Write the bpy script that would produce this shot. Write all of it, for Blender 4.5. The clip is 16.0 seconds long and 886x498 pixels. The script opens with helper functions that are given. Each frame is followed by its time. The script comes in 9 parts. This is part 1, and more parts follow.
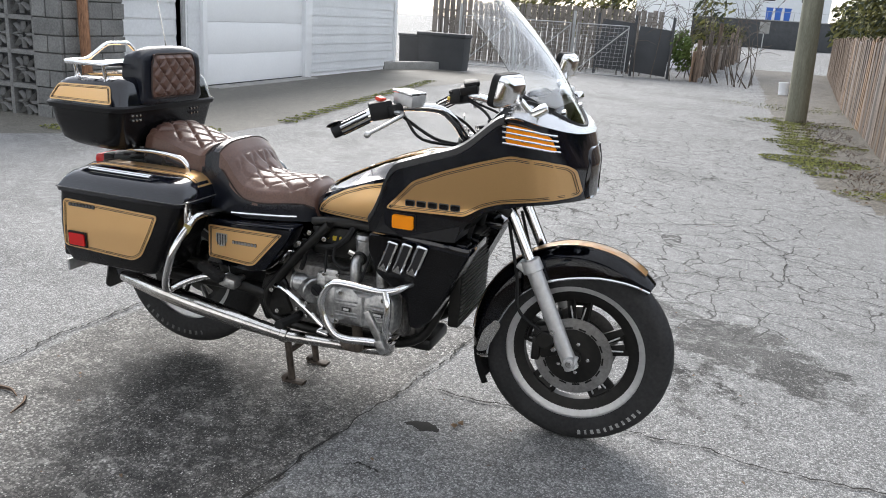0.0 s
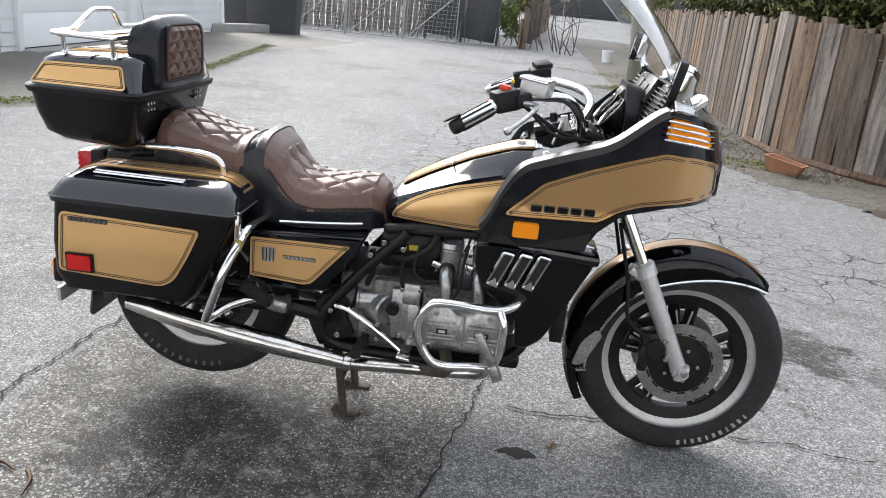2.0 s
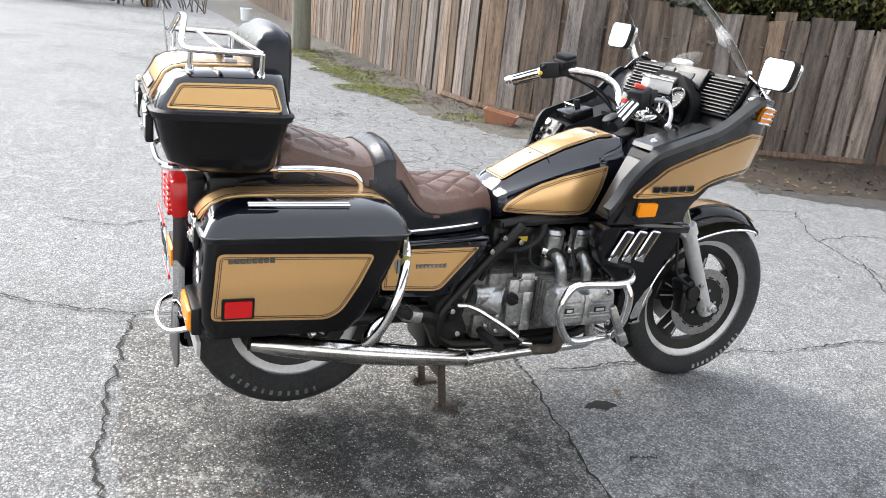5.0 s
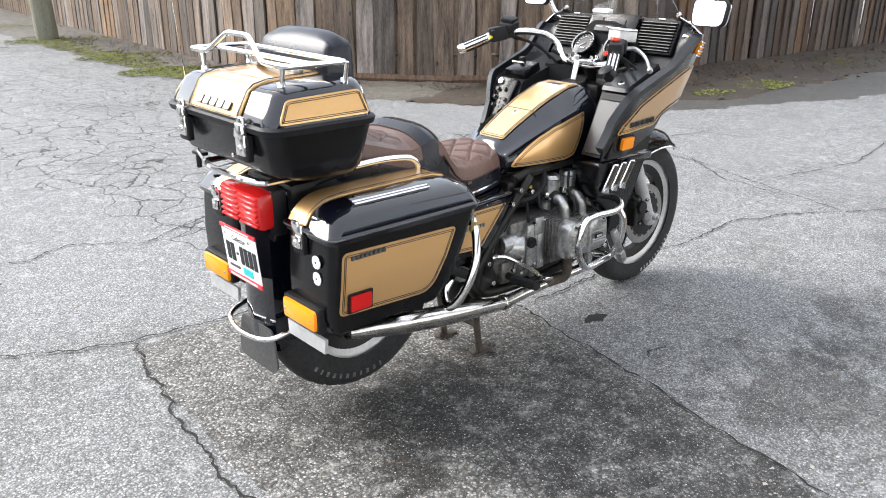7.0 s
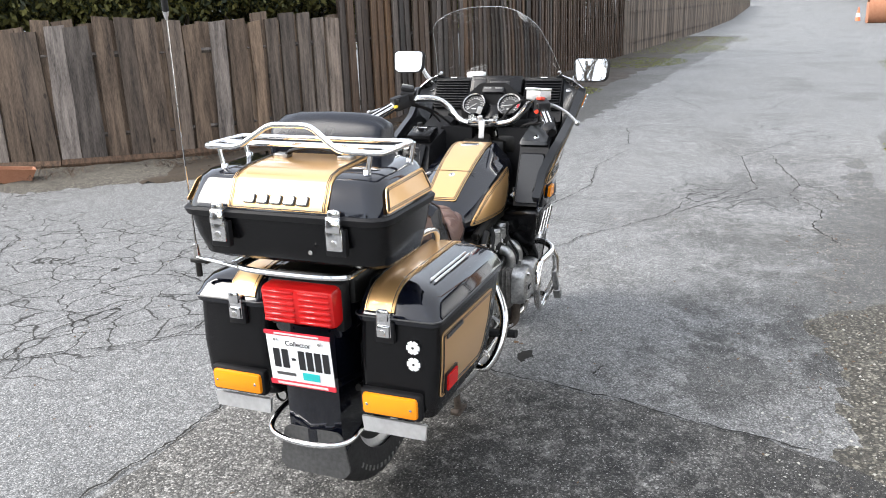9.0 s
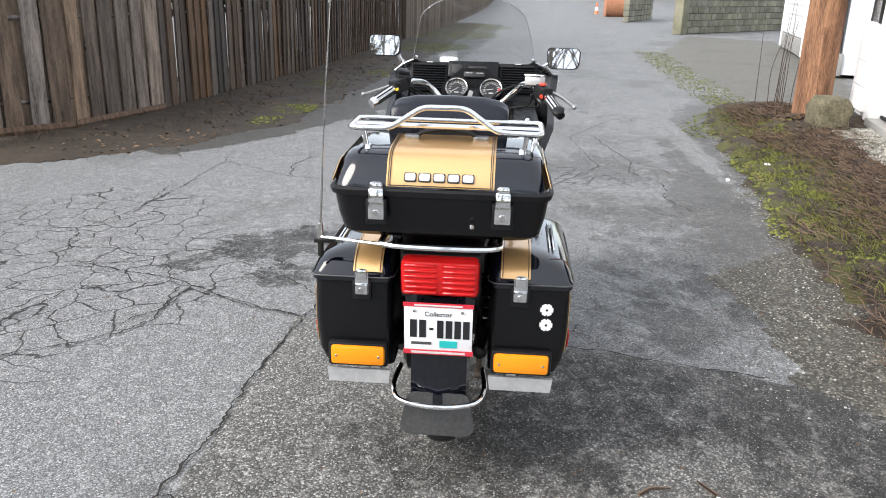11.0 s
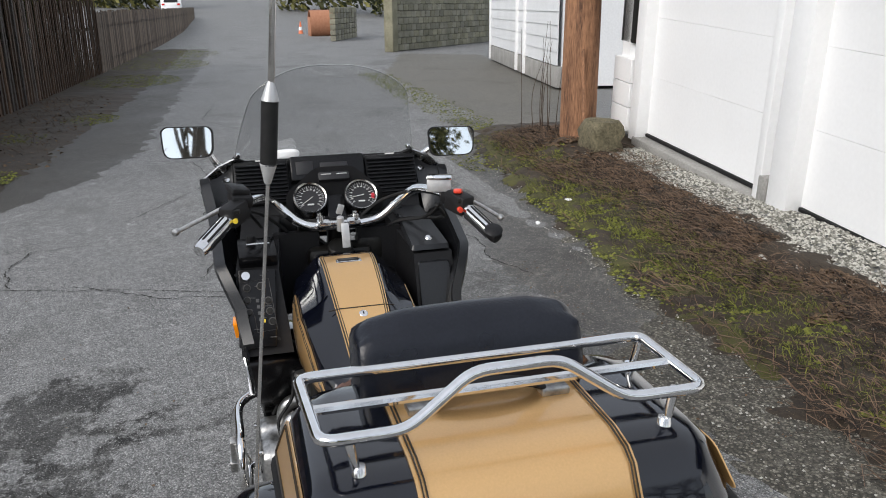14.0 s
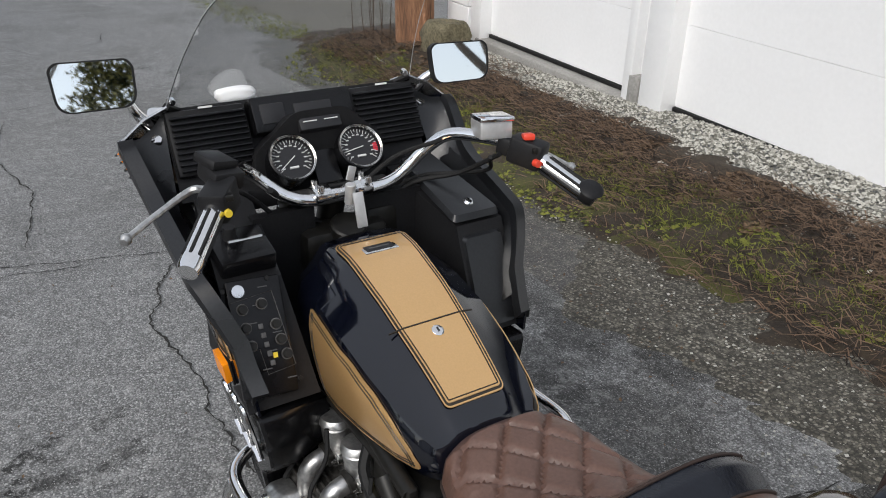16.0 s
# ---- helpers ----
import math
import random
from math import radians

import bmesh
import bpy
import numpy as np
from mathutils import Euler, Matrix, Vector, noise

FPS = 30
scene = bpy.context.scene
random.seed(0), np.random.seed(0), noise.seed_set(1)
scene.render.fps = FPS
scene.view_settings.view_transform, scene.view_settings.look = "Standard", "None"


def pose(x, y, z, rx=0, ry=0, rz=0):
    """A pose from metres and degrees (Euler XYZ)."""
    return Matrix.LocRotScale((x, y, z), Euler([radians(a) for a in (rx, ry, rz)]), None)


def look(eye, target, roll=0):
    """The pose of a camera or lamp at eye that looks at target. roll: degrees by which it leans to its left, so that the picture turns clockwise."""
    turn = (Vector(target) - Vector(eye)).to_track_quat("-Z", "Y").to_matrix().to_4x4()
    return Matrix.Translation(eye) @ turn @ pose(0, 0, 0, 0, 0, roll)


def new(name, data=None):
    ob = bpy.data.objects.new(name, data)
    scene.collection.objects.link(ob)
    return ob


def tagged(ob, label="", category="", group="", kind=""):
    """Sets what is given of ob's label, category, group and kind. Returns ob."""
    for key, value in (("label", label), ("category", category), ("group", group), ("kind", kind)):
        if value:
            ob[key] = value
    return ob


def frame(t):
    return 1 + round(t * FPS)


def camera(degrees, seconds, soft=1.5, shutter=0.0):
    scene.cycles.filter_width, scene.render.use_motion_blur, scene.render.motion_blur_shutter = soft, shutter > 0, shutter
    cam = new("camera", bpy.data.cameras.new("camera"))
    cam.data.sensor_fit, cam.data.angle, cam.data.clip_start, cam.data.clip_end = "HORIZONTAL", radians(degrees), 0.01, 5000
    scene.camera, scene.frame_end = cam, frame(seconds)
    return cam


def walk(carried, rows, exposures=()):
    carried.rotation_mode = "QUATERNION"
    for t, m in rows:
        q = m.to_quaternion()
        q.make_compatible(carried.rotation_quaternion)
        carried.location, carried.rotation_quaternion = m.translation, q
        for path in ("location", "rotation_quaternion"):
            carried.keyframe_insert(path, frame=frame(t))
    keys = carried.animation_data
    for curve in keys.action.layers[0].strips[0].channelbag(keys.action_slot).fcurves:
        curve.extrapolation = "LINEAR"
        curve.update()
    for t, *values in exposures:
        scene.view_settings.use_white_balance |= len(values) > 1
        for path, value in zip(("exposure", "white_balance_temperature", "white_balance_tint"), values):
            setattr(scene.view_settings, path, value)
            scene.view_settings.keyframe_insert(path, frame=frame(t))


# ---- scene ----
cam = camera(58.0, 16.0, soft=1.0)
PATH = [
    (0, (1.175, -2.67, 1.443), (0.571, -0.848, 0.88), 3.9),
    (0.5, (0.925, -2.636, 1.42), (0.454, -0.781, 0.838), 3.4),
    (1, (0.667, -2.558, 1.414), (0.275, -0.689, 0.821), 4.7),
    (1.5, (0.397, -2.512, 1.405), (0.163, -0.618, 0.805), 5.6),
    (2, (0.182, -2.499, 1.399), (0.05, -0.598, 0.79), 5.7),
    (2.5, (-0.044, -2.449, 1.387), (-0.065, -0.545, 0.775), 6.8),
    (3, (-0.288, -2.44, 1.355), (-0.149, -0.54, 0.746), 7.9),
    (3.5, (-0.565, -2.473, 1.355), (-0.243, -0.601, 0.73), 8.4),
    (4, (-0.845, -2.424, 1.321), (-0.35, -0.588, 0.702), 7.8),
    (4.2, (-0.963, -2.4, 1.33), (-0.395, -0.583, 0.716), 7.6),
    (6.3, (-1.882, -2.187, 1.454), (-0.798, -0.644, 0.786), 2.1),
    (6.5, (-1.972, -2.151, 1.454), (-0.837, -0.65, 0.778), 1.2),
    (7, (-2.226, -2.048, 1.463), (-0.968, -0.66, 0.763), 0.2),
    (7.5, (-2.395, -1.816, 1.459), (-0.984, -0.577, 0.771), -1.1),
    (8, (-2.582, -1.59, 1.531), (-0.998, -0.495, 0.991), -3.3),
    (8.5, (-2.8, -1.372, 1.538), (-1.119, -0.45, 0.973), -3.7),
    (9, (-2.887, -1.138, 1.524), (-1.117, -0.409, 0.945), -2.0),
    (9.5, (-2.952, -0.881, 1.536), (-1.113, -0.351, 0.956), -0.4),
    (9.7, (-3.006, -0.788, 1.522), (-1.143, -0.347, 0.942), 0.5),
    (11.8, (-3.386, 0.061, 1.628), (-1.499, 0.005, 0.967), 0.5),
    (12, (-3.306, 0.086, 1.645), (-1.422, -0.041, 0.987), 0.3),
    (12.5, (-2.994, 0.153, 1.689), (-1.106, -0.043, 1.058), -0.8),
    (13, (-2.66, 0.258, 1.702), (-0.78, -0.04, 1.09), -1.3),
    (13.5, (-2.307, 0.327, 1.705), (-0.43, -0.052, 1.127), -1.3),
    (14, (-2.003, 0.347, 1.69), (-0.165, -0.179, 1.104), -0.5),
    (14.5, (-1.781, 0.474, 1.667), (0.005, -0.178, 1.046), -0.5),
    (15, (-1.538, 0.624, 1.654), (0.175, -0.149, 0.969), -0.6),
    (15.5, (-1.325, 0.671, 1.639), (0.33, -0.188, 0.916), -1.1),
    (16, (-1.102, 0.672, 1.625), (0.45, -0.295, 0.816), -0.2),
]
EXPOSURES = [(0.0, 0.98), (1.5, 1.12), (2.5, 1.16), (3.5, 1.36), (4.2, 1.45), (6.5, 1.57), (8.0, 1.52), (8.5, 1.44), (9.5, 1.27), (12.0, 0.76), (12.5, 0.52), (13.5, 0.4), (14.0, 0.26), (14.5, 0.18), (15.0, 0.06), (16.0, 0.16)]
walk(cam, [(t, look(eye, target, roll)) for t, eye, target, roll in PATH], EXPOSURES)

# ---- sky, sun, exposure ----
world = bpy.data.worlds.new("sky")
scene.world = world
world.use_nodes = True
wn = world.node_tree.nodes
sky = wn.new("ShaderNodeTexSky")
sky.sky_type = 'NISHITA'
sky.sun_disc = False
sky.sun_elevation = radians(38)
sky.sun_rotation = radians(-34)
sky.air_density, sky.dust_density, sky.ozone_density = 1.0, 1.4, 1.5
haze = wn.new("ShaderNodeMixRGB")
haze.inputs[0].default_value = 0.5
haze.inputs[2].default_value = (7.35, 7.35, 7.3, 1)
world.node_tree.links.new(sky.outputs[0], haze.inputs[1])
world.node_tree.links.new(haze.outputs[0], wn["Background"].inputs[0])
wn["Background"].inputs[1].default_value = 0.14
sun = new("sun", bpy.data.lights.new("sun", 'SUN'))
sun.data.energy = 2.0
sun.data.angle = radians(38)
sun.data.color = (1.0, 0.965, 0.92)
sun.matrix_world = look((-6, 9.5, 7.8), (0, 0, 0))


# ---- materials ----
def material(name, c1, c2=None, rough=0.5, metal=0.0, scale=8.0, fine=90.0, bump=0.0, coat=0.0, detail=4.0, mix=0.5, rvar=0.12, stretch=None, rand=0.0, spec=0.5, island=False):
    """A surface that varies between two colours at a coarse and a fine scale, with relief and uneven gloss."""
    m = bpy.data.materials.new(name)
    m.use_nodes = True
    t = m.node_tree
    b = t.nodes["Principled BSDF"]
    co = t.nodes.new("ShaderNodeTexCoord")
    mp = t.nodes.new("ShaderNodeMapping")
    t.links.new(co.outputs["Object"], mp.inputs[0])
    if stretch:
        mp.inputs["Scale"].default_value = stretch
    n1 = t.nodes.new("ShaderNodeTexNoise")
    n1.inputs["Scale"].default_value, n1.inputs["Detail"].default_value = scale, detail
    n2 = t.nodes.new("ShaderNodeTexNoise")
    n2.inputs["Scale"].default_value, n2.inputs["Detail"].default_value = fine, 3.0
    t.links.new(mp.outputs[0], n1.inputs["Vector"])
    t.links.new(mp.outputs[0], n2.inputs["Vector"])
    mx = t.nodes.new("ShaderNodeMath")
    mx.operation = 'MULTIPLY_ADD'
    mx.inputs[1].default_value = mix
    t.links.new(n2.outputs[0], mx.inputs[0])
    sc = t.nodes.new("ShaderNodeMath")
    sc.operation = 'MULTIPLY'
    sc.inputs[1].default_value = 1 - mix
    t.links.new(n1.outputs[0], sc.inputs[0])
    t.links.new(sc.outputs[0], mx.inputs[2])
    rp = t.nodes.new("ShaderNodeValToRGB")
    rp.color_ramp.elements[0].position, rp.color_ramp.elements[1].position = 0.32, 0.68
    rp.color_ramp.elements[0].color = (*c1, 1)
    rp.color_ramp.elements[1].color = (*(c2 or c1), 1)
    t.links.new(mx.outputs[0], rp.inputs[0])
    out = rp.outputs[0]
    if island:
        # each separate piece takes its own tone
        ge = t.nodes.new("ShaderNodeNewGeometry")
        pick = t.nodes.new("ShaderNodeMath")
        pick.operation = 'MULTIPLY_ADD'
        pick.inputs[1].default_value = 0.3
        t.links.new(mx.outputs[0], pick.inputs[0])
        low = t.nodes.new("ShaderNodeMath")
        low.operation = 'MULTIPLY_ADD'
        low.inputs[1].default_value, low.inputs[2].default_value = 0.6, 0.05
        t.links.new(ge.outputs["Random Per Island"], low.inputs[0])
        t.links.new(low.outputs[0], pick.inputs[2])
        t.links.new(pick.outputs[0], rp.inputs[0])
    if rand:
        oi = t.nodes.new("ShaderNodeObjectInfo")
        hv = t.nodes.new("ShaderNodeHueSaturation")
        mr = t.nodes.new("ShaderNodeMapRange")
        mr.inputs[3].default_value, mr.inputs[4].default_value = 1 - rand, 1 + rand
        t.links.new(oi.outputs["Random"], mr.inputs[0])
        t.links.new(mr.outputs[0], hv.inputs["Value"])
        wrap = t.nodes.new("ShaderNodeMath")
        wrap.operation = 'MULTIPLY'
        wrap.inputs[1].default_value = 7.3
        t.links.new(oi.outputs["Random"], wrap.inputs[0])
        frac = t.nodes.new("ShaderNodeMath")
        frac.operation = 'FRACT'
        t.links.new(wrap.outputs[0], frac.inputs[0])
        ms = t.nodes.new("ShaderNodeMapRange")
        ms.inputs[3].default_value, ms.inputs[4].default_value = 1 - rand, 1 + rand * 0.6
        t.links.new(frac.outputs[0], ms.inputs[0])
        t.links.new(ms.outputs[0], hv.inputs["Saturation"])
        t.links.new(out, hv.inputs["Color"])
        out = hv.outputs[0]
    t.links.new(out, b.inputs["Base Color"])
    rr = t.nodes.new("ShaderNodeMapRange")
    rr.inputs[3].default_value, rr.inputs[4].default_value = max(0.02, rough - rvar), min(1.0, rough + rvar)
    t.links.new(n1.outputs[0], rr.inputs[0])
    t.links.new(rr.outputs[0], b.inputs["Roughness"])
    b.inputs["Metallic"].default_value = metal
    b.inputs["Coat Weight"].default_value = coat
    b.inputs["Specular IOR Level"].default_value = spec
    b.inputs["Coat Roughness"].default_value = 0.04
    if bump:
        bp = t.nodes.new("ShaderNodeBump")
        bp.inputs["Strength"].default_value, bp.inputs["Distance"].default_value = min(1.0, bump), 0.004
        t.links.new(mx.outputs[0], bp.inputs["Height"])
        t.links.new(bp.outputs[0], b.inputs["Normal"])
    return m


def glow_free(name, color, rough=0.15, alpha=1.0, trans=0.0, ior=1.45):
    m = bpy.data.materials.new(name)
    m.use_nodes = True
    b = m.node_tree.nodes["Principled BSDF"]
    b.inputs["Base Color"].default_value = (*color, 1)
    b.inputs["Roughness"].default_value = rough
    b.inputs["Transmission Weight"].default_value = trans
    b.inputs["IOR"].default_value = ior
    b.inputs["Alpha"].default_value = alpha
    return m


def ground_material(name, c1, c2, stone, stone_scale, stone_size, crack=0.0, stain=0.0, rough=0.75, spots=(), pebble=0.0, pebble_scale=110.0):
    """Asphalt: mottled binder, light stones, darker round fields, broad stains and a net of fine cracks in worn fields.
    """
    m = material(name, c1, c2, rough=rough, scale=0.9, fine=70, bump=0.5, mix=0.45, detail=8, rvar=0.18)
    t = m.node_tree
    b = t.nodes["Principled BSDF"]
    co = [n for n in t.nodes if n.type == 'TEX_COORD'][0]
    old = b.inputs["Base Color"].links[0].from_socket

    def over(prev, fac, col, mode='MIX'):
        x = t.nodes.new("ShaderNodeMixRGB")
        x.blend_type = mode
        t.links.new(fac, x.inputs[0])
        t.links.new(prev, x.inputs[1])
        x.inputs[2].default_value = (*col, 1)
        return x.outputs[0]

    def ramp(src, a, z, inv=False):
        r = t.nodes.new("ShaderNodeMapRange")
        r.inputs[1].default_value, r.inputs[2].default_value = a, z
        r.inputs[3].default_value, r.inputs[4].default_value = (1, 0) if inv else (0, 1)
        t.links.new(src, r.inputs[0])
        return r.outputs[0]

    def mul(a, c):
        x = t.nodes.new("ShaderNodeMath")
        x.operation = 'MULTIPLY'
        t.links.new(a, x.inputs[0])
        if isinstance(c, float):
            x.inputs[1].default_value = c
        else:
            t.links.new(c, x.inputs[1])
        return x.outputs[0]

    def tex(kind, scale, **kw):
        n = t.nodes.new(kind)
        n.inputs["Scale"].default_value = scale
        t.links.new(co.outputs["Object"], n.inputs["Vector"])
        return n

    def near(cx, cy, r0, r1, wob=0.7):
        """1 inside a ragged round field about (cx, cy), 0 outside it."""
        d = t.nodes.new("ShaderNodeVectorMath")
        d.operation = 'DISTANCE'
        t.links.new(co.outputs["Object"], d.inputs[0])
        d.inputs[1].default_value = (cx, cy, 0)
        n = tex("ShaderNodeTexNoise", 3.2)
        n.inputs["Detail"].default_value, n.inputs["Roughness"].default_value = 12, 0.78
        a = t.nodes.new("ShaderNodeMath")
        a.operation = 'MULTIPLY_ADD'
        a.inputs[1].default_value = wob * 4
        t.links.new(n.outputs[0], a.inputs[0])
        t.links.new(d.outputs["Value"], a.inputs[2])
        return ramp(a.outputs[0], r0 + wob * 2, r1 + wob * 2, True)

    if pebble:
        # every stone its own tone, with dark binder in the joints
        v = tex("ShaderNodeTexVoronoi", pebble_scale)
        sep = t.nodes.new("ShaderNodeSeparateColor")
        t.links.new(v.outputs["Color"], sep.inputs[0])
        tone = t.nodes.new("ShaderNodeValToRGB")
        tone.color_ramp.elements[0].color = (*(q * 0.3 for q in c1), 1)
        tone.color_ramp.elements[1].color = (*stone, 1)
        e = tone.color_ramp.elements.new(0.62)
        e.color = (*c1, 1)
        e = tone.color_ramp.elements.new(0.9)
        e.color = (*c2, 1)
        t.links.new(sep.outputs[0], tone.inputs[0])
        x = t.nodes.new("ShaderNodeMixRGB")
        x.inputs[0].default_value = pebble
        t.links.new(old, x.inputs[1])
        t.links.new(tone.outputs[0], x.inputs[2])
        old = over(x.outputs[0], mul(ramp(v.outputs["Distance"], 0.4, 0.66), 0.8 * pebble), tuple(q * 0.22 for q in c1))
        bp = [n for n in t.nodes if n.type == 'BUMP'][0]
        hgt = t.nodes.new("ShaderNodeMath")
        hgt.operation = 'MULTIPLY_ADD'
        hgt.inputs[1].default_value = -1.3 * pebble
        t.links.new(v.outputs["Distance"], hgt.inputs[0])
        t.links.new(bp.inputs["Height"].links[0].from_socket, hgt.inputs[2])
        t.links.new(hgt.outputs[0], bp.inputs["Height"])
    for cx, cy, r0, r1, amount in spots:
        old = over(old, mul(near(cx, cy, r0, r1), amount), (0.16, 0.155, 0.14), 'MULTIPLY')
    if stain:
        n = tex("ShaderNodeTexNoise", 0.45)
        n.inputs["Detail"].default_value = 12
        n.inputs["Roughness"].default_value = 0.75
        old = over(old, mul(ramp(n.outputs[0], 0.52, 0.62), stain), (0.28, 0.27, 0.25), 'MULTIPLY')
    mot = tex("ShaderNodeTexNoise", 11.0)
    mot.inputs["Detail"].default_value, mot.inputs["Roughness"].default_value = 10, 0.82
    old = over(old, mul(ramp(mot.outputs[0], 0.5, 0.68), 0.55 - 0.35 * pebble), tuple(q * 0.45 for q in c1))
    old = over(old, mul(ramp(mot.outputs[0], 0.47, 0.34), 0.4), stone)
    for sc, sz, lo, hi in ((stone_scale, stone_size, 0.6, 0.85), (stone_scale * 2.3, stone_size, 0.5, 0.8)):
        v = tex("ShaderNodeTexVoronoi", sc)
        sep = t.nodes.new("ShaderNodeSeparateColor")
        t.links.new(v.outputs["Color"], sep.inputs[0])
        fac = mul(ramp(v.outputs["Distance"], sz * 0.6, sz, True), ramp(sep.outputs[0], lo, hi))
        old = over(old, fac, stone)
        fac = mul(ramp(v.outputs["Distance"], sz * 0.6, sz, True), ramp(sep.outputs[1], lo + 0.1, hi + 0.1))
        old = over(old, fac, tuple(q * 0.25 for q in c1))
    if crack:
        w = tex("ShaderNodeTexNoise", 2.2)
        w.inputs["Detail"].default_value = 5
        add = t.nodes.new("ShaderNodeMixRGB")
        add.blend_type = 'ADD'
        add.inputs[0].default_value = 0.35
        t.links.new(co.outputs["Object"], add.inputs[1])
        t.links.new(w.outputs["Color"], add.inputs[2])
        c = t.nodes.new("ShaderNodeTexVoronoi")
        c.feature = 'DISTANCE_TO_EDGE'
        c.inputs["Scale"].default_value = 3.9
        t.links.new(add.outputs[0], c.inputs["Vector"])
        z = tex("ShaderNodeTexNoise", 0.35)
        xyz = t.nodes.new("ShaderNodeSeparateXYZ")
        t.links.new(co.outputs["Object"], xyz.inputs[0])
        lean = t.nodes.new("ShaderNodeMath")
        lean.operation = 'MULTIPLY_ADD'
        lean.inputs[1].default_value = -0.85
        t.links.new(xyz.outputs[1], lean.inputs[0])
        t.links.new(xyz.outputs[0], lean.inputs[2])
        zone = mul(mul(ramp(xyz.outputs[1], 0.8, 1.4), ramp(xyz.outputs[0], -1.6, -0.5)), ramp(lean.outputs[0], 0.2, 1.0, True))
        worn = t.nodes.new("ShaderNodeMath")
        worn.operation = 'MULTIPLY_ADD'
        worn.inputs[1].default_value = 0.27
        t.links.new(zone, worn.inputs[0])
        t.links.new(z.outputs[0], worn.inputs[2])
        line = mul(ramp(c.outputs["Distance"], 0.008, 0.026, True), ramp(worn.outputs[0], 0.655, 0.7))
        old = over(old, mul(line, crack), (0.016, 0.015, 0.013))
    t.links.new(old, b.inputs["Base Color"])
    return m


M = {}
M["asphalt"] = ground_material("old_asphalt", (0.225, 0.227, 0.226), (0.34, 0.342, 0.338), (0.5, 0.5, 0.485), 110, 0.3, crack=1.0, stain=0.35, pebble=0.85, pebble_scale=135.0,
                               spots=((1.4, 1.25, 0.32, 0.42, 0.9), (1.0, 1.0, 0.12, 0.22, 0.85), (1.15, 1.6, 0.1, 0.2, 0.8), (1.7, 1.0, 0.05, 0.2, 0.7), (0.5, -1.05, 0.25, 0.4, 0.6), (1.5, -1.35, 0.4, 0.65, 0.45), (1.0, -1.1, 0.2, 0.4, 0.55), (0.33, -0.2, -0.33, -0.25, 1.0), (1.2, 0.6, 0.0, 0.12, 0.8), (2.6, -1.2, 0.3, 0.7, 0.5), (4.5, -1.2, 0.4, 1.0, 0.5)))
# spots darken ragged round fields, several of them under the motorcycle's rear
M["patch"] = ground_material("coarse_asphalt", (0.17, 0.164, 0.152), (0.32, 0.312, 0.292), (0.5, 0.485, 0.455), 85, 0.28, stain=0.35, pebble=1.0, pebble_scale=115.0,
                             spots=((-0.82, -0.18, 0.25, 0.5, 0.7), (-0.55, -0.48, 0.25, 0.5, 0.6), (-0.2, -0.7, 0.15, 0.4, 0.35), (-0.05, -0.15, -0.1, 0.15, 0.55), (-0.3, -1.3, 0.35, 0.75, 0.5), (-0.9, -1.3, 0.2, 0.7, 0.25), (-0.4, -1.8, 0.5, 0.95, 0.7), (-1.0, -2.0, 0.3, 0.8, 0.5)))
M["driveway"] = ground_material("dark_driveway_asphalt", (0.085, 0.08, 0.068), (0.17, 0.162, 0.14), (0.24, 0.225, 0.19), 40, 0.42, stain=0.4)
M["disc"] = material("brake_disc_steel", (0.24, 0.235, 0.23), (0.45, 0.44, 0.43), rough=0.32, metal=0.9, scale=12, fine=90)
M["damp"] = ground_material("damp_asphalt", (0.06, 0.058, 0.055), (0.125, 0.122, 0.116), (0.4, 0.37, 0.31), 60, 0.3, stain=0.5, rough=0.55, pebble=0.6, pebble_scale=130.0)
# damp lane edge, with the board fence's shade put into the colour
M["wet"] = ground_material("shaded_wet_asphalt", (0.045, 0.041, 0.035), (0.11, 0.103, 0.09), (0.17, 0.165, 0.15), 70, 0.3, rough=0.6, pebble=0.6, pebble_scale=130.0)
M["grit"] = ground_material("tan_grit", (0.085, 0.077, 0.06), (0.2, 0.185, 0.145), (0.33, 0.31, 0.26), 45, 0.3, pebble=0.9, pebble_scale=80.0)
M["dirt"] = ground_material("dry_dirt", (0.06, 0.051, 0.04), (0.15, 0.132, 0.105), (0.3, 0.28, 0.23), 50, 0.35, pebble=0.5, pebble_scale=70.0)
M["mud"] = ground_material("mud", (0.012, 0.008, 0.005), (0.055, 0.038, 0.022), (0.11, 0.084, 0.052), 60, 0.3)
M["moss"] = material("moss", (0.03, 0.034, 0.009), (0.17, 0.18, 0.03), rough=0.95, scale=12, fine=160, bump=1.0, island=True)
M["moss_mat"] = material("moss_mat", (0.024, 0.019, 0.011), (0.1, 0.1, 0.024), rough=0.95, scale=4, fine=140, bump=1.0, mix=0.5)
M["litter"] = material("litter", (0.05, 0.032, 0.02), (0.2, 0.13, 0.075), rough=0.95, scale=6, fine=60, bump=1.0)
M["crack"] = material("crack_dirt", (0.008, 0.008, 0.007), (0.024, 0.022, 0.018), rough=0.95, scale=20)
M["board"] = material("weathered_board", (0.034, 0.0225, 0.0155), (0.29, 0.208, 0.148), rough=0.85, scale=3.0, fine=26, bump=0.8, stretch=(6, 6, 0.6), rand=0.5, mix=0.38)


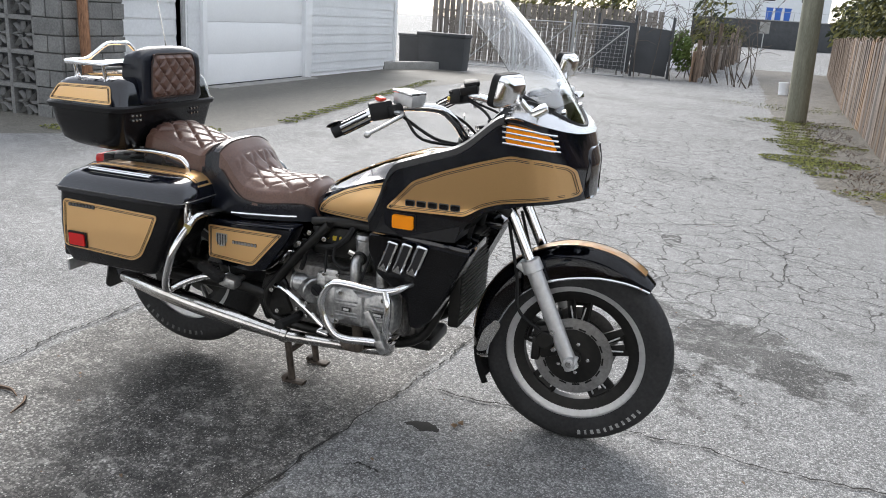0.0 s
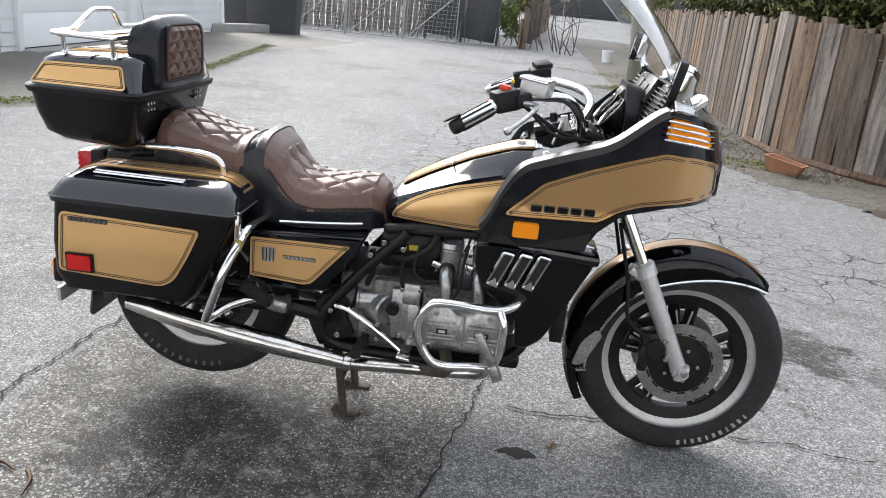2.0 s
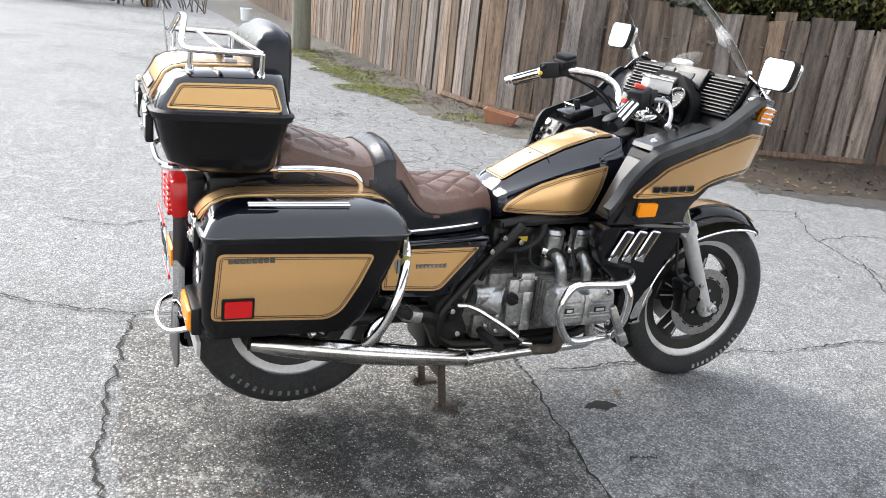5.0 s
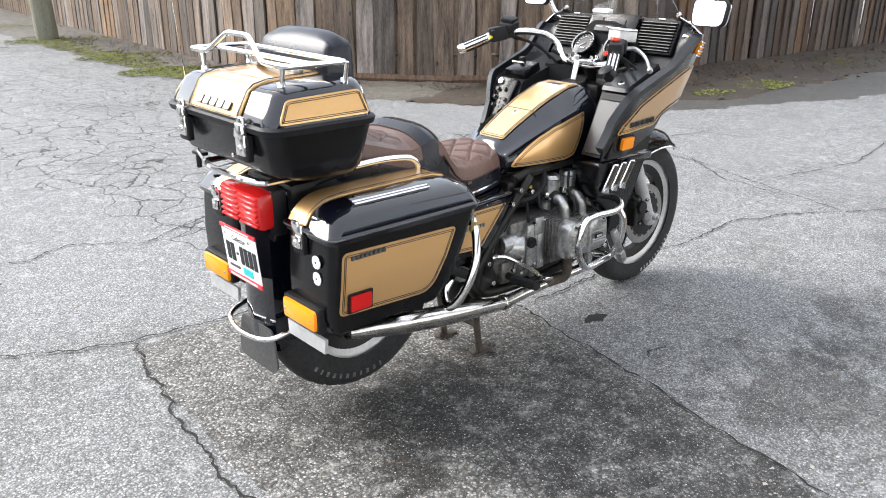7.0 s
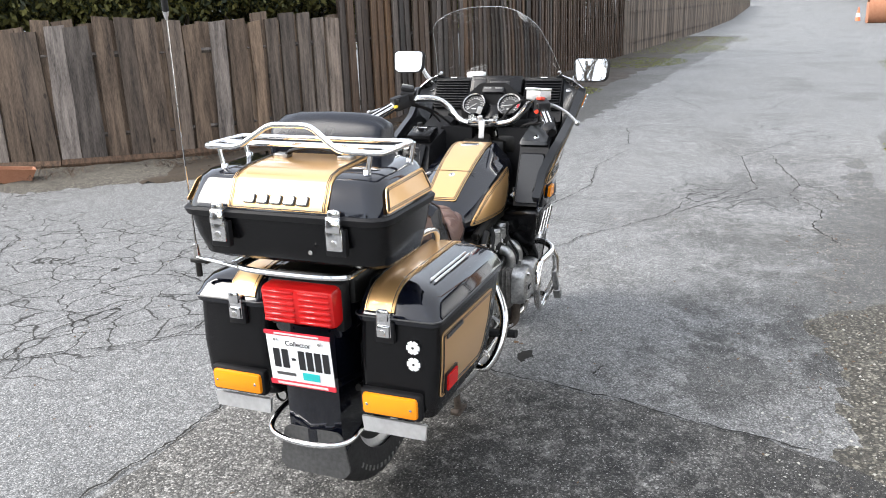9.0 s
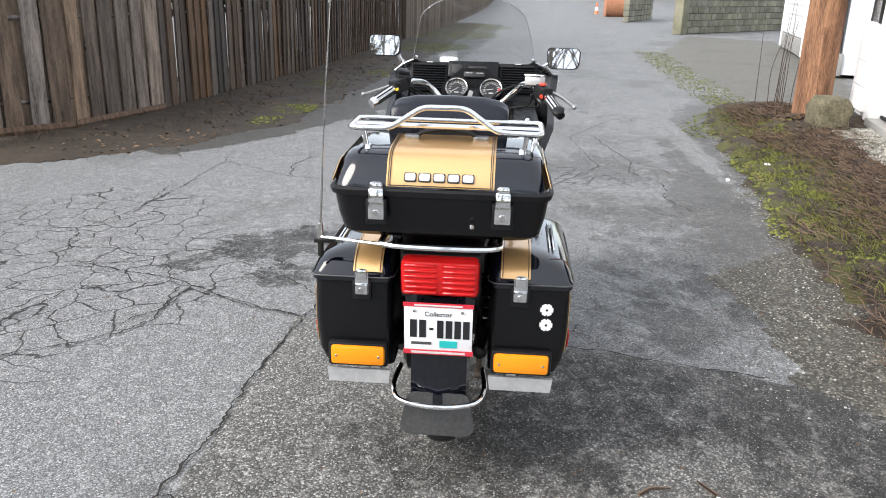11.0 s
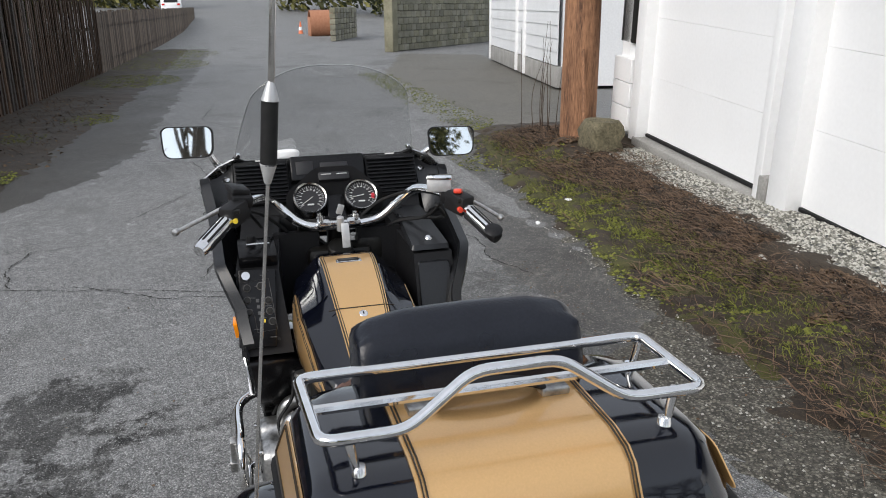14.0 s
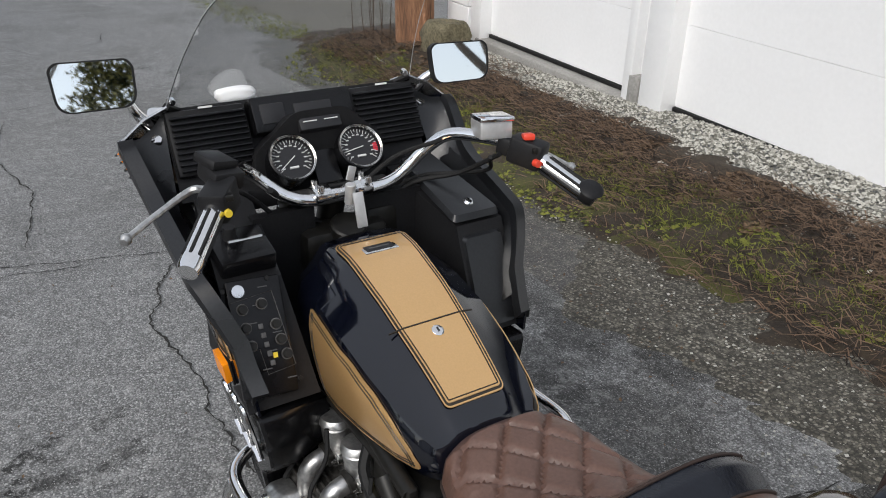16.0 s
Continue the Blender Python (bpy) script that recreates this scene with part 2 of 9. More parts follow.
def knotted(m, size):
    """Gives boards their own stretch of grain each, with dark knots."""
    t = m.node_tree
    mp = [n for n in t.nodes if n.type == 'MAPPING'][0]
    src = mp.inputs[0].links[0].from_socket
    oi = t.nodes.new("ShaderNodeObjectInfo")
    k = t.nodes.new("ShaderNodeMath")
    k.operation = 'MULTIPLY'
    k.inputs[1].default_value = 37.0
    t.links.new(oi.outputs["Random"], k.inputs[0])
    add = t.nodes.new("ShaderNodeVectorMath")
    t.links.new(src, add.inputs[0])
    t.links.new(k.outputs[0], add.inputs[1])
    t.links.new(add.outputs[0], mp.inputs[0])
    sq = t.nodes.new("ShaderNodeMapping")
    sq.inputs["Scale"].default_value = (1.0, 0.3, 0.6)
    t.links.new(add.outputs[0], sq.inputs[0])
    v = t.nodes.new("ShaderNodeTexVoronoi")
    v.inputs["Scale"].default_value = 3.6
    t.links.new(sq.outputs[0], v.inputs["Vector"])
    rp = t.nodes.new("ShaderNodeMapRange")
    rp.inputs[1].default_value, rp.inputs[2].default_value, rp.inputs[3].default_value, rp.inputs[4].default_value = size * 0.5, size, 0.85, 0.0
    t.links.new(v.outputs["Distance"], rp.inputs[0])
    b = t.nodes["Principled BSDF"]
    old = b.inputs["Base Color"].links[0].from_socket
    x = t.nodes.new("ShaderNodeMixRGB")
    t.links.new(rp.outputs[0], x.inputs[0])
    t.links.new(old, x.inputs[1])
    x.inputs[2].default_value = (0.02, 0.014, 0.01, 1)
    t.links.new(x.outputs[0], b.inputs["Base Color"])


knotted(M["board"], 0.085)
M["board_dark"] = material("dark_brown_board", (0.02, 0.0125, 0.008), (0.15, 0.096, 0.064), rough=0.85, scale=3.5, fine=30, bump=0.6, stretch=(6, 6, 0.7), rand=0.5, mix=0.4)
M["board_grey"] = material("grey_board", (0.13, 0.115, 0.1), (0.28, 0.25, 0.22), rough=0.9, scale=3, fine=30, bump=0.5, stretch=(6, 6, 0.6), rand=0.3)
M["picket"] = material("brown_picket_wood", (0.05, 0.038, 0.03), (0.15, 0.118, 0.092), rough=0.9, scale=3, fine=30, bump=0.5, stretch=(6, 6, 0.6), island=True)
M["hedge"] = material("hedge_leaf", (0.02, 0.028, 0.008), (0.17, 0.16, 0.04), rough=0.7, scale=3, fine=25, island=True)
M["ivy"] = material("ivy_leaf", (0.05, 0.1, 0.02), (0.15, 0.2, 0.04), rough=0.6, scale=4, fine=25)
M["white_paint"] = material("white_paint", (0.85, 0.855, 0.86), (0.9, 0.905, 0.91), rough=0.5, scale=1.5, fine=30, bump=0.05)
M["siding"] = material("white_siding", (0.66, 0.67, 0.68), (0.78, 0.79, 0.8), rough=0.45, scale=1.2, fine=25, bump=0.05)
M["concrete"] = material("concrete", (0.22, 0.215, 0.2), (0.4, 0.39, 0.37), rough=0.9, scale=3, fine=50, bump=0.5)
M["block"] = material("concrete_block", (0.11, 0.11, 0.105), (0.25, 0.245, 0.235), rough=0.9, scale=2.5, fine=45, bump=0.5, rand=0.15)
M["old_block"] = material("mossy_old_block", (0.11, 0.105, 0.07), (0.3, 0.285, 0.215), rough=0.95, scale=2.0, fine=30, bump=0.6, rand=0.2)
M["mortar"] = material("mortar", (0.12, 0.12, 0.115), (0.2, 0.2, 0.19), rough=0.95, scale=5)
M["pole"] = material("pole_wood", (0.12, 0.12, 0.085), (0.27, 0.26, 0.2), rough=0.9, scale=3, fine=30, bump=0.6, stretch=(5, 5, 0.5))
M["red_wood"] = material("brown_pole_wood", (0.06, 0.026, 0.014), (0.44, 0.225, 0.12), rough=0.85, scale=3, fine=25, bump=0.6, stretch=(5, 5, 0.4))
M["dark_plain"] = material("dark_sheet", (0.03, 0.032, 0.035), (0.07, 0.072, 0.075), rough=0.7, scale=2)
M["gravel"] = material("gravel_stone", (0.13, 0.125, 0.105), (0.5, 0.49, 0.44), rough=0.85, scale=5, fine=30, bump=0.2, island=True)
M["twig"] = material("dry_stem", (0.013, 0.0085, 0.006), (0.175, 0.115, 0.075), rough=0.9, scale=5, island=True)
M["bark"] = material("bark", (0.06, 0.05, 0.04), (0.16, 0.135, 0.11), rough=0.95, scale=6, fine=40, bump=0.7)
M["galv"] = material("galvanised", (0.35, 0.36, 0.36), (0.5, 0.5, 0.5), rough=0.5, metal=0.8, scale=6)
M["terracotta"] = material("terracotta", (0.3, 0.12, 0.06), (0.45, 0.22, 0.13), rough=0.85, scale=8, bump=0.2)
M["cone"] = material("cone_plastic", (0.75, 0.16, 0.06), (0.85, 0.25, 0.1), rough=0.5)
M["black_gloss"] = material("black_lacquer", (0.0015, 0.002, 0.0045), (0.003, 0.004, 0.009), rough=0.1, coat=0.7, scale=3, fine=200, rvar=0.05, spec=0.4)
M["black_body"] = material("black_body_plastic", (0.003, 0.003, 0.0035), (0.007, 0.007, 0.008), rough=0.24, scale=5, fine=150, bump=0.03, spec=0.3)
M["black_plastic"] = material("black_plastic", (0.006, 0.006, 0.007), (0.014, 0.014, 0.015), rough=0.5, scale=6, fine=180, bump=0.08, spec=0.25)
M["black_frame"] = material("black_frame_paint", (0.004, 0.004, 0.004), (0.016, 0.015, 0.013), rough=0.4, scale=8, fine=60, bump=0.1, spec=0.3)
M["grey_trim"] = material("grey_trim", (0.05, 0.05, 0.05), (0.1, 0.1, 0.1), rough=0.5, scale=6, fine=80)
M["gold"] = material("gold_paint", (0.72, 0.435, 0.175), (0.8, 0.49, 0.21), rough=0.36, metal=0.75, coat=1.0, scale=2, fine=300, rvar=0.04)
M["soft_black"] = material("soft_black_plastic", (0.007, 0.0075, 0.009), (0.016, 0.017, 0.019), rough=0.3, scale=6, fine=180, bump=0.08, spec=0.5)
M["stripe"] = material("dark_stripe", (0.02, 0.014, 0.008), rough=0.35)
M["chrome"] = material("chrome", (0.72, 0.72, 0.72), (0.85, 0.85, 0.85), rough=0.1, metal=1.0, scale=9, fine=60, rvar=0.06)
M["chrome_worn"] = material("worn_chrome", (0.5, 0.48, 0.45), (0.8, 0.79, 0.77), rough=0.17, metal=1.0, scale=10, fine=70, rvar=0.12)
M["alu"] = material("cast_aluminium", (0.22, 0.22, 0.22), (0.6, 0.6, 0.59), rough=0.34, metal=0.9, scale=14, fine=90, bump=0.25)
M["alu_dark"] = material("dirty_aluminium", (0.05, 0.047, 0.043), (0.24, 0.23, 0.22), rough=0.55, metal=0.7, scale=14, fine=80, bump=0.3)
M["silver"] = material("silver_paint", (0.46, 0.46, 0.46), (0.62, 0.62, 0.62), rough=0.4, metal=0.5, scale=8, fine=60)
M["garnish"] = material("silver_garnish", (0.5, 0.5, 0.5), (0.62, 0.62, 0.62), rough=0.22, metal=0.85, scale=6, fine=90, rvar=0.06)
M["tyre"] = material("tyre_rubber", (0.014, 0.014, 0.0145), (0.036, 0.036, 0.037), rough=0.7, scale=9, fine=90, bump=0.15, spec=0.3)
M["rubber"] = material("rubber", (0.006, 0.006, 0.0065), (0.016, 0.016, 0.016), rough=0.7, scale=9, spec=0.3)
M["leather"] = material("brown_leather", (0.078, 0.041, 0.03), (0.145, 0.08, 0.06), rough=0.36, scale=4, fine=160, bump=0.25)
M["vinyl"] = material("black_vinyl", (0.003, 0.004, 0.008), (0.009, 0.011, 0.018), rough=0.28, scale=6, fine=200, bump=0.25, spec=0.4)
M["seam"] = material("seam_thread", (0.02, 0.012, 0.01), (0.04, 0.022, 0.016), rough=0.8)
M["amber"] = glow_free("amber_lens", (0.95, 0.3, 0.01), 0.2)
M["red"] = glow_free("red_lens", (0.55, 0.012, 0.012), 0.15)
M["red_plastic"] = glow_free("red_button", (0.7, 0.06, 0.03), 0.35)
M["white_letter"] = material("white_print", (0.55, 0.55, 0.54), (0.7, 0.7, 0.69), rough=0.6)
M["worn_letter"] = material("worn_white_print", (0.12, 0.12, 0.12), (0.5, 0.5, 0.49), rough=0.7, scale=60)
M["dim_letter"] = material("dim_print", (0.05, 0.05, 0.05), (0.2, 0.2, 0.195), rough=0.7, scale=60)
M["mossy"] = material("mossy_concrete", (0.05, 0.045, 0.025), (0.22, 0.19, 0.12), rough=0.95, scale=7, fine=40, bump=0.8)
M["flap"] = material("grey_flap_rubber", (0.03, 0.03, 0.03), (0.075, 0.075, 0.075), rough=0.6, scale=8)
M["teal"] = material("teal_sticker", (0.02, 0.45, 0.45), rough=0.4)
M["red_print"] = material("red_print", (0.6, 0.03, 0.05), rough=0.4)
M["dial"] = material("dial_face", (0.012, 0.012, 0.014), rough=0.5)
M["blue_plastic"] = material("blue_plastic", (0.03, 0.12, 0.45), rough=0.5)
M["yellow"] = material("yellow_label", (0.75, 0.55, 0.04), rough=0.5)
M["tape"] = material("yellowed_tape", (0.2, 0.16, 0.05), (0.38, 0.31, 0.1), rough=0.6, scale=30)
M["rust"] = material("rusty_steel", (0.035, 0.026, 0.02), (0.12, 0.095, 0.075), rough=0.7, metal=0.2, scale=20, fine=90, bump=0.3)
M["roof"] = material("roof_felt", (0.06, 0.06, 0.06), (0.12, 0.12, 0.12), rough=0.95, scale=3)
M["clear"] = glow_free("clear_screen", (0.97, 0.98, 0.98), 0.02, trans=1.0, ior=1.5)
M["lens"] = glow_free("headlamp_glass", (0.9, 0.92, 0.92), 0.08, trans=0.6)
M["mirror"] = material("mirror_glass", (0.86, 0.88, 0.88), rough=0.02, metal=1.0, rvar=0.0)


# ---- mesh tools ----
def link(name, bm, mat, parent=None, label="", angle=38.0):
    """Turns a bmesh into one mesh object, smooth but for its sharp edges."""
    bmesh.ops.recalc_face_normals(bm, faces=bm.faces)
    lim = radians(angle)
    for f in bm.faces:
        f.smooth = True
    for e in bm.edges:
        if len(e.link_faces) == 2 and e.calc_face_angle(0) > lim:
            e.smooth = False
    me = bpy.data.meshes.new(name)
    bm.to_mesh(me)
    bm.free()
    for k in (mat if isinstance(mat, (list, tuple)) else [mat]):
        me.materials.append(M[k])
    ob = new(name, me)
    if parent is not None:
        ob.parent = parent
    if label:
        ob["label"] = label
    return ob


def part(name, bm, mat, parent, label=""):
    return link(name, bm, mat, parent, label)


def many(name, pieces, mat, parent, label=""):
    """Small alike parts, each an object of its own."""
    for b in pieces:
        part(name, b, mat, parent, label)


def empty(name, at=(0, 0, 0)):
    ob = new(name)
    ob.location = at
    ob.empty_display_size = 0.2
    return ob


def merge(*many):
    out = many[0]
    for b in many[1:]:
        me = bpy.data.meshes.new("tmp")
        b.to_mesh(me)
        b.free()
        out.from_mesh(me)
        bpy.data.meshes.remove(me)
    return out


def box(c, s, bev=0.0, rot=(0, 0, 0), seg=2):
    bm = bmesh.new()
    bmesh.ops.create_cube(bm, size=1)
    bmesh.ops.scale(bm, vec=s, verts=bm.verts)
    if bev:
        bmesh.ops.bevel(bm, geom=bm.edges[:], offset=bev, segments=seg, affect='EDGES', profile=0.5)
    bmesh.ops.transform(bm, matrix=pose(*c, *rot), verts=bm.verts)
    return bm


def spline(pts, res=6, closed=False):
    """Catmull-Rom through the points."""
    p = [Vector(q) for q in pts]
    n = len(p)
    out = []
    for i in range(n if closed else n - 1):
        a = p[(i - 1) % n] if closed or i else p[0] * 2 - p[1]
        b, c = p[i], p[(i + 1) % n]
        d = p[(i + 2) % n] if closed or i + 2 < n else c * 2 - b
        for k in range(res):
            t = k / res
            out.append(0.5 * (2 * b + (c - a) * t + (2 * a - 5 * b + 4 * c - d) * t * t + (3 * b - a - 3 * c + d) * t ** 3))
    if not closed:
        out.append(p[-1])
    return out


def loft(rings, cap=True, around=True, closed=False):
    bm = bmesh.new()
    vs = [[bm.verts.new(q) for q in r] for r in rings]
    n = len(vs[0])
    m = len(vs)
    for i in range(m if closed else m - 1):
        a, b = vs[i], vs[(i + 1) % m]
        for j in range(n if around else n - 1):
            k = (j + 1) % n
            bm.faces.new((a[j], a[k], b[k], b[j]))
    if cap and around and not closed:
        bm.faces.new(vs[0][::-1])
        bm.faces.new(vs[-1])
    return bm


def tube(pts, r, seg=10, res=5, closed=False, flat=None):
    """A round bar along a smooth path; r a number or one per point; flat: (a, b) stretches the section."""
    path = spline(pts, res, closed) if res > 1 else [Vector(q) for q in pts]
    n = len(path)
    rr = [r] * n if not isinstance(r, (list, tuple)) else [float(np.interp(i / (n - 1) * (len(r) - 1), range(len(r)), r)) for i in range(n)]
    rings = []
    side = None
    for i, q in enumerate(path):
        if closed:
            d = path[(i + 1) % n] - path[i - 1]
        else:
            d = path[min(i + 1, n - 1)] - path[max(i - 1, 0)]
        d.normalize()
        if side is None:
            side = d.orthogonal().normalized() if abs(d.z) > 0.9 else d.cross(Vector((0, 0, 1))).normalized()
        side = (side - d * side.dot(d)).normalized()
        up = d.cross(side)
        fa, fb = flat or (1, 1)
        rings.append([q + side * math.cos(k * math.tau / seg) * rr[i] * fa + up * math.sin(k * math.tau / seg) * rr[i] * fb for k in range(seg)])
    return loft(rings, closed=closed)


def bend(pts, r=0.03, seg=4, closed=False):
    """A bar's line with straight runs and rounded bends."""
    p = [Vector(q) for q in pts]
    n = len(p)
    out = []
    for i in range(n):
        if not closed and i in (0, n - 1):
            out.append(p[i])
            continue
        a, b, c = p[i - 1], p[i], p[(i + 1) % n]
        d = min(r, (a - b).length * 0.45, (c - b).length * 0.45)
        u, v = b + (a - b).normalized() * d, b + (c - b).normalized() * d
        for k in range(seg + 1):
            t = k / seg
            out.append(u * (1 - t) ** 2 + b * 2 * t * (1 - t) + v * t * t)
    return out


def lathe(profile, centre, axis=(0, 1, 0), seg=32, closed=False, arc=(0, 360)):
    """Turns (radius, along) pairs round an axis through centre."""
    d = Vector(axis).normalized()
    side = d.orthogonal().normalized()
    if abs(d.y) > 0.99:
        side = Vector((1, 0, 0))
    up = d.cross(side)
    full = arc[1] - arc[0] >= 360
    n = seg if full else seg + 1
    bm = bmesh.new()
    cols = []
    for i in range(n):
        a = radians(arc[0] + (arc[1] - arc[0]) * i / seg)
        w = side * math.cos(a) + up * math.sin(a)
        cols.append([bm.verts.new(Vector(centre) + w * r + d * h) for r, h in profile])
    m = len(profile)
    for i in range(n if full else n - 1):
        a, b = cols[i], cols[(i + 1) % n]
        for j in range(m if closed else m - 1):
            k = (j + 1) % m
            try:
                bm.faces.new((a[j], a[k], b[k], b[j]))
            except ValueError:
                pass
    bmesh.ops.remove_doubles(bm, verts=bm.verts, dist=1e-6)
    return bm


def rod(a, b, r0, r1=None, seg=14, bev=0.0):
    """A round bar or cone between two places, its ends slightly broken."""
    a, b = Vector(a), Vector(b)
    h = (b - a).length
    r1 = r0 if r1 is None else r1
    e = min(bev or 0.1 * min(r0, r1), h * 0.3)
    return lathe([(0, 0), (max(r0 - e, 1e-4), 0), (r0, e), (r1, h - e), (max(r1 - e, 1e-4), h), (0, h)], a, (b - a), seg)


def inset(poly, d):
    """A closed outline moved inwards by d."""
    n = len(poly)
    area = sum(poly[i][0] * poly[(i + 1) % n][1] - poly[(i + 1) % n][0] * poly[i][1] for i in range(n))
    s = 1 if area > 0 else -1
    out = []
    for i in range(n):
        p, q, r = Vector(poly[i - 1]), Vector(poly[i]), Vector(poly[(i + 1) % n])
        u, v = (q - p).normalized(), (r - q).normalized()
        a, b = Vector((-u.y, u.x)) * s, Vector((-v.y, v.x)) * s
        k = a + b
        k = k / max(k.length_squared, 0.35) * 2
        out.append(tuple(q + k * d))
    return out


def rounded(poly, r, seg=4):
    """A closed outline with its corners rounded."""
    n = len(poly)
    out = []
    for i in range(n):
        p, q, s = Vector(poly[i - 1]), Vector(poly[i]), Vector(poly[(i + 1) % n])
        d = min(r, (p - q).length * 0.45, (s - q).length * 0.45)
        a, b = q + (p - q).normalized() * d, q + (s - q).normalized() * d
        for k in range(seg + 1):
            t = k / seg
            out.append(tuple(a * (1 - t) ** 2 + q * 2 * t * (1 - t) + b * t * t))
    return out


def skin(poly, place, step=0.04, thick=0.003, lift=0.0):
    """A thin plate of that outline laid on a curved surface: place(u, v) -> point and outward normal."""
    bm = bmesh.new()
    f = bm.faces.new([bm.verts.new((u, v, 0)) for u, v in poly])
    f.normal_update()
    bmesh.ops.triangulate(bm, faces=[f], ngon_method='EAR_CLIP')
    us, vs = [p[0] for p in poly], [p[1] for p in poly]
    for lo, hi, no in ((min(us), max(us), (1, 0, 0)), (min(vs), max(vs), (0, 1, 0))):
        k = math.floor(lo / step) + 1
        while k * step < hi:
            bmesh.ops.bisect_plane(bm, geom=bm.verts[:] + bm.edges[:] + bm.faces[:], plane_co=Vector(no) * k * step, plane_no=no)
            k += 1
    top = [place(v.co.x, v.co.y) for v in bm.verts]
    for v, (p, n) in zip(bm.verts, top):
        v.co = Vector(p) + Vector(n) * lift
    bm.verts.index_update()
    norms = [Vector(n) for p, n in top]
    got = bmesh.ops.extrude_face_region(bm, geom=bm.faces[:])
    new_verts = [g for g in got["geom"] if isinstance(g, bmesh.types.BMVert)]
    way = {tuple(round(q, 6) for q in Vector(p) + n * lift): n for (p, _), n in zip(top, norms)}
    for v in new_verts:
        v.co += way.get(tuple(round(q, 6) for q in v.co), norms[0]) * thick
    return bm


def line_on(poly, place, r=0.0012, lift=0.004, closed=True, step=0.03):
    """A fine raised stripe along an outline on a surface."""
    pts = []
    n = len(poly)
    for i in range(n if closed else n - 1):
        a, b = Vector(poly[i]), Vector(poly[(i + 1) % n])
        k = max(1, int((b - a).length / step))
        for j in range(k):
            p, no = place(*(a + (b - a) * j / k))
            pts.append(Vector(p) + Vector(no) * lift)
    if not closed:
        p, no = place(*poly[-1])
        pts.append(Vector(p) + Vector(no) * lift)
    return tube(pts, r, seg=5, res=1, closed=closed)


def rect_ring(z, x0, x1, y0, y1, r, seg=4, tilt=0.0):
    """A rounded rectangle in plan at height z; tilt raises its front."""
    out = []
    for cx, cy, a0 in ((x1 - r, y1 - r, 0), (x0 + r, y1 - r, 90), (x0 + r, y0 + r, 180), (x1 - r, y0 + r, 270)):
        for k in range(seg + 1):
            a = radians(a0 + 90 * k / seg)
            x = cx + r * math.cos(a)
            out.append((x, cy + r * math.sin(a), z + tilt * (x - x0)))
    return out


def smooth01(a, b, v):
    t = min(1.0, max(0.0, (v - a) / (b - a)))
    return t * t * (3 - 2 * t)


# ---- the lane, its verges and the ground ----
def height(x, y):
    """The ground's height: nearly level round the motorcycle, a slow fall along the lane, a bank before the garage."""
    z = -0.028 * min(max(x - 0.4, 0), 4.5)
    z -= 0.05 * smooth01(0.9, 3.0, y) * (1 - smooth01(2.0, 4.0, x))
    z -= 0.035 * smooth01(-0.5, -1.5, y) * (1 - smooth01(0.5, 2.0, x))
    bank = smooth01(-1.9, -3.7, y) * 0.046 * min(max(x + 0.3, 0), 6.3)
    z += bank * (1 - smooth01(7.0, 10.0, x))
    z += 0.045 * min(max(x - 53.0, 0.0), 90.0)
    z += 0.006 * noise.noise((x * 0.7, y * 0.7, 3.1)) * smooth01(1.2, 2.5, math.hypot(x, y))
    return z


def spread(lo, hi, fine_lo, fine_hi, step):
    out = list(np.arange(fine_lo, fine_hi + 1e-6, step))
    k, v = step, fine_hi
    while v < hi:
        k *= 1.5
        v += k
        out.append(v)
    k, v = step, fine_lo
    while v > lo:
        k *= 1.5
        v -= k
        out.insert(0, v)
    return out


def sheet(name, xs, ys, fn, mat, keep=None, lift=0.0):
    bm = bmesh.new()
    grid = [[bm.verts.new((x, y, fn(x, y) + lift)) for y in ys] for x in xs]
    for i in range(len(xs) - 1):
        for j in range(len(ys) - 1):
            if keep is None or keep((xs[i] + xs[i + 1]) / 2, (ys[j] + ys[j + 1]) / 2):
                bm.faces.new((grid[i][j], grid[i + 1][j], grid[i + 1][j + 1], grid[i][j + 1]))
    loose = [v for v in bm.verts if not v.link_faces]
    bmesh.ops.delete(bm, geom=loose, context='VERTS')
    return link(name, bm, mat, angle=80)


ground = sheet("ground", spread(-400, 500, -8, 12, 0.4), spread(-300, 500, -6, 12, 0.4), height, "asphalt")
tagged(ground, "worn grey asphalt lane with a net of cracks", "lane", kind="structure")


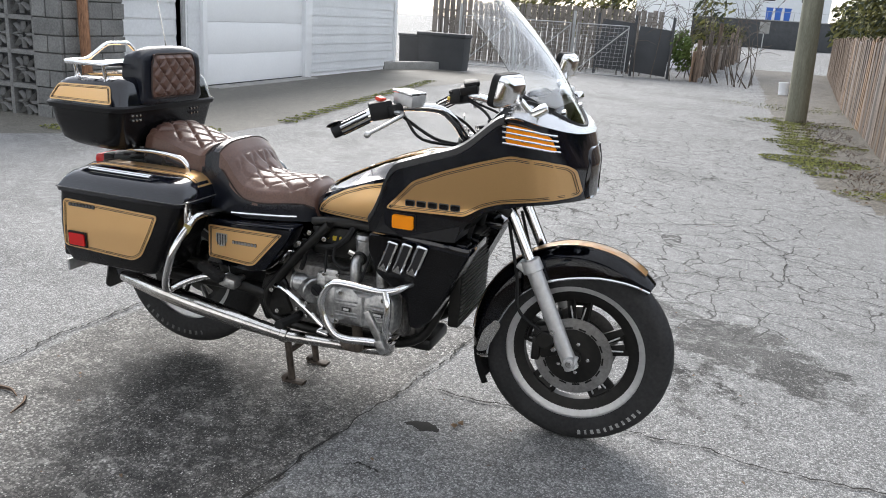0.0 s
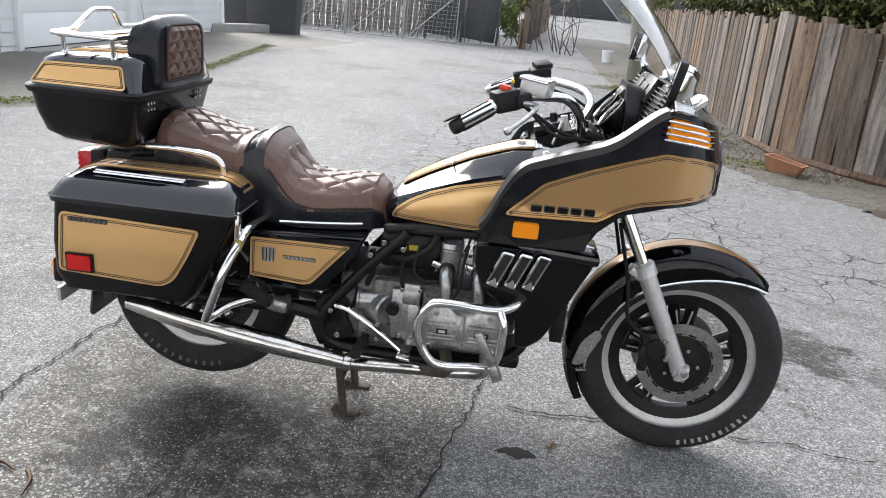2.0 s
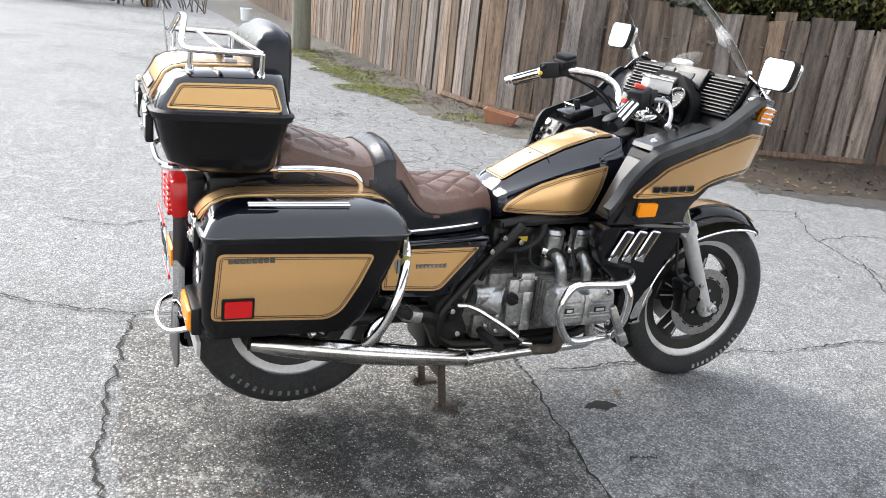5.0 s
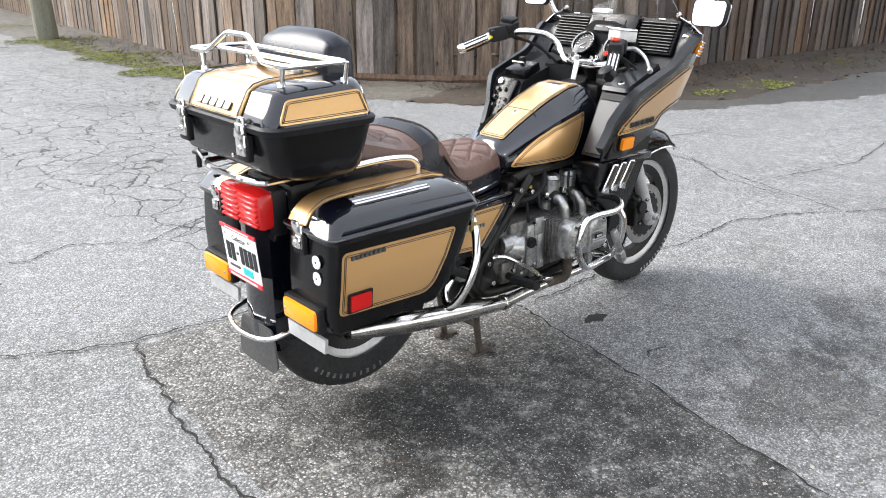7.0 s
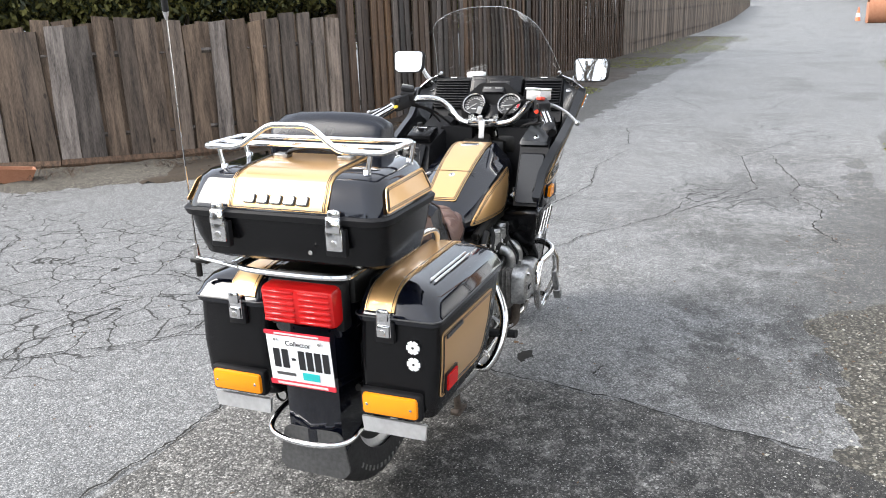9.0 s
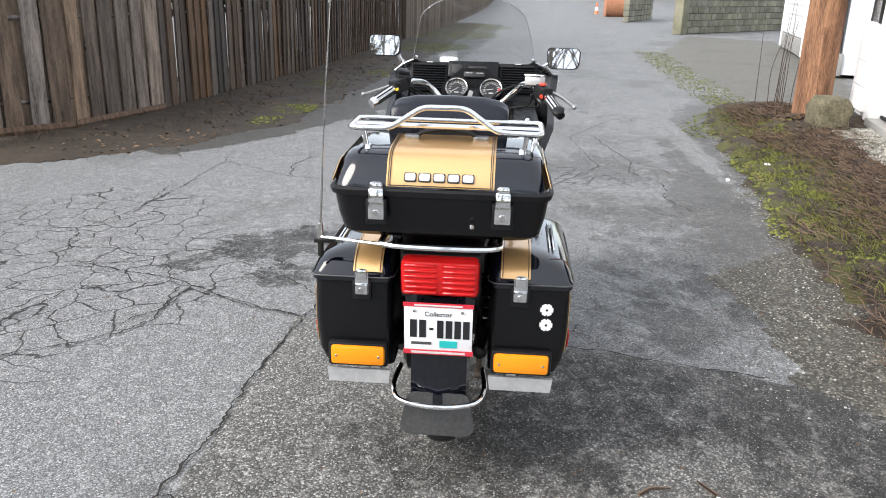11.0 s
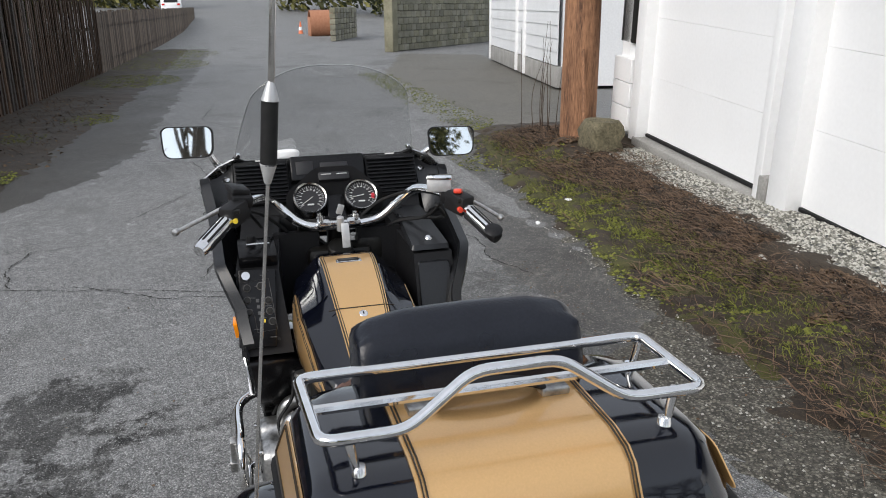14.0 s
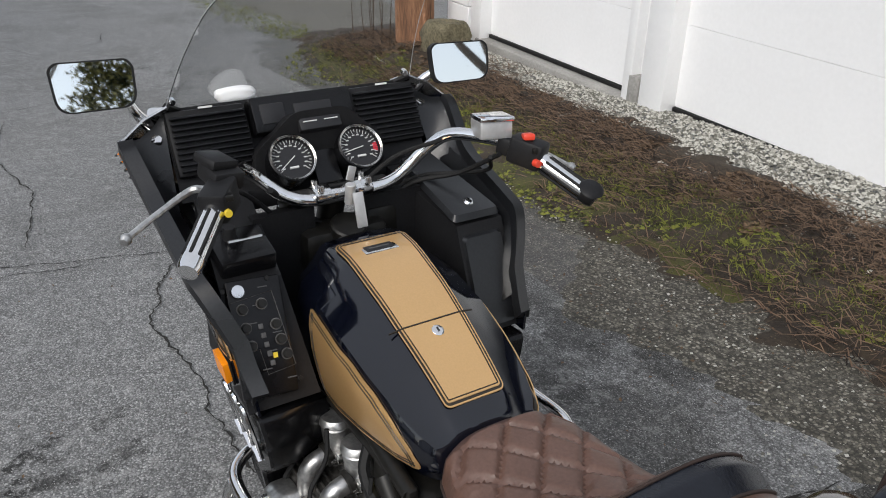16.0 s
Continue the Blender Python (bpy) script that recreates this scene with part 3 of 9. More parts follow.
def strip(name, mat, poly, step, lift, rough=0.12, bumpy=0.0, label="", category="", kind="structure", freq=2.5):
    """A patch of other ground inside an uneven outline, lying on the lane."""
    from_x, to_x = min(p[0] for p in poly), max(p[0] for p in poly)
    from_y, to_y = min(p[1] for p in poly), max(p[1] for p in poly)
    n = len(poly)

    def depth(x, y):
        inside, best = False, 1e9
        for i in range(n):
            (ax, ay), (bx, by) = poly[i], poly[(i + 1) % n]
            if (ay > y) != (by > y) and x < (bx - ax) * (y - ay) / (by - ay) + ax:
                inside = not inside
            t = max(0, min(1, ((x - ax) * (bx - ax) + (y - ay) * (by - ay)) / ((bx - ax) ** 2 + (by - ay) ** 2)))
            best = min(best, math.hypot(x - ax - t * (bx - ax), y - ay - t * (by - ay)))
        return best if inside else -best

    cache = {}

    def d(x, y):
        k = (round(x, 3), round(y, 3))
        if k not in cache:
            cache[k] = depth(x, y) + rough * noise.fractal((x * freq, y * freq, 7.7), 1.0, 2.0, 4)
        return cache[k]

    def fn(x, y):
        q = d(x, y)
        return height(x, y) + lift * smooth01(-0.02, 0.08, q) - 0.01 * smooth01(0, -0.05, q) + bumpy * smooth01(0, 0.2, q) * (0.5 + noise.fractal((x * 5, y * 5, 1.3), 1.0, 2.0, 4))
    ob = sheet(name, list(np.arange(from_x - 0.2, to_x + 0.2, step)), list(np.arange(from_y - 0.2, to_y + 0.2, step)), fn, mat,
               keep=lambda x, y: d(x, y) > -0.02)
    return tagged(ob, label, category, kind=kind)


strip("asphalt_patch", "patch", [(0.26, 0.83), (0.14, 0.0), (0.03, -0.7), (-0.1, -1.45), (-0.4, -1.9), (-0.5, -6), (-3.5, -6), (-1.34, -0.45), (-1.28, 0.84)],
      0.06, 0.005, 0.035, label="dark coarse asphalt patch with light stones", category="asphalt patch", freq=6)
strip("lane_edge_garage", "damp", [(11, -3.6), (7.2, -2.1), (4.4, -1.75), (2.8, -1.5), (1.9, -1.4), (1.2, -1.5), (1.2, -1.9), (1.6, -2.5), (4, -3), (9.5, -4.2)],
      0.06, 0.004, 0.2, label="damp dark edge of the asphalt below the bank", category="lane edge", freq=3.0)
# this strip paints the fence's shade on the damp lane edge
strip("lane_edge_fence", "wet", [(4.4, 3.2), (5.0, 2.75), (6.0, 2.25), (7.3, 1.75), (8.6, 1.3), (11.3, 1.2), (18.9, 0.8), (36, 0.15), (36, 1.4), (16, 2.5), (8.6, 3.1), (6.2, 3.5), (4.6, 4.0)],
      0.08, 0.004, 0.15, label="damp asphalt edge beside the fence, coloured dark for its shade", category="lane edge", freq=2.5)
strip("grit_garage", "grit", [(1.45, -1.5), (1.15, -1.42), (0.5, -1.45), (-0.1, -1.5), (-0.5, -1.7), (-0.7, -2.2), (0.5, -2.3), (1.6, -2.5), (2.6, -2.45), (3.6, -2.5), (3.6, -2.3), (2.6, -2.12), (1.7, -1.95)],
      0.05, 0.006, 0.18, 0.01, "tan grit and small stones at the asphalt's edge", "grit", freq=5)
strip("verge_garage", "mud", [(9.5, -3.6), (7.2, -2.7), (4.4, -2.4), (2.8, -2.2), (1.4, -2.1), (0.5, -1.98), (-0.2, -1.95), (-1.6, -2.3), (-2.2, -3.4), (0.4, -3.35), (3.5, -3.6), (5.5, -3.75), (6.0, -4.3), (9.5, -5.5)],
      0.05, 0.014, 0.22, 0.035, "muddy verge with moss and dry stems below the garage", "verge", freq=4.5)
strip("moss_mat", "moss_mat", [(7.4, -2.78), (5.6, -2.52), (4.4, -2.42), (3.0, -2.24), (1.7, -2.16), (0.9, -2.12), (0.9, -2.2), (1.8, -2.34), (3.0, -2.5), (4.2, -2.7), (5.2, -2.74), (7.2, -2.98)],
      0.04, 0.026, 0.2, 0.03, "uneven olive moss mat along the verge's edge", "moss", kind="stuff", freq=4.0)
strip("verge_lane", "dirt", [(2.25, 38), (2.2, 24), (2.1, 13.2), (2.25, 6.9), (2.75, 5.6), (3.6, 4.6), (5.2, 5.2), (4.4, 6.0), (3.6, 8), (4.0, 16), (5.4, 38)],
      0.08, 0.008, 0.12, 0.02, "dirt verge with moss and dry weeds along the board fence", "verge", freq=6)
strip("verge_fence", "mud", [(3.4, 4.75), (3.7, 4.2), (4.9, 3.2), (6.3, 2.55), (9.5, 2.3), (13.6, 1.95), (18, 1.75), (36, 1.05), (36, 3.0), (16, 4), (5.3, 5.3), (4.3, 5.2)],
      0.11, 0.01, 0.14, 0.025, "muddy verge with moss along the board fence", "verge")
strip("driveway_garage", "driveway", [(-4.2, 5.2), (-4.1, 7.3), (-4.9, 12.6), (-4.0, 18.5), (-6.0, 19), (-7.6, 18), (-7.6, 8), (-9, 5.0), (-6.0, 3.6)],
      0.12, 0.006, 0.04, label="dark asphalt driveway before the garage door", category="driveway")


strip("oil_stain", "crack", [(0.32 + (0.055 + 0.015 * math.sin(k * 2.3)) * math.cos(k * 0.7854), -0.2 + 0.035 * math.sin(k * 0.7854)) for k in range(8)],
      0.009, 0.0035, 0.03, label="small dark oily stain on the asphalt", category="stain", freq=16)


def mosses(name, spots, seed):
    rng = random.Random(seed)
    verts, faces = [], []
    for x, y, r, n in spots:
        for _ in range(n * 3):
            a, q = rng.random() * math.tau, r * 1.25 * rng.random() ** 0.6
            px, py = x + q * math.cos(a), y + q * math.sin(a) * 0.6
            s = 0.006 + 0.017 * rng.random() ** 2
            z = height(px, py) + 0.022
            k0 = len(verts)
            verts += [(px + s * math.cos(k), py + s * math.sin(k), z) for k in (0.2, 1.4, 2.5, 3.6, 5.0)] + [(px, py, z + s * 0.7)]
            faces += [(k0 + i, k0 + (i + 1) % 5, k0 + 5) for i in range(5)]
    me = bpy.data.meshes.new(name)
    me.from_pydata(verts, [], faces)
    me.materials.append(M["moss"])
    ob = new(name, me)
    return tagged(ob, "bright green moss cushions on the muddy verge", "moss", kind="stuff")


mosses("moss_drive", [(-4.15 - 0.035 * k, 6.6 + 0.28 * k, 0.12, 26) for k in range(30)] + [(-4.6 - 0.25 * k, 5.3 - 0.25 * k, 0.25, 60) for k in range(5)], 7)
mosses("moss_lane", [(2.4, 7.6 + 0.45 * k, 0.22 + 0.05 * (k % 3), 60 + 40 * (k % 3)) for k in range(16)] + [(2.55, 10.5, 0.6, 400), (2.4, 8.6, 0.55, 500), (2.5, 13.6, 0.8, 300), (2.9, 6.5, 0.4, 120), (2.6, 17, 1.2, 200)], 4)
mosses("moss_garage", [(4.4, -2.85, 0.65, 700), (3.1, -2.75, 0.6, 500), (2.1, -2.6, 0.5, 350), (1.3, -2.55, 0.45, 250), (6.6, -2.9, 0.8, 350), (0.6, -2.4, 0.3, 120)] + [(1.9 + 0.33 * k, -2.3 - 0.055 * k + 0.08 * math.sin(k * 2.3), 0.26 + 0.08 * (k % 3), 90 + 60 * (k % 4)) for k in range(14)], 5)
mosses("moss_fence", [(7.6, 2.75, 0.4, 160), (6.6, 2.9, 0.3, 60), (12.5, 2.3, 0.6, 160), (10.5, 3.0, 0.5, 90), (20, 2.2, 1.6, 900), (26, 1.9, 2.2, 900), (32, 1.6, 2.4, 700)], 6)


def cracks():
    """The long cracks: narrow, jagged, sunken-looking lines of dirt along the lane."""
    runs = [[(0.21, 0.09), (0.64, 0.1), (1.07, 0.14), (1.5, 0.1), (2.1, 0.14), (2.5, 0.0), (2.86, -0.2), (3.3, -0.47), (4.1, -0.6)],
            [(-1.9, 1.25), (-1.5, 1.0), (-1.23, 0.89), (-0.81, 0.83), (-0.43, 0.83), (0.24, 0.78), (0.52, 0.75), (0.9, 1.1)],
            [(-1.23, 0.89), (-1.28, 0.64), (-1.34, 0.24), (-1.37, -0.1), (-1.36, -0.47), (-1.5, -1.2)],
            [(3.51, 1.42), (3.21, 0.84), (3.02, 0.31), (2.86, -0.2)],
            [(1.04, 2.46), (1.42, 2.62), (1.73, 2.74), (2.29, 2.57), (3.2, 2.66)], [(1.73, 2.74), (1.77, 3.52), (1.4, 4.2)],
            [(0.03, 1.66), (0.3, 1.5), (0.56, 1.49), (0.27, 0.9), (0.24, 0.78)], [(0.18, -0.55), (0.34, -0.54)],
            [(0.26, 0.83), (0.2, 0.3), (0.14, 0.0), (0.03, -0.7), (-0.1, -1.45)], [(-1.6, 2.4), (-1.25, 2.2), (-1.0, 2.3), (-0.7, 2.05), (-0.2, 2.3), (0.6, 2.1)],
            [(4.3, 2.6), (4.11, 2.52), (3.7, 2.0), (3.51, 1.72), (3.34, 1.16), (3.03, 0.75), (2.9, 0.2)], [(4.11, 2.52), (3.15, 2.53), (2.36, 2.59)], [(3.51, 1.72), (4.0, 1.85), (4.52, 1.78), (4.6, 1.3)],
            [(0.24, 0.78), (0.4, 1.2), (0.69, 1.58), (1.04, 2.46)], [(0.69, 1.58), (0.14, 1.48), (-0.06, 1.63), (-0.5, 2.3)], [(5.2, 1.2), (6.8, 0.4), (8.0, 0.6), (9.6, -0.4)], [(3.3, -0.47), (4.6, -1.1), (6.2, -0.9), (7.7, -1.6)], [(6.8, 0.4), (7.2, -0.5), (6.2, -0.9)], [(9.6, -0.4), (12, 0.5), (15, 0.2)], [(-0.4, 4.1), (0.6, 3.6), (1.4, 4.2)],
            [(6.4, -1.2), (5.6, -1.3), (4.9, -1.45), (4.3, -1.35), (3.8, -1.6), (3.2, -1.5), (2.7, -1.65)], [(4.3, -1.35), (4.0, -1.0), (3.6, -0.9)], [(4.9, -1.45), (4.6, -1.7), (4.2, -1.75)], [(3.3, 0.5), (4.4, 0.35), (5.4, 0.5), (6.6, 0.3)], [(8.0, 0.6), (8.3, 1.2)], [(9.6, -0.4), (10.4, -1.2), (11.5, -1.4)]]
    bm = bmesh.new()
    rng = random.Random(8)
    for run in runs:
        pts = [Vector((a[0] + (b[0] - a[0]) * j / 22, a[1] + (b[1] - a[1]) * j / 22, 0)) for a, b in zip(run, run[1:]) for j in range(22)]
        prev, off = None, 0.0
        for i, p in enumerate(pts):
            d = (pts[min(i + 1, len(pts) - 1)] - pts[max(i - 1, 0)]).normalized()
            nrm = Vector((-d.y, d.x, 0))
            off = 0.72 * off + rng.uniform(-0.011, 0.011)
            p = p + nrm * off
            w = rng.uniform(0.0011, 0.0066) * min(1.0, (i + 1) / 6, (len(pts) - i) / 6)
            z = height(p.x, p.y) + 0.0075
            cur = [bm.verts.new((*(p + nrm * w).xy, z)), bm.verts.new((*(p - nrm * w).xy, z))]
            if prev:
                bm.faces.new((prev[0], prev[1], cur[1], cur[0]))
            prev = cur
    return tagged(link("lane_cracks", bm, "crack"), "long jagged dark cracks across the asphalt", "cracks", kind="structure")


cracks()


def scatter(name, mat, fields, seed, label, category, sizes, flat=0.6):
    """Loose stones, each a small uneven lump."""
    rng = random.Random(seed)
    verts, faces = [], []
    for x0, x1, y0, y1, n in fields:
        for _ in range(n):
            x, y = rng.uniform(x0, x1), rng.uniform(y0, y1)
            s = rng.uniform(*sizes)
            z = height(x, y) + 0.02 * flat
            a0 = rng.random() * 6
            k0 = len(verts)
            verts += [(x + s * rng.uniform(0.7, 1.2) * math.cos(a0 + k), y + s * rng.uniform(0.7, 1.2) * math.sin(a0 + k), z + rng.uniform(-0.3, 0.3) * s) for k in (0, 1.5, 3.1, 4.6)]
            verts.append((x + rng.uniform(-0.2, 0.2) * s, y + rng.uniform(-0.2, 0.2) * s, z + s * flat))
            faces += [(k0 + i, k0 + (i + 1) % 4, k0 + 4) for i in range(4)]
    me = bpy.data.meshes.new(name)
    me.from_pydata(verts, [], faces)
    me.materials.append(M[mat])
    return tagged(new(name, me), label, category, kind="stuff")


def wall_y(x):
    return -3.72 - 0.08 * x


# ---- board fence ----
FENCE = [(5.4, 38.0), (3.75, 18.0), (3.25, 8.3), (3.35, 7.3), (3.85, 6.3), (4.75, 5.45), (5.6, 4.85), (7.2, 4.45), (12.6, 3.85), (23.0, 3.2)]


def board_mesh(seed, w, h):
    """One weathered plank: warped, chipped at top and foot."""
    rng = random.Random(seed)
    bm = bmesh.new()
    t = 0.026
    rows = 7
    prev = None
    bend, lean = rng.uniform(-0.012, 0.012), rng.uniform(-0.012, 0.012)
    for i in range(rows):
        f = i / (rows - 1)
        z = f * h
        o = bend * math.sin(f * 3.1) + lean * f
        k = w / 2 + rng.uniform(-0.004, 0.004)
        zl = z + (rng.uniform(-0.04, 0.04) if i in (0, rows - 1) else 0)
        zr = z + (rng.uniform(-0.03, 0.02) if i in (0, rows - 1) else 0)
        cur = [bm.verts.new(p) for p in ((-k + o, 0, zl), (k + o, 0, zr), (k + o, t, zr), (-k + o, t, zl))]
        if prev:
            for j in range(4):
                bm.faces.new((prev[j], prev[(j + 1) % 4], cur[(j + 1) % 4], cur[j]))
        else:
            bm.faces.new(cur[::-1])
        prev = cur
    bm.faces.new(prev)
    bmesh.ops.recalc_face_normals(bm, faces=bm.faces)
    me = bpy.data.meshes.new("board")
    bm.to_mesh(me)
    bm.free()
    me.materials.append(M["board"])
    return me


def build_fence():
    fence = tagged(empty("fence", (3.5, 7.3, 0)), "weathered brown board fence with overlapping uneven planks", "fence")
    boards = [board_mesh(k, 0.185 + 0.02 * (k % 5), 1.60 + 0.025 * (k % 4)) for k in range(12)]
    dark = [board_mesh(40 + k, 0.185 + 0.012 * (k % 4), 1.98 + 0.04 * (k % 4)) for k in range(9)]
    for b in dark:
        b.materials[0] = M["board_dark"]
    rng = random.Random(21)
    far = bmesh.new()
    inv = Matrix.Translation((-3.5, -7.3, 0))
    rails, made = [], 0
    for (ax, ay), (bx, by) in zip(FENCE, FENCE[1:]):
        a, b = Vector((ax, ay)), Vector((bx, by))
        d = (b - a).normalized()
        east = ax > 7 and ay < 6
        n = max(1, round((b - a).length / (0.205 if east else 0.265)))
        out = Vector((d.y, -d.x))
        if out.dot(Vector((0, 0)) - a) < 0:
            out = -out
        ang = math.atan2(d.y, d.x)
        for i in range(n):
            p = a + d * ((i + 0.5) * (b - a).length / n)
            close = p.y < 19 and p.x < 16
            for back in (0, 1):
                q = p + d * ((0.1 if east else 0.125) * back + rng.uniform(-0.012, 0.012)) - out * (0.05 if east else 0.045) * back
                m = Matrix.Translation((q.x, q.y, height(q.x, q.y) - 0.04 + rng.uniform(-0.03, 0.03))) @ Euler((rng.uniform(-0.012, 0.012), rng.uniform(-0.02, 0.02), ang + (radians(9) if east else 0.0) + (0 if out.dot(Vector((d.y, -d.x))) > 0 else math.pi))).to_matrix().to_4x4()
                me = rng.choice(dark if east else boards)
                if close and not back:
                    ob = new("board", me)
                    ob.parent = fence
                    ob.matrix_basis = inv @ m
                    made += 1
                else:
                    k, kf = len(far.verts), len(far.faces)
                    far.from_mesh(me)
                    far.verts.ensure_lookup_table()
                    if east:
                        far.faces.ensure_lookup_table()
                        for f in far.faces[kf:]:
                            f.material_index = 1
                    bmesh.ops.transform(far, matrix=inv @ m, verts=far.verts[k:])
        for z in (0.35, 1.25):
            q0, q1 = a - out * 0.06, b - out * 0.06
            rails.append(tube([(q0.x - 3.5, q0.y - 7.3, height(*q0) + z), (q1.x - 3.5, q1.y - 7.3, height(*q1) + z)], 0.04, seg=4, res=1))
    part("rail", merge(*rails), "board", fence)
    ob = part("boards_behind", far, ["board", "board_dark"], fence)
    ob["kind"] = "stuff"
    # lower kick board along the near bend, coloured dark for the shadow gap
    kick = []
    for (ax, ay), (bx, by) in zip(FENCE[2:8], FENCE[3:8]):
        d = Vector((bx - ax, by - ay, 0)).normalized()
        o = Vector((-d.y, d.x, 0))
        if o.x > 0:
            o = -o
        kick.append(tube([(ax - 3.5 + o.x * 0.02, ay - 7.3 + o.y * 0.02, height(ax, ay) + 0.05), (bx - 3.5 + o.x * 0.02, by - 7.3 + o.y * 0.02, height(bx, by) + 0.04)], 0.055, seg=4, res=1, flat=(0.4, 1)))
    part("kick_board", merge(*kick), "board_dark", fence)
    return fence


def far_fence():
    f = tagged(empty("picket_fence", (30, 2.6, -0.12)), "grey weathered picket fence beyond the brown one", "fence")
    bms = []
    rng = random.Random(3)
    x = -6.95
    while x < 42:
        y = 0.6 - 0.045 * (x + 7)
        b = box((x, y, 0.84 + rng.uniform(-0.04, 0.04)), (0.1, 0.02, 1.7), rot=(0, rng.uniform(-1.5, 1.5), -2.6))
        bms.append(b)
        x += 0.16
    part("rail", merge(*[tube([(-7, 0.64, z), (42, -1.565, z)], 0.04, seg=4, res=1) for z in (0.35, 1.3)]), "board_grey", f)
    for k in range(17):
        part("post", box((-7 + 3.0 * k, 0.66 - 0.135 * k, 0.85), (0.1, 0.1, 1.75), 0.005, seg=1), "board_dark", f)
    ob = part("picket", merge(*bms), "picket", f)
    ob["kind"] = "stuff"
    return f


# ---- hedge, ivy and other leaves ----
def leaves(name, mat, blobs, seed, label, category, size=0.035, parent=None):
    """Foliage: very many small leaves over and inside uneven masses."""
    rng = random.Random(seed)
    verts, faces = [], []
    for (cx, cy, cz), (rx, ry, rz), n in blobs:
        for _ in range(n):
            d = Vector((rng.gauss(0, 1), rng.gauss(0, 1), rng.gauss(0, 1))).normalized()
            q = rng.uniform(0.55, 1.0) * (0.85 + 0.35 * noise.noise((d * 2.5 + Vector((cx, cy, cz)))))
            c = Vector((cx + rx * d.x * q, cy + ry * d.y * q, cz + rz * d.z * q))
            s = size * rng.uniform(0.6, 1.5)
            u = Vector((rng.gauss(0, 1), rng.gauss(0, 1), rng.gauss(0, 1))).normalized()
            v = u.orthogonal().normalized()
            w = u.cross(v)
            k = len(verts)
            verts += [c - v * s, c + w * s * 0.45, c + v * s * 1.2, c - w * s * 0.45]
            faces.append((k, k + 1, k + 2, k + 3))
    me = bpy.data.meshes.new(name)
    me.from_pydata(verts, [], faces)
    me.materials.append(M[mat])
    ob = new(name, me)
    if parent is None:
        tagged(ob, label, category, kind="stuff")
    else:
        ob.parent = parent
    return ob


def build_hedge():
    blobs = []
    rng = random.Random(12)
    line = spline([(4.6, 19, 0), (4.3, 12, 0), (4.1, 9, 0), (4.5, 7.2, 0), (5.4, 6.3, 0), (6.6, 5.75, 0), (8.0, 5.45, 0), (9.6, 5.2, 0), (11.2, 5.05, 0), (14.5, 4.75, 0), (18, 4.5, 0), (22, 4.25, 0)], 9)
    for p in line:
        blobs.append(((p.x + rng.uniform(-0.1, 0.1), p.y, 2.0 + rng.uniform(-0.1, 0.2)), (0.75, 0.75, 0.6), 2300))
        blobs.append(((p.x + rng.uniform(-0.1, 0.1) + 0.1, p.y, 2.7 + rng.uniform(-0.1, 0.3)), (0.75, 0.75, 0.65), 1600))
        blobs.append(((p.x + 0.45, p.y + 0.25, 3.3 + rng.uniform(-0.1, 0.3)), (0.7, 0.7, 0.7), 800))
        blobs.append(((p.x + 0.75, p.y + 0.45, 1.9), (0.5, 0.5, 1.2), 700))
    ob = leaves("hedge", "hedge", blobs, 31, "dense green cedar hedge hanging over the board fence", "hedge", 0.046)
    stem = []
    for p in line[::4]:
        stem.append(rod((p.x, p.y, -0.2), (p.x + 0.1, p.y, 2.4), 0.05, 0.02, 6))
    s = part("stem", merge(*stem), "bark", ob)
    return ob


# ---- buildings ----
def lap_siding(x0, x1, z0, z1, pitch=0.2, t=0.02):
    """Lapped boards in the plane y = 0, each tilted out at its foot."""
    bms = []
    z = z0
    while z < z1:
        h = min(pitch, z1 - z)
        bm = bmesh.new()
        vs = [bm.verts.new(p) for p in ((x0, -t, z), (x1, -t, z), (x1, -0.004, z + h), (x0, -0.004, z + h), (x0, 0.01, z), (x1, 0.01, z), (x1, 0.01, z + h), (x0, 0.01, z + h))]
        for f in ((0, 1, 2, 3), (4, 0, 3, 7), (1, 5, 6, 2), (4, 5, 1, 0), (3, 2, 6, 7), (7, 6, 5, 4)):
            bm.faces.new([vs[i] for i in f])
        bms.append(bm)
        z += pitch
    return bms


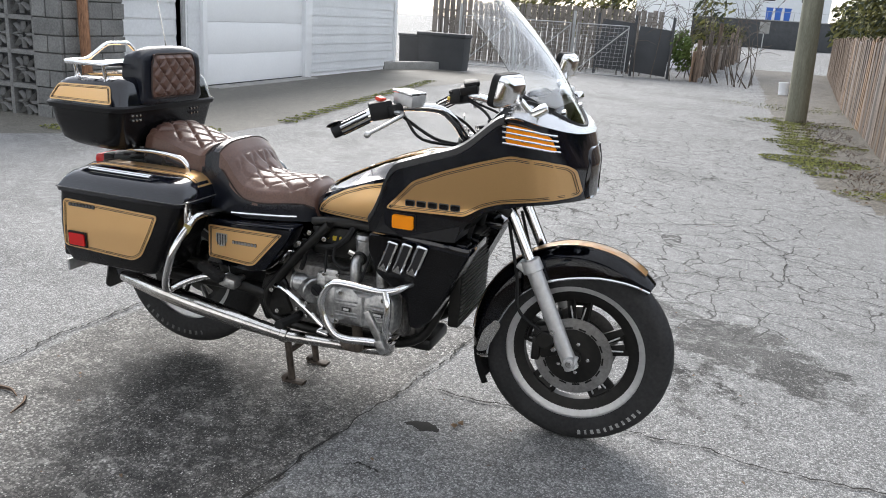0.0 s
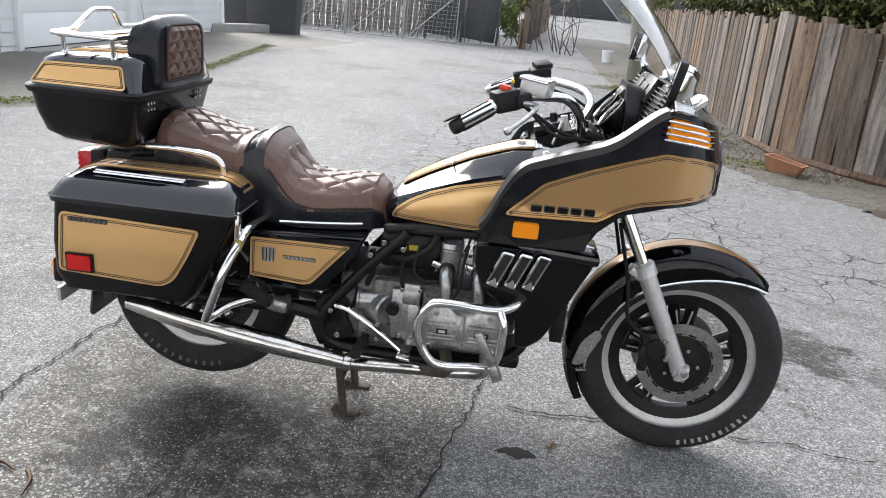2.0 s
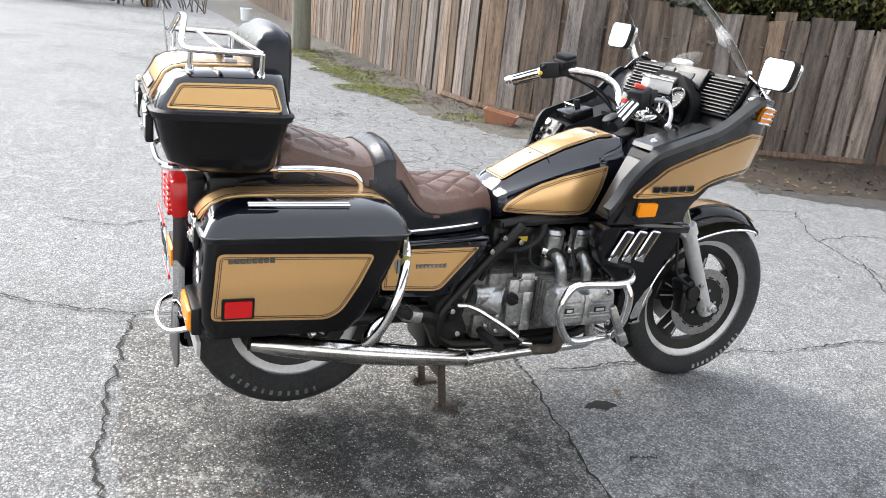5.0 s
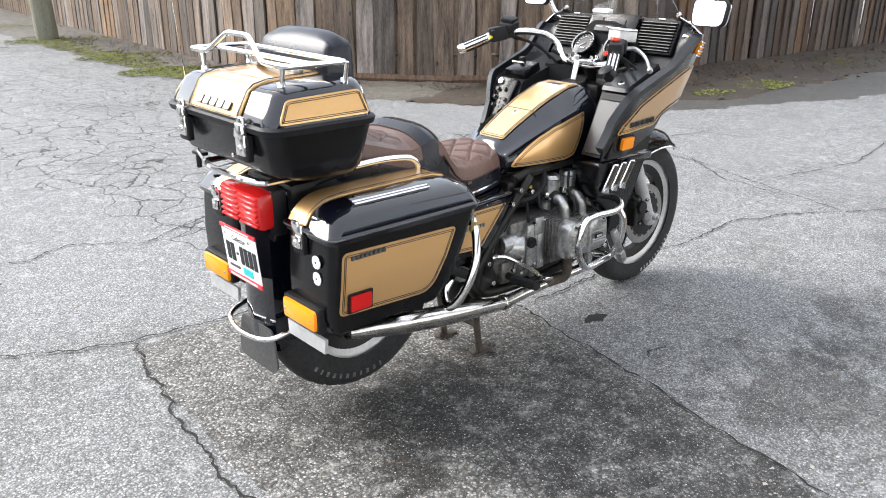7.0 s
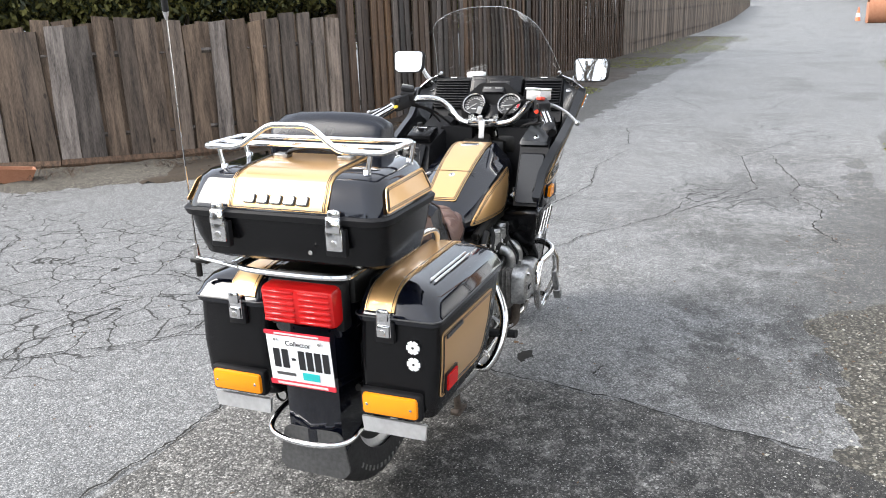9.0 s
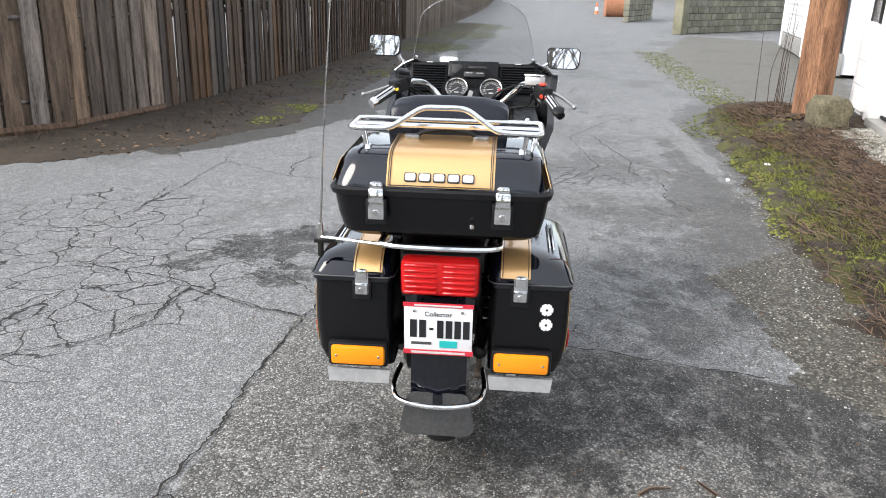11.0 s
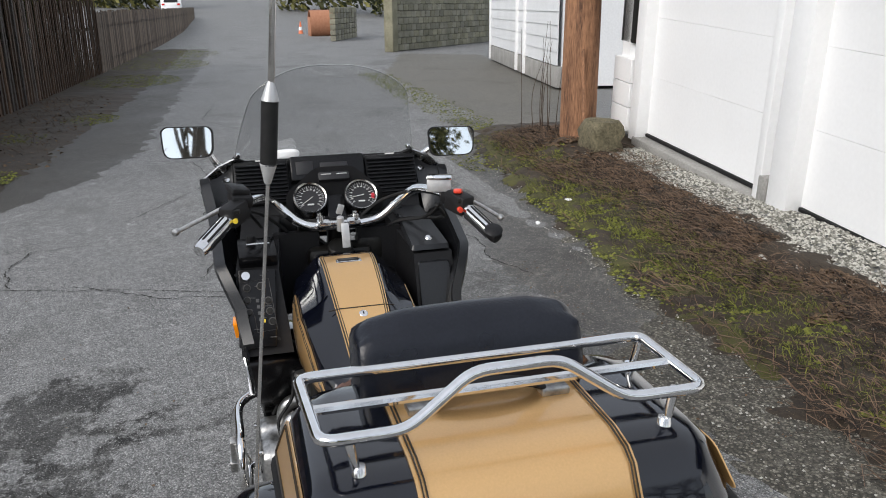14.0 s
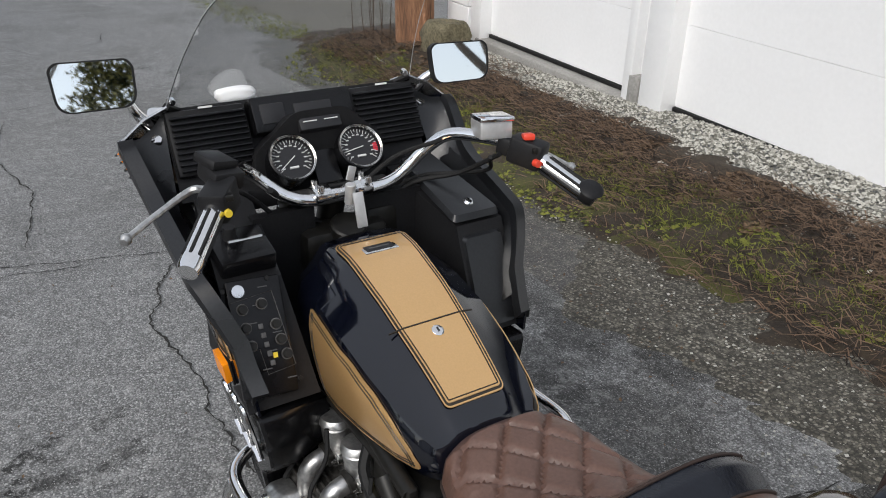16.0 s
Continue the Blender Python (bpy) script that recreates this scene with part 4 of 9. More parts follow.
def garage_north():
    """White garage with a sectional door and lap siding, across the lane."""
    g = tagged(empty("garage", (-7.35, 9.3, -0.06)), "white garage with sectional door and lap siding", "garage")
    g.rotation_euler = (0, 0, radians(90))
    part("wall", merge(box((-0.35, 0.11, 1.3), (0.5, 0.2, 2.6)), box((5.9, 0.11, 1.3), (5.0, 0.2, 2.6)), box((4.0, 0.11, 2.45), (8.8, 0.2, 0.5)), box((8.3, 3, 1.3), (0.2, 6, 2.6)), box((-0.5, 3, 1.3), (0.2, 6, 2.6))), "white_paint", g)
    part("roof", box((4.0, 2.9, 2.75), (9.4, 7, 0.14), 0.01), "roof", g)
    for s in (lap_siding(3.75, 8.3, 0.1, 2.6) + lap_siding(-0.45, -0.12, 0.1, 2.6)):
        part("siding_board", s, "siding", g)
    d = part("garage_door", box((1.75, 0.06, 1.12), (3.4, 0.05, 2.2)), "white_paint", g)
    for k in range(4):
        part("door_panel", box((1.75, 0.028, 0.29 + 0.55 * k), (3.38, 0.03, 0.535), 0.008), "white_paint", d)
    part("bottom_seal", box((1.75, 0.03, 0.02), (3.4, 0.05, 0.05)), "rubber", d)
    for x, w in ((-0.06, 0.12), (3.56, 0.28)):
        part("jamb", box((x, -0.03, 1.15), (w, 0.1, 2.3), 0.006), "white_paint", g)
    part("corner_trim", box((8.33, -0.03, 1.3), (0.13, 0.09, 2.6), 0.005), "white_paint", g)
    part("sill", box((1.75, -0.12, 0.0), (3.6, 0.4, 0.06), 0.01), "concrete", g)
    gate = part("side_gate", box((-1.97, 0.03, 1.27), (2.4, 0.03, 2.2)), "siding", g)
    many("gate_board", lap_siding(-3.2, -0.75, 0.15, 2.4, 0.25), "siding", gate)
    part("gate_post", merge(rod((-0.68, -0.1, 0), (-0.68, -0.1, 2.4), 0.035), rod((-2.2, -0.1, 0), (-2.2, -0.1, 2.4), 0.035), rod((-2.2, -0.1, 1.9), (-0.68, -0.1, 1.9), 0.02)), "galv", gate)
    return g


def block_wall():
    """Wall of decorative screen blocks with a solid block pier."""
    w = tagged(empty("block_wall", (-6.1, 4.82, -0.1)), "grey concrete wall of pierced screen blocks and solid blocks", "wall")
    part("core", box((-0.2, 0.56, 1.3), (0.34, 1.02, 2.6)), "mortar", w)
    for k in range(12):
        for x0, x1 in (((-0.4, 0.0),) if k % 2 else ((-0.4, -0.2), (-0.2, 0.0))):
            part("block", box(((x0 + x1) / 2, 0.03, 0.11 + 0.2 * k), (x1 - x0 - 0.012, 0.05, 0.188), 0.006, seg=1), "block", w)
        for i in range(4):
            off = 0.2 * (k % 2)
            y0, y1 = max(0.06, 0.06 + 0.4 * i - off), min(1.08, 0.06 + 0.4 * (i + 1) - off)
            if y1 - y0 > 0.05:
                part("block", box((-0.02, (y0 + y1) / 2, 0.11 + 0.2 * k), (0.05, y1 - y0 - 0.012, 0.188), 0.006, seg=1), "block", w)
    # screen blocks: a frame with a four-petalled web
    one = [box((0, 0, 0.185), (0.39, 0.12, 0.025)), box((0, 0, -0.185), (0.39, 0.12, 0.025)), box((0.185, 0, 0), (0.025, 0.12, 0.39)), box((-0.185, 0, 0), (0.025, 0.12, 0.39))]
    for a in range(4):
        one.append(tube([(0.17 * math.cos(a * 1.5708 + 0.785), 0, 0.17 * math.sin(a * 1.5708 + 0.785)), (0.05 * math.cos(a * 1.5708 + 0.4), 0, 0.05 * math.sin(a * 1.5708 + 0.4)), (0.15 * math.cos(a * 1.5708), 0, 0.15 * math.sin(a * 1.5708))], 0.022, seg=4, res=3, flat=(2.2, 1)))
        one.append(tube([(0.17 * math.cos(a * 1.5708 + 0.785), 0, 0.17 * math.sin(a * 1.5708 + 0.785)), (0.05 * math.cos(a * 1.5708 + 1.17), 0, 0.05 * math.sin(a * 1.5708 + 1.17)), (0.15 * math.cos(a * 1.5708 + 1.57), 0, 0.15 * math.sin(a * 1.5708 + 1.57))], 0.022, seg=4, res=3, flat=(2.2, 1)))
    first = part("screen_block", merge(*one), "block", w)
    first.location = (-0.6, 0.08, 0.2)
    for k in range(6):
        for i in range(7):
            if i or k:
                o = new("screen_block", first.data)
                o.parent = w
                o.location = (-0.6 - 0.395 * i, 0.08, 0.2 + 0.395 * k)
    # plain dark sheet closing the view through the screen blocks
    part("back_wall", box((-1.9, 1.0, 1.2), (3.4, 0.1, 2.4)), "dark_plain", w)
    rp = tagged(link("timber_post", tube([(-5.98, 5.1, -0.12), (-6.0, 5.08, 1.5), (-6.0, 5.06, 3.0)], 0.06, seg=8), "red_wood"), "reddish brown timber post before the block wall", "post")
    return w


def garage_east():
    """White garage with two wide flat doors standing above the bank."""
    ang = math.degrees(math.atan2(-0.08, 1))
    g = tagged(empty("garage", (3.45, -4.0, 0.06)), "white painted garage with two wide plain doors", "garage")
    g.rotation_euler = (0, radians(-3.4), radians(ang))
    part("wall", merge(box((2.75, -0.18, 1.4), (0.5, 0.2, 2.8)), box((0, -0.12, 1.4), (0.34, 0.12, 2.8)), box((-2, -0.18, 2.6), (11, 0.2, 0.5)), box((3.0, -3, 1.4), (0.2, 6, 2.8)), box((-5.2, -0.18, 1.4), (3, 0.2, 2.8))), "white_paint", g)
    part("roof", box((-1.5, -2.8, 2.92), (10, 7, 0.14), 0.01), "roof", g)
    for x0, x1 in ((0.19, 2.5), (-3.4, -0.3)):
        d = part("garage_door", box(((x0 + x1) / 2, -0.13, 1.32), (x1 - x0, 0.04, 2.5), 0.004), "white_paint", g)
        for k in range(4):
            part("door_panel", box(((x0 + x1) / 2, -0.105, 0.4 + 0.62 * k), (x1 - x0 - 0.01, 0.02, 0.6182), 0.0008, seg=1), "white_paint", d)
        part("bottom_seal", box(((x0 + x1) / 2, -0.1, 0.07), (x1 - x0, 0.05, 0.034), 0.006), "rubber", d)
        part("sill", box(((x0 + x1) / 2, -0.02, 0.0), (x1 - x0 + 0.1, 0.16, 0.1), 0.015), "concrete", g)
    part("post", box((-0.19, -0.03, 1.35), (0.26, 0.16, 2.7), 0.006), "white_paint", g)
    part("post", box((0.12, -0.03, 1.35), (0.1, 0.13, 2.7), 0.006), "white_paint", g)
    part("post_foot", box((0.02, -0.01, 0.13), (0.12, 0.12, 0.24), 0.004), "concrete", g)
    part("jamb", box((2.58, -0.04, 1.4), (0.2, 0.16, 2.8), 0.006), "white_paint", g)
    part("window_opening", box((2.93, -0.05, 1.83), (0.46, 0.1, 1.6), 0.004), "black_frame", g, "dark narrow side window with iron bars")
    for k in range(3):
        part("block", box((2.93, -0.03, 0.2 + 0.27 * k), (0.46, 0.18, 0.26), 0.004, seg=1), "white_paint", g)
    return g


def wood_pole(at, r, h, mat, label, lean=(0, 0)):
    bm = bmesh.new()
    rng = random.Random(7)
    rings = []
    for i in range(14):
        f = i / 13
        k = r * (1.05 - 0.25 * f)
        rings.append([(at[0] + lean[0] * f + k * (1 + rng.uniform(-0.02, 0.02)) * math.cos(a * math.tau / 18), at[1] + lean[1] * f + k * (1 + rng.uniform(-0.02, 0.02)) * math.sin(a * math.tau / 18), at[2] + h * f) for a in range(18)])
    return tagged(link("utility_pole", loft(rings), mat), label, "pole")


def lump(c, s, seed, mat, name, label, category, square=0.6):
    """An uneven rounded block."""
    bm = bmesh.new()
    bmesh.ops.create_icosphere(bm, subdivisions=3, radius=1)
    for v in bm.verts:
        q = v.co.copy()
        m = max(abs(q.x), abs(q.y), abs(q.z))
        q = q.lerp(q / m, square)
        q *= 1 + 0.12 * noise.fractal(q * 1.7 + Vector((seed, 0, 0)), 1, 2, 4)
        v.co = (c[0] + q.x * s[0], c[1] + q.y * s[1], c[2] + q.z * s[2])
    return tagged(link(name, bm, mat, angle=60), label, category)


build_fence()
far_fence()
build_hedge()
garage_north()
block_wall()
garage_east()
wood_pole((2.52, 14.0, -0.14), 0.185, 9, "pole", "tall greenish grey timber utility pole beside the fence", (-0.3, 0.0))
wood_pole((6.55, -3.75, 0.05), 0.2, 9, "red_wood", "reddish brown split timber pole beside the garage", (-0.1, 0.0))
lump((5.82, -3.68, 0.27), (0.22, 0.18, 0.22), 3, "mossy", "concrete_block", "rough mossy concrete block at the pole's foot", "concrete block", 0.85)


# ---- the touring motorcycle: forward is +x, its left side +y ----
bike = tagged(empty("motorcycle"), "black and gold touring motorcycle on its centre stand", "motorcycle")
FH, RH = Vector((0.815, 0, 0.329)), Vector((-0.79, 0, 0.372))


def interp(x, xs, ys):
    return float(np.interp(x, xs, ys))


def wheel(name, hub, r, half, rim_r, discs):
    """Cast-look wheel: silver flanged rim, five black pressed spokes, tyre, brake discs."""
    rim = part(name, lathe([(rim_r + 0.014, -half * 0.55), (rim_r + 0.016, -half * 0.62), (rim_r + 0.002, -half * 0.62), (rim_r - 0.004, -half * 0.57), (rim_r - 0.013, -half * 0.52), (rim_r - 0.034, -half * 0.3), (rim_r - 0.034, half * 0.3), (rim_r - 0.013, half * 0.52), (rim_r - 0.004, half * 0.57),
                            (rim_r + 0.002, half * 0.62), (rim_r + 0.016, half * 0.62), (rim_r + 0.014, half * 0.55), (rim_r - 0.004, half * 0.4), (rim_r - 0.004, -half * 0.4)], hub, seg=64, closed=True), "silver", bike)
    prof = []
    for k in range(23):
        a = math.pi * (k / 22 - 0.5)
        c, s = math.cos(a), math.sin(a)
        prof.append((rim_r + 0.004 + (r - rim_r - 0.004) * abs(c) ** 0.62, half * (abs(s) ** 0.75) * (1 if s > 0 else -1) * (1 - 0.18 * (1 - abs(c)) ** 3)))
    rings = []
    for k in range(180):
        a = k * math.tau / 180
        ring = []
        for r0, h in prof:
            g = abs(h) / half
            cut = 0.0035 if (k + int(g * 9)) % 5 == 0 and 0.12 < g < 0.86 and r0 > r - 0.045 else 0.0
            cut += 0.003 if abs(g - 0.3) < 0.05 else 0.0
            ring.append((hub.x + math.cos(a) * (r0 - cut), h, hub.z + math.sin(a) * (r0 - cut)))
        rings.append(ring)
    tyre = part("tyre", loft(rings, around=False, closed=True), "tyre", rim)
    band = part("inner_band", lathe([(rim_r - 0.016, -half * 0.47), (rim_r - 0.034, -half * 0.4), (rim_r - 0.056, -half * 0.28), (rim_r - 0.056, half * 0.28), (rim_r - 0.034, half * 0.4), (rim_r - 0.016, half * 0.47), (rim_r - 0.014, half * 0.3), (rim_r - 0.014, -half * 0.3)], hub, seg=56, closed=True), "black_frame", rim)
    part("hub", lathe([(0.012, -0.09), (0.03, -0.088), (0.035, -0.05), (0.062, -0.045), (0.066, 0.045), (0.035, 0.05), (0.03, 0.088), (0.012, 0.09)], hub, seg=28), "black_frame", rim)
    for k in range(5):
        a = math.radians(72 * k + 20)
        d = Vector((math.cos(a), 0, math.sin(a)))
        t = Vector((-d.z, 0, d.x))
        arms = []
        for sgn in (-1, 1):
            p0, p1 = hub + d * 0.05 + t * 0.012 * sgn, hub + d * (rim_r - 0.04) + t * 0.032 * sgn
            arms.append(tube([p0, (p0 + p1) / 2 + t * 0.002 * sgn, p1], [0.016, 0.014, 0.016], seg=6, res=2, flat=(0.6, 1.6)))
        arms.append(tube([hub + d * (rim_r - 0.06) - t * 0.03, hub + d * (rim_r - 0.06) + t * 0.03], 0.012, seg=6, res=1, flat=(1, 1.4)))
        part("spoke", merge(*arms), "black_frame", rim)
        edge = [tube([hub + d * 0.085 + t * 0.008 * q + Vector((0, sy * 0.026, 0)), hub + d * (rim_r - 0.075) + t * 0.026 * q + Vector((0, sy * 0.024, 0))], 0.0032, seg=5, res=1) for q in (-1, 1) for sy in (-1, 1)]
        many("spoke_rib", edge, "silver", rim)
    for y in discs:
        disc = part("brake_disc", lathe([(0.095, y - 0.003), (0.138, y - 0.003), (0.139, y), (0.138, y + 0.003), (0.095, y + 0.003)], hub, seg=56, closed=True), "disc", rim)
        sg = 1 if y > 0 else -1
        part("disc_carrier", lathe([(0.02, y * 0.75), (0.06, y * 0.8), (0.097, y + 0.002 * sg), (0.1, y + 0.004 * sg), (0.085, y * 1.06), (0.04, y * 1.12), (0.02, y * 1.12)], hub, seg=40), "black_frame", rim)
        slots = [box(hub + Vector((0.104 * math.cos(a), y + 0.0035 * sg, 0.104 * math.sin(a))), (0.006, 0.002, 0.026), rot=(0, -math.degrees(a), 0)) for a in [k * math.tau / 14 for k in range(14)]]
        many("disc_slot", slots, "black_frame", rim)
        bolts = [rod(hub + Vector((0.055 * math.cos(a), y * 1.08, 0.055 * math.sin(a))), hub + Vector((0.055 * math.cos(a), y * 1.08 + 0.012 * sg, 0.055 * math.sin(a))), 0.007, seg=6) for a in [k * math.tau / 5 for k in range(5)]]
        many("disc_bolt", bolts, "chrome_worn", rim)
    return rim


def side_marks(rim, hub, r, half, start, count, step, sy, mat="worn_letter"):
    """Raised pale bars where the maker's word runs round the sidewall."""
    bms = []
    for k in range(count):
        a = radians(start + step * k)
        p = hub + Vector((math.cos(a) * r, sy * half * 0.915, math.sin(a) * r))
        w = 0.007 if k % 3 == 1 else 0.0105
        bms.append(box(p, (0.016, 0.0025, w), rot=(0, -math.degrees(a), 0)))
    many("sidewall_mark", bms, mat, rim, "worn white raised bar")


fw = wheel("front_wheel", FH, 0.338, 0.056, 0.242, (-0.068, 0.068))
rw = wheel("rear_wheel", RH, 0.322, 0.067, 0.205, (0.07,))
side_marks(fw, FH, 0.298, 0.056, 280, 11, 4.6, -1)
side_marks(rw, RH, 0.272, 0.067, 225, 11, 6, -1, "dim_letter")


def fork():
    for s in (-1, 1):
        y = 0.1 * s
        leg = part("fork_leg", merge(rod((0.822, y, 0.295), (0.652, y, 0.632), 0.026, 0.028, 20), rod((0.835, y, 0.315), (0.79, y, 0.325), 0.026), rod((0.815, y * 1.02, 0.329), (0.815, y * 1.42, 0.329), 0.017, seg=16)), "silver", bike)
        part("fork_clamp", merge(rod((0.655, y, 0.622), (0.636, y, 0.662), 0.037, 0.035, 20), box((0.63, y, 0.628), (0.07, 0.05, 0.026), 0.006, (0, 29, 0))), "silver", leg)
        part("fork_tube", rod((0.645, y, 0.645), (0.458, y, 1.015), 0.0195, seg=20), "chrome", leg)
        part("axle_nut", rod((0.815, y * 1.36, 0.329), (0.815, y * 1.52, 0.329), 0.012, seg=6), "chrome_worn", leg)
        cal = part("brake_caliper", merge(box((0.722, y * 0.72, 0.38), (0.07, 0.075, 0.12), 0.012, (0, -20, 0)), rod((0.72, y * 1.02, 0.39), (0.72, y * 1.28, 0.39), 0.03, seg=16), box((0.69, y * 0.9, 0.35), (0.03, 0.05, 0.09), 0.008)), "black_frame", bike)
        many("caliper_bolt", [rod((0.745, y * 1.1, 0.425), (0.745, y * 1.34, 0.425), 0.009, seg=6), rod((0.755, y * 1.1, 0.365), (0.755, y * 1.34, 0.365), 0.009, seg=6)], "chrome_worn", cal)
        part("brake_hose", tube([(0.70, y * 1.15, 0.42), (0.62, y * 1.2, 0.48), (0.6, y * 1.12, 0.6), (0.55, y * 0.9, 0.78)], 0.006, seg=8), "rubber", cal)
    part("triple_clamp", merge(box((0.53, 0, 0.83), (0.07, 0.26, 0.035), 0.008, (0, 29, 0)), rod((0.53, 0, 0.82), (0.43, 0, 1.03), 0.03), box((0.43, 0, 1.03), (0.07, 0.24, 0.03), 0.008, (0, 29, 0))), "black_frame", bike)


def front_fender():
    def cut(a, top=False):
        """Section at angle a (degrees) round the front hub."""
        depth = sum(interp(a + 3 * k, [50, 58, 75, 95, 108, 165, 178, 190], [0.012, 0.035, 0.062, 0.09, 0.09, 0.09, 0.075, 0.06]) for k in range(-4, 5)) / 9
        grow = interp(a, [50, 70, 100, 150, 190], [-0.01, 0.002, 0.008, 0.0, -0.012])
        w = interp(a, [50, 56, 70, 190], [0.055, 0.07, 0.082, 0.084])
        return [(-w, 0.372 - depth), (-w, 0.372 - depth * 0.5), (-w * 0.97, 0.35 + grow), (-w * 0.8, 0.368 + grow), (-w * 0.42, 0.382 + grow), (0, 0.386 + grow),
                (w * 0.42, 0.382 + grow), (w * 0.8, 0.368 + grow), (w * 0.97, 0.35 + grow), (w, 0.372 - depth * 0.5), (w, 0.372 - depth)]

    def at(a, y, r):
        return (FH.x + r * math.cos(radians(a)), y, FH.z + r * math.sin(radians(a)))
    angles = [50 + 140 * k / 40 for k in range(41)]
    bm = loft([[at(a, y, r) for y, r in cut(a)] for a in angles], around=False)
    bmesh.ops.solidify(bm, geom=bm.faces[:], thickness=0.004)
    fender = part("front_fender", bm, "black_gloss", bike)
    bm = loft([[at(a, y, r + 0.0025) for y, r in ((-0.034, 0.3825 + (cut(a)[5][1] - 0.386)), (0, 0.3865 + (cut(a)[5][1] - 0.386)), (0.034, 0.3825 + (cut(a)[5][1] - 0.386)))] for a in angles[2:-4]], around=False)
    bmesh.ops.solidify(bm, geom=bm.faces[:], thickness=0.003)
    part("gold_stripe", bm, "gold", fender)
    for s in (-1, 1):
        part("chrome_edge", tube([at(a, s * abs(cut(a)[0][0]), cut(a)[0][1]) for a in angles[::2]], 0.0045, seg=6, res=1), "chrome", fender)
        part("pinstripe", tube([at(a, s * 0.04, cut(a)[5][1] - 0.002) for a in angles[2:-4:2]], 0.0014, seg=4, res=1), "stripe", fender)
    part("chrome_edge", tube([at(190, y, r - 0.006) for y, r in cut(190)], 0.007, seg=6, res=1), "chrome", fender)
    for s in (-1, 1):
        part("chrome_plate", skin(rounded([(0.468, 0.285), (0.505, 0.29), (0.555, 0.4), (0.535, 0.42), (0.49, 0.37)], 0.02), lambda u, v, s=s: ((u, s * 0.0855, v), (0, s, 0)), 0.05, 0.002), "chrome_worn", fender)
    bm = loft([[at(a, y, r) for y, r in ((-0.075, 0.335), (-0.07, 0.362), (0, 0.372), (0.07, 0.362), (0.075, 0.335))] for a in (186, 194, 202, 209)], around=False)
    bmesh.ops.solidify(bm, geom=bm.faces[:], thickness=0.006)
    part("mud_flap", bm, "rubber", fender)


# fairing: half width in plan, lower and upper edge along x
FX = [0.13, 0.25, 0.44, 0.58, 0.66, 0.72, 0.765, 0.795, 0.813, 0.82]
FY = [0.322, 0.33, 0.31, 0.288, 0.265, 0.23, 0.18, 0.12, 0.06, 0.0]
LX, LZ = [0.13, 0.42, 0.46, 0.52, 0.64, 0.76, 0.82], [0.735, 0.735, 0.80, 0.853, 0.884, 0.897, 0.893]
UX, UZ = [0.13, 0.217, 0.33, 0.46, 0.53, 0.585, 0.66, 0.75, 0.82], [0.755, 0.968, 1.01, 1.055, 1.12, 1.17, 1.162, 1.13, 1.1]


def upper(x):
    """The fairing's top edge, its bends rounded."""
    return sum(interp(x + 0.008 * k, UX, UZ) for k in range(-4, 5)) / 9


def rake(x, z):
    """The nose leans back above the headlamp."""
    return x - 0.3 * max(0, z - 1.01) * smooth01(0.56, 0.8, x)


def fairing_y(x, z):
    y = interp(x, FX, FY)
    return y + max(0, z - 0.86) * 0.37 * min(1, y / 0.26) - max(0, 0.83 - z) * 0.12


def on_fairing(s):
    def place(x, z):
        e = 0.004
        y = fairing_y(x, z)
        n = Vector((-(fairing_y(x + e, z) - fairing_y(x - e, z)) / (2 * e), 1, -(fairing_y(x, z + e) - fairing_y(x, z - e)) / (2 * e))).normalized()
        return (rake(x, z), s * y, z), (n.x, s * n.y, n.z)
    return place


def marks_word(place, x, z, w, h, n, mat, parent, lift=0.004):
    """Small raised blocks standing in for a maker's badge."""
    backs, bms = [], []
    for k in range(n):
        u0 = x + w * k / n
        g = w / n * 0.86
        e = h * (0.2 if mat == "gold" else 0.1)
        backs.append(skin(rounded([(u0, z), (u0 + g, z), (u0 + g, z + h), (u0, z + h)], h * 0.2, 2), place, 0.05, 0.003, lift))
        bms.append(skin(rounded([(u0 + e, z + e), (u0 + g - e, z + e), (u0 + g - e, z + h - e), (u0 + e, z + h - e)], h * 0.2, 2), place, 0.05, 0.002, lift + 0.003))
    many("badge_base", backs, "grey_trim" if mat == "black_body" else "dial", parent)
    many("badge_block", bms, mat, parent, "plain raised metal badge block")


def panel(parent, poly, place, r=0.02, label="", step=0.02, lines=(0.008, 0.013), base=True):
    """A gold panel with dark pinstripes inside its edge."""
    out = rounded(poly, r)
    p = part("gold_panel", skin(out, place, step, 0.002, 0.0015), "gold", parent, label)
    for d in lines:
        part("pinstripe", line_on(inset(out, d), place, 0.0011, 0.0042), "stripe", p)
    return p


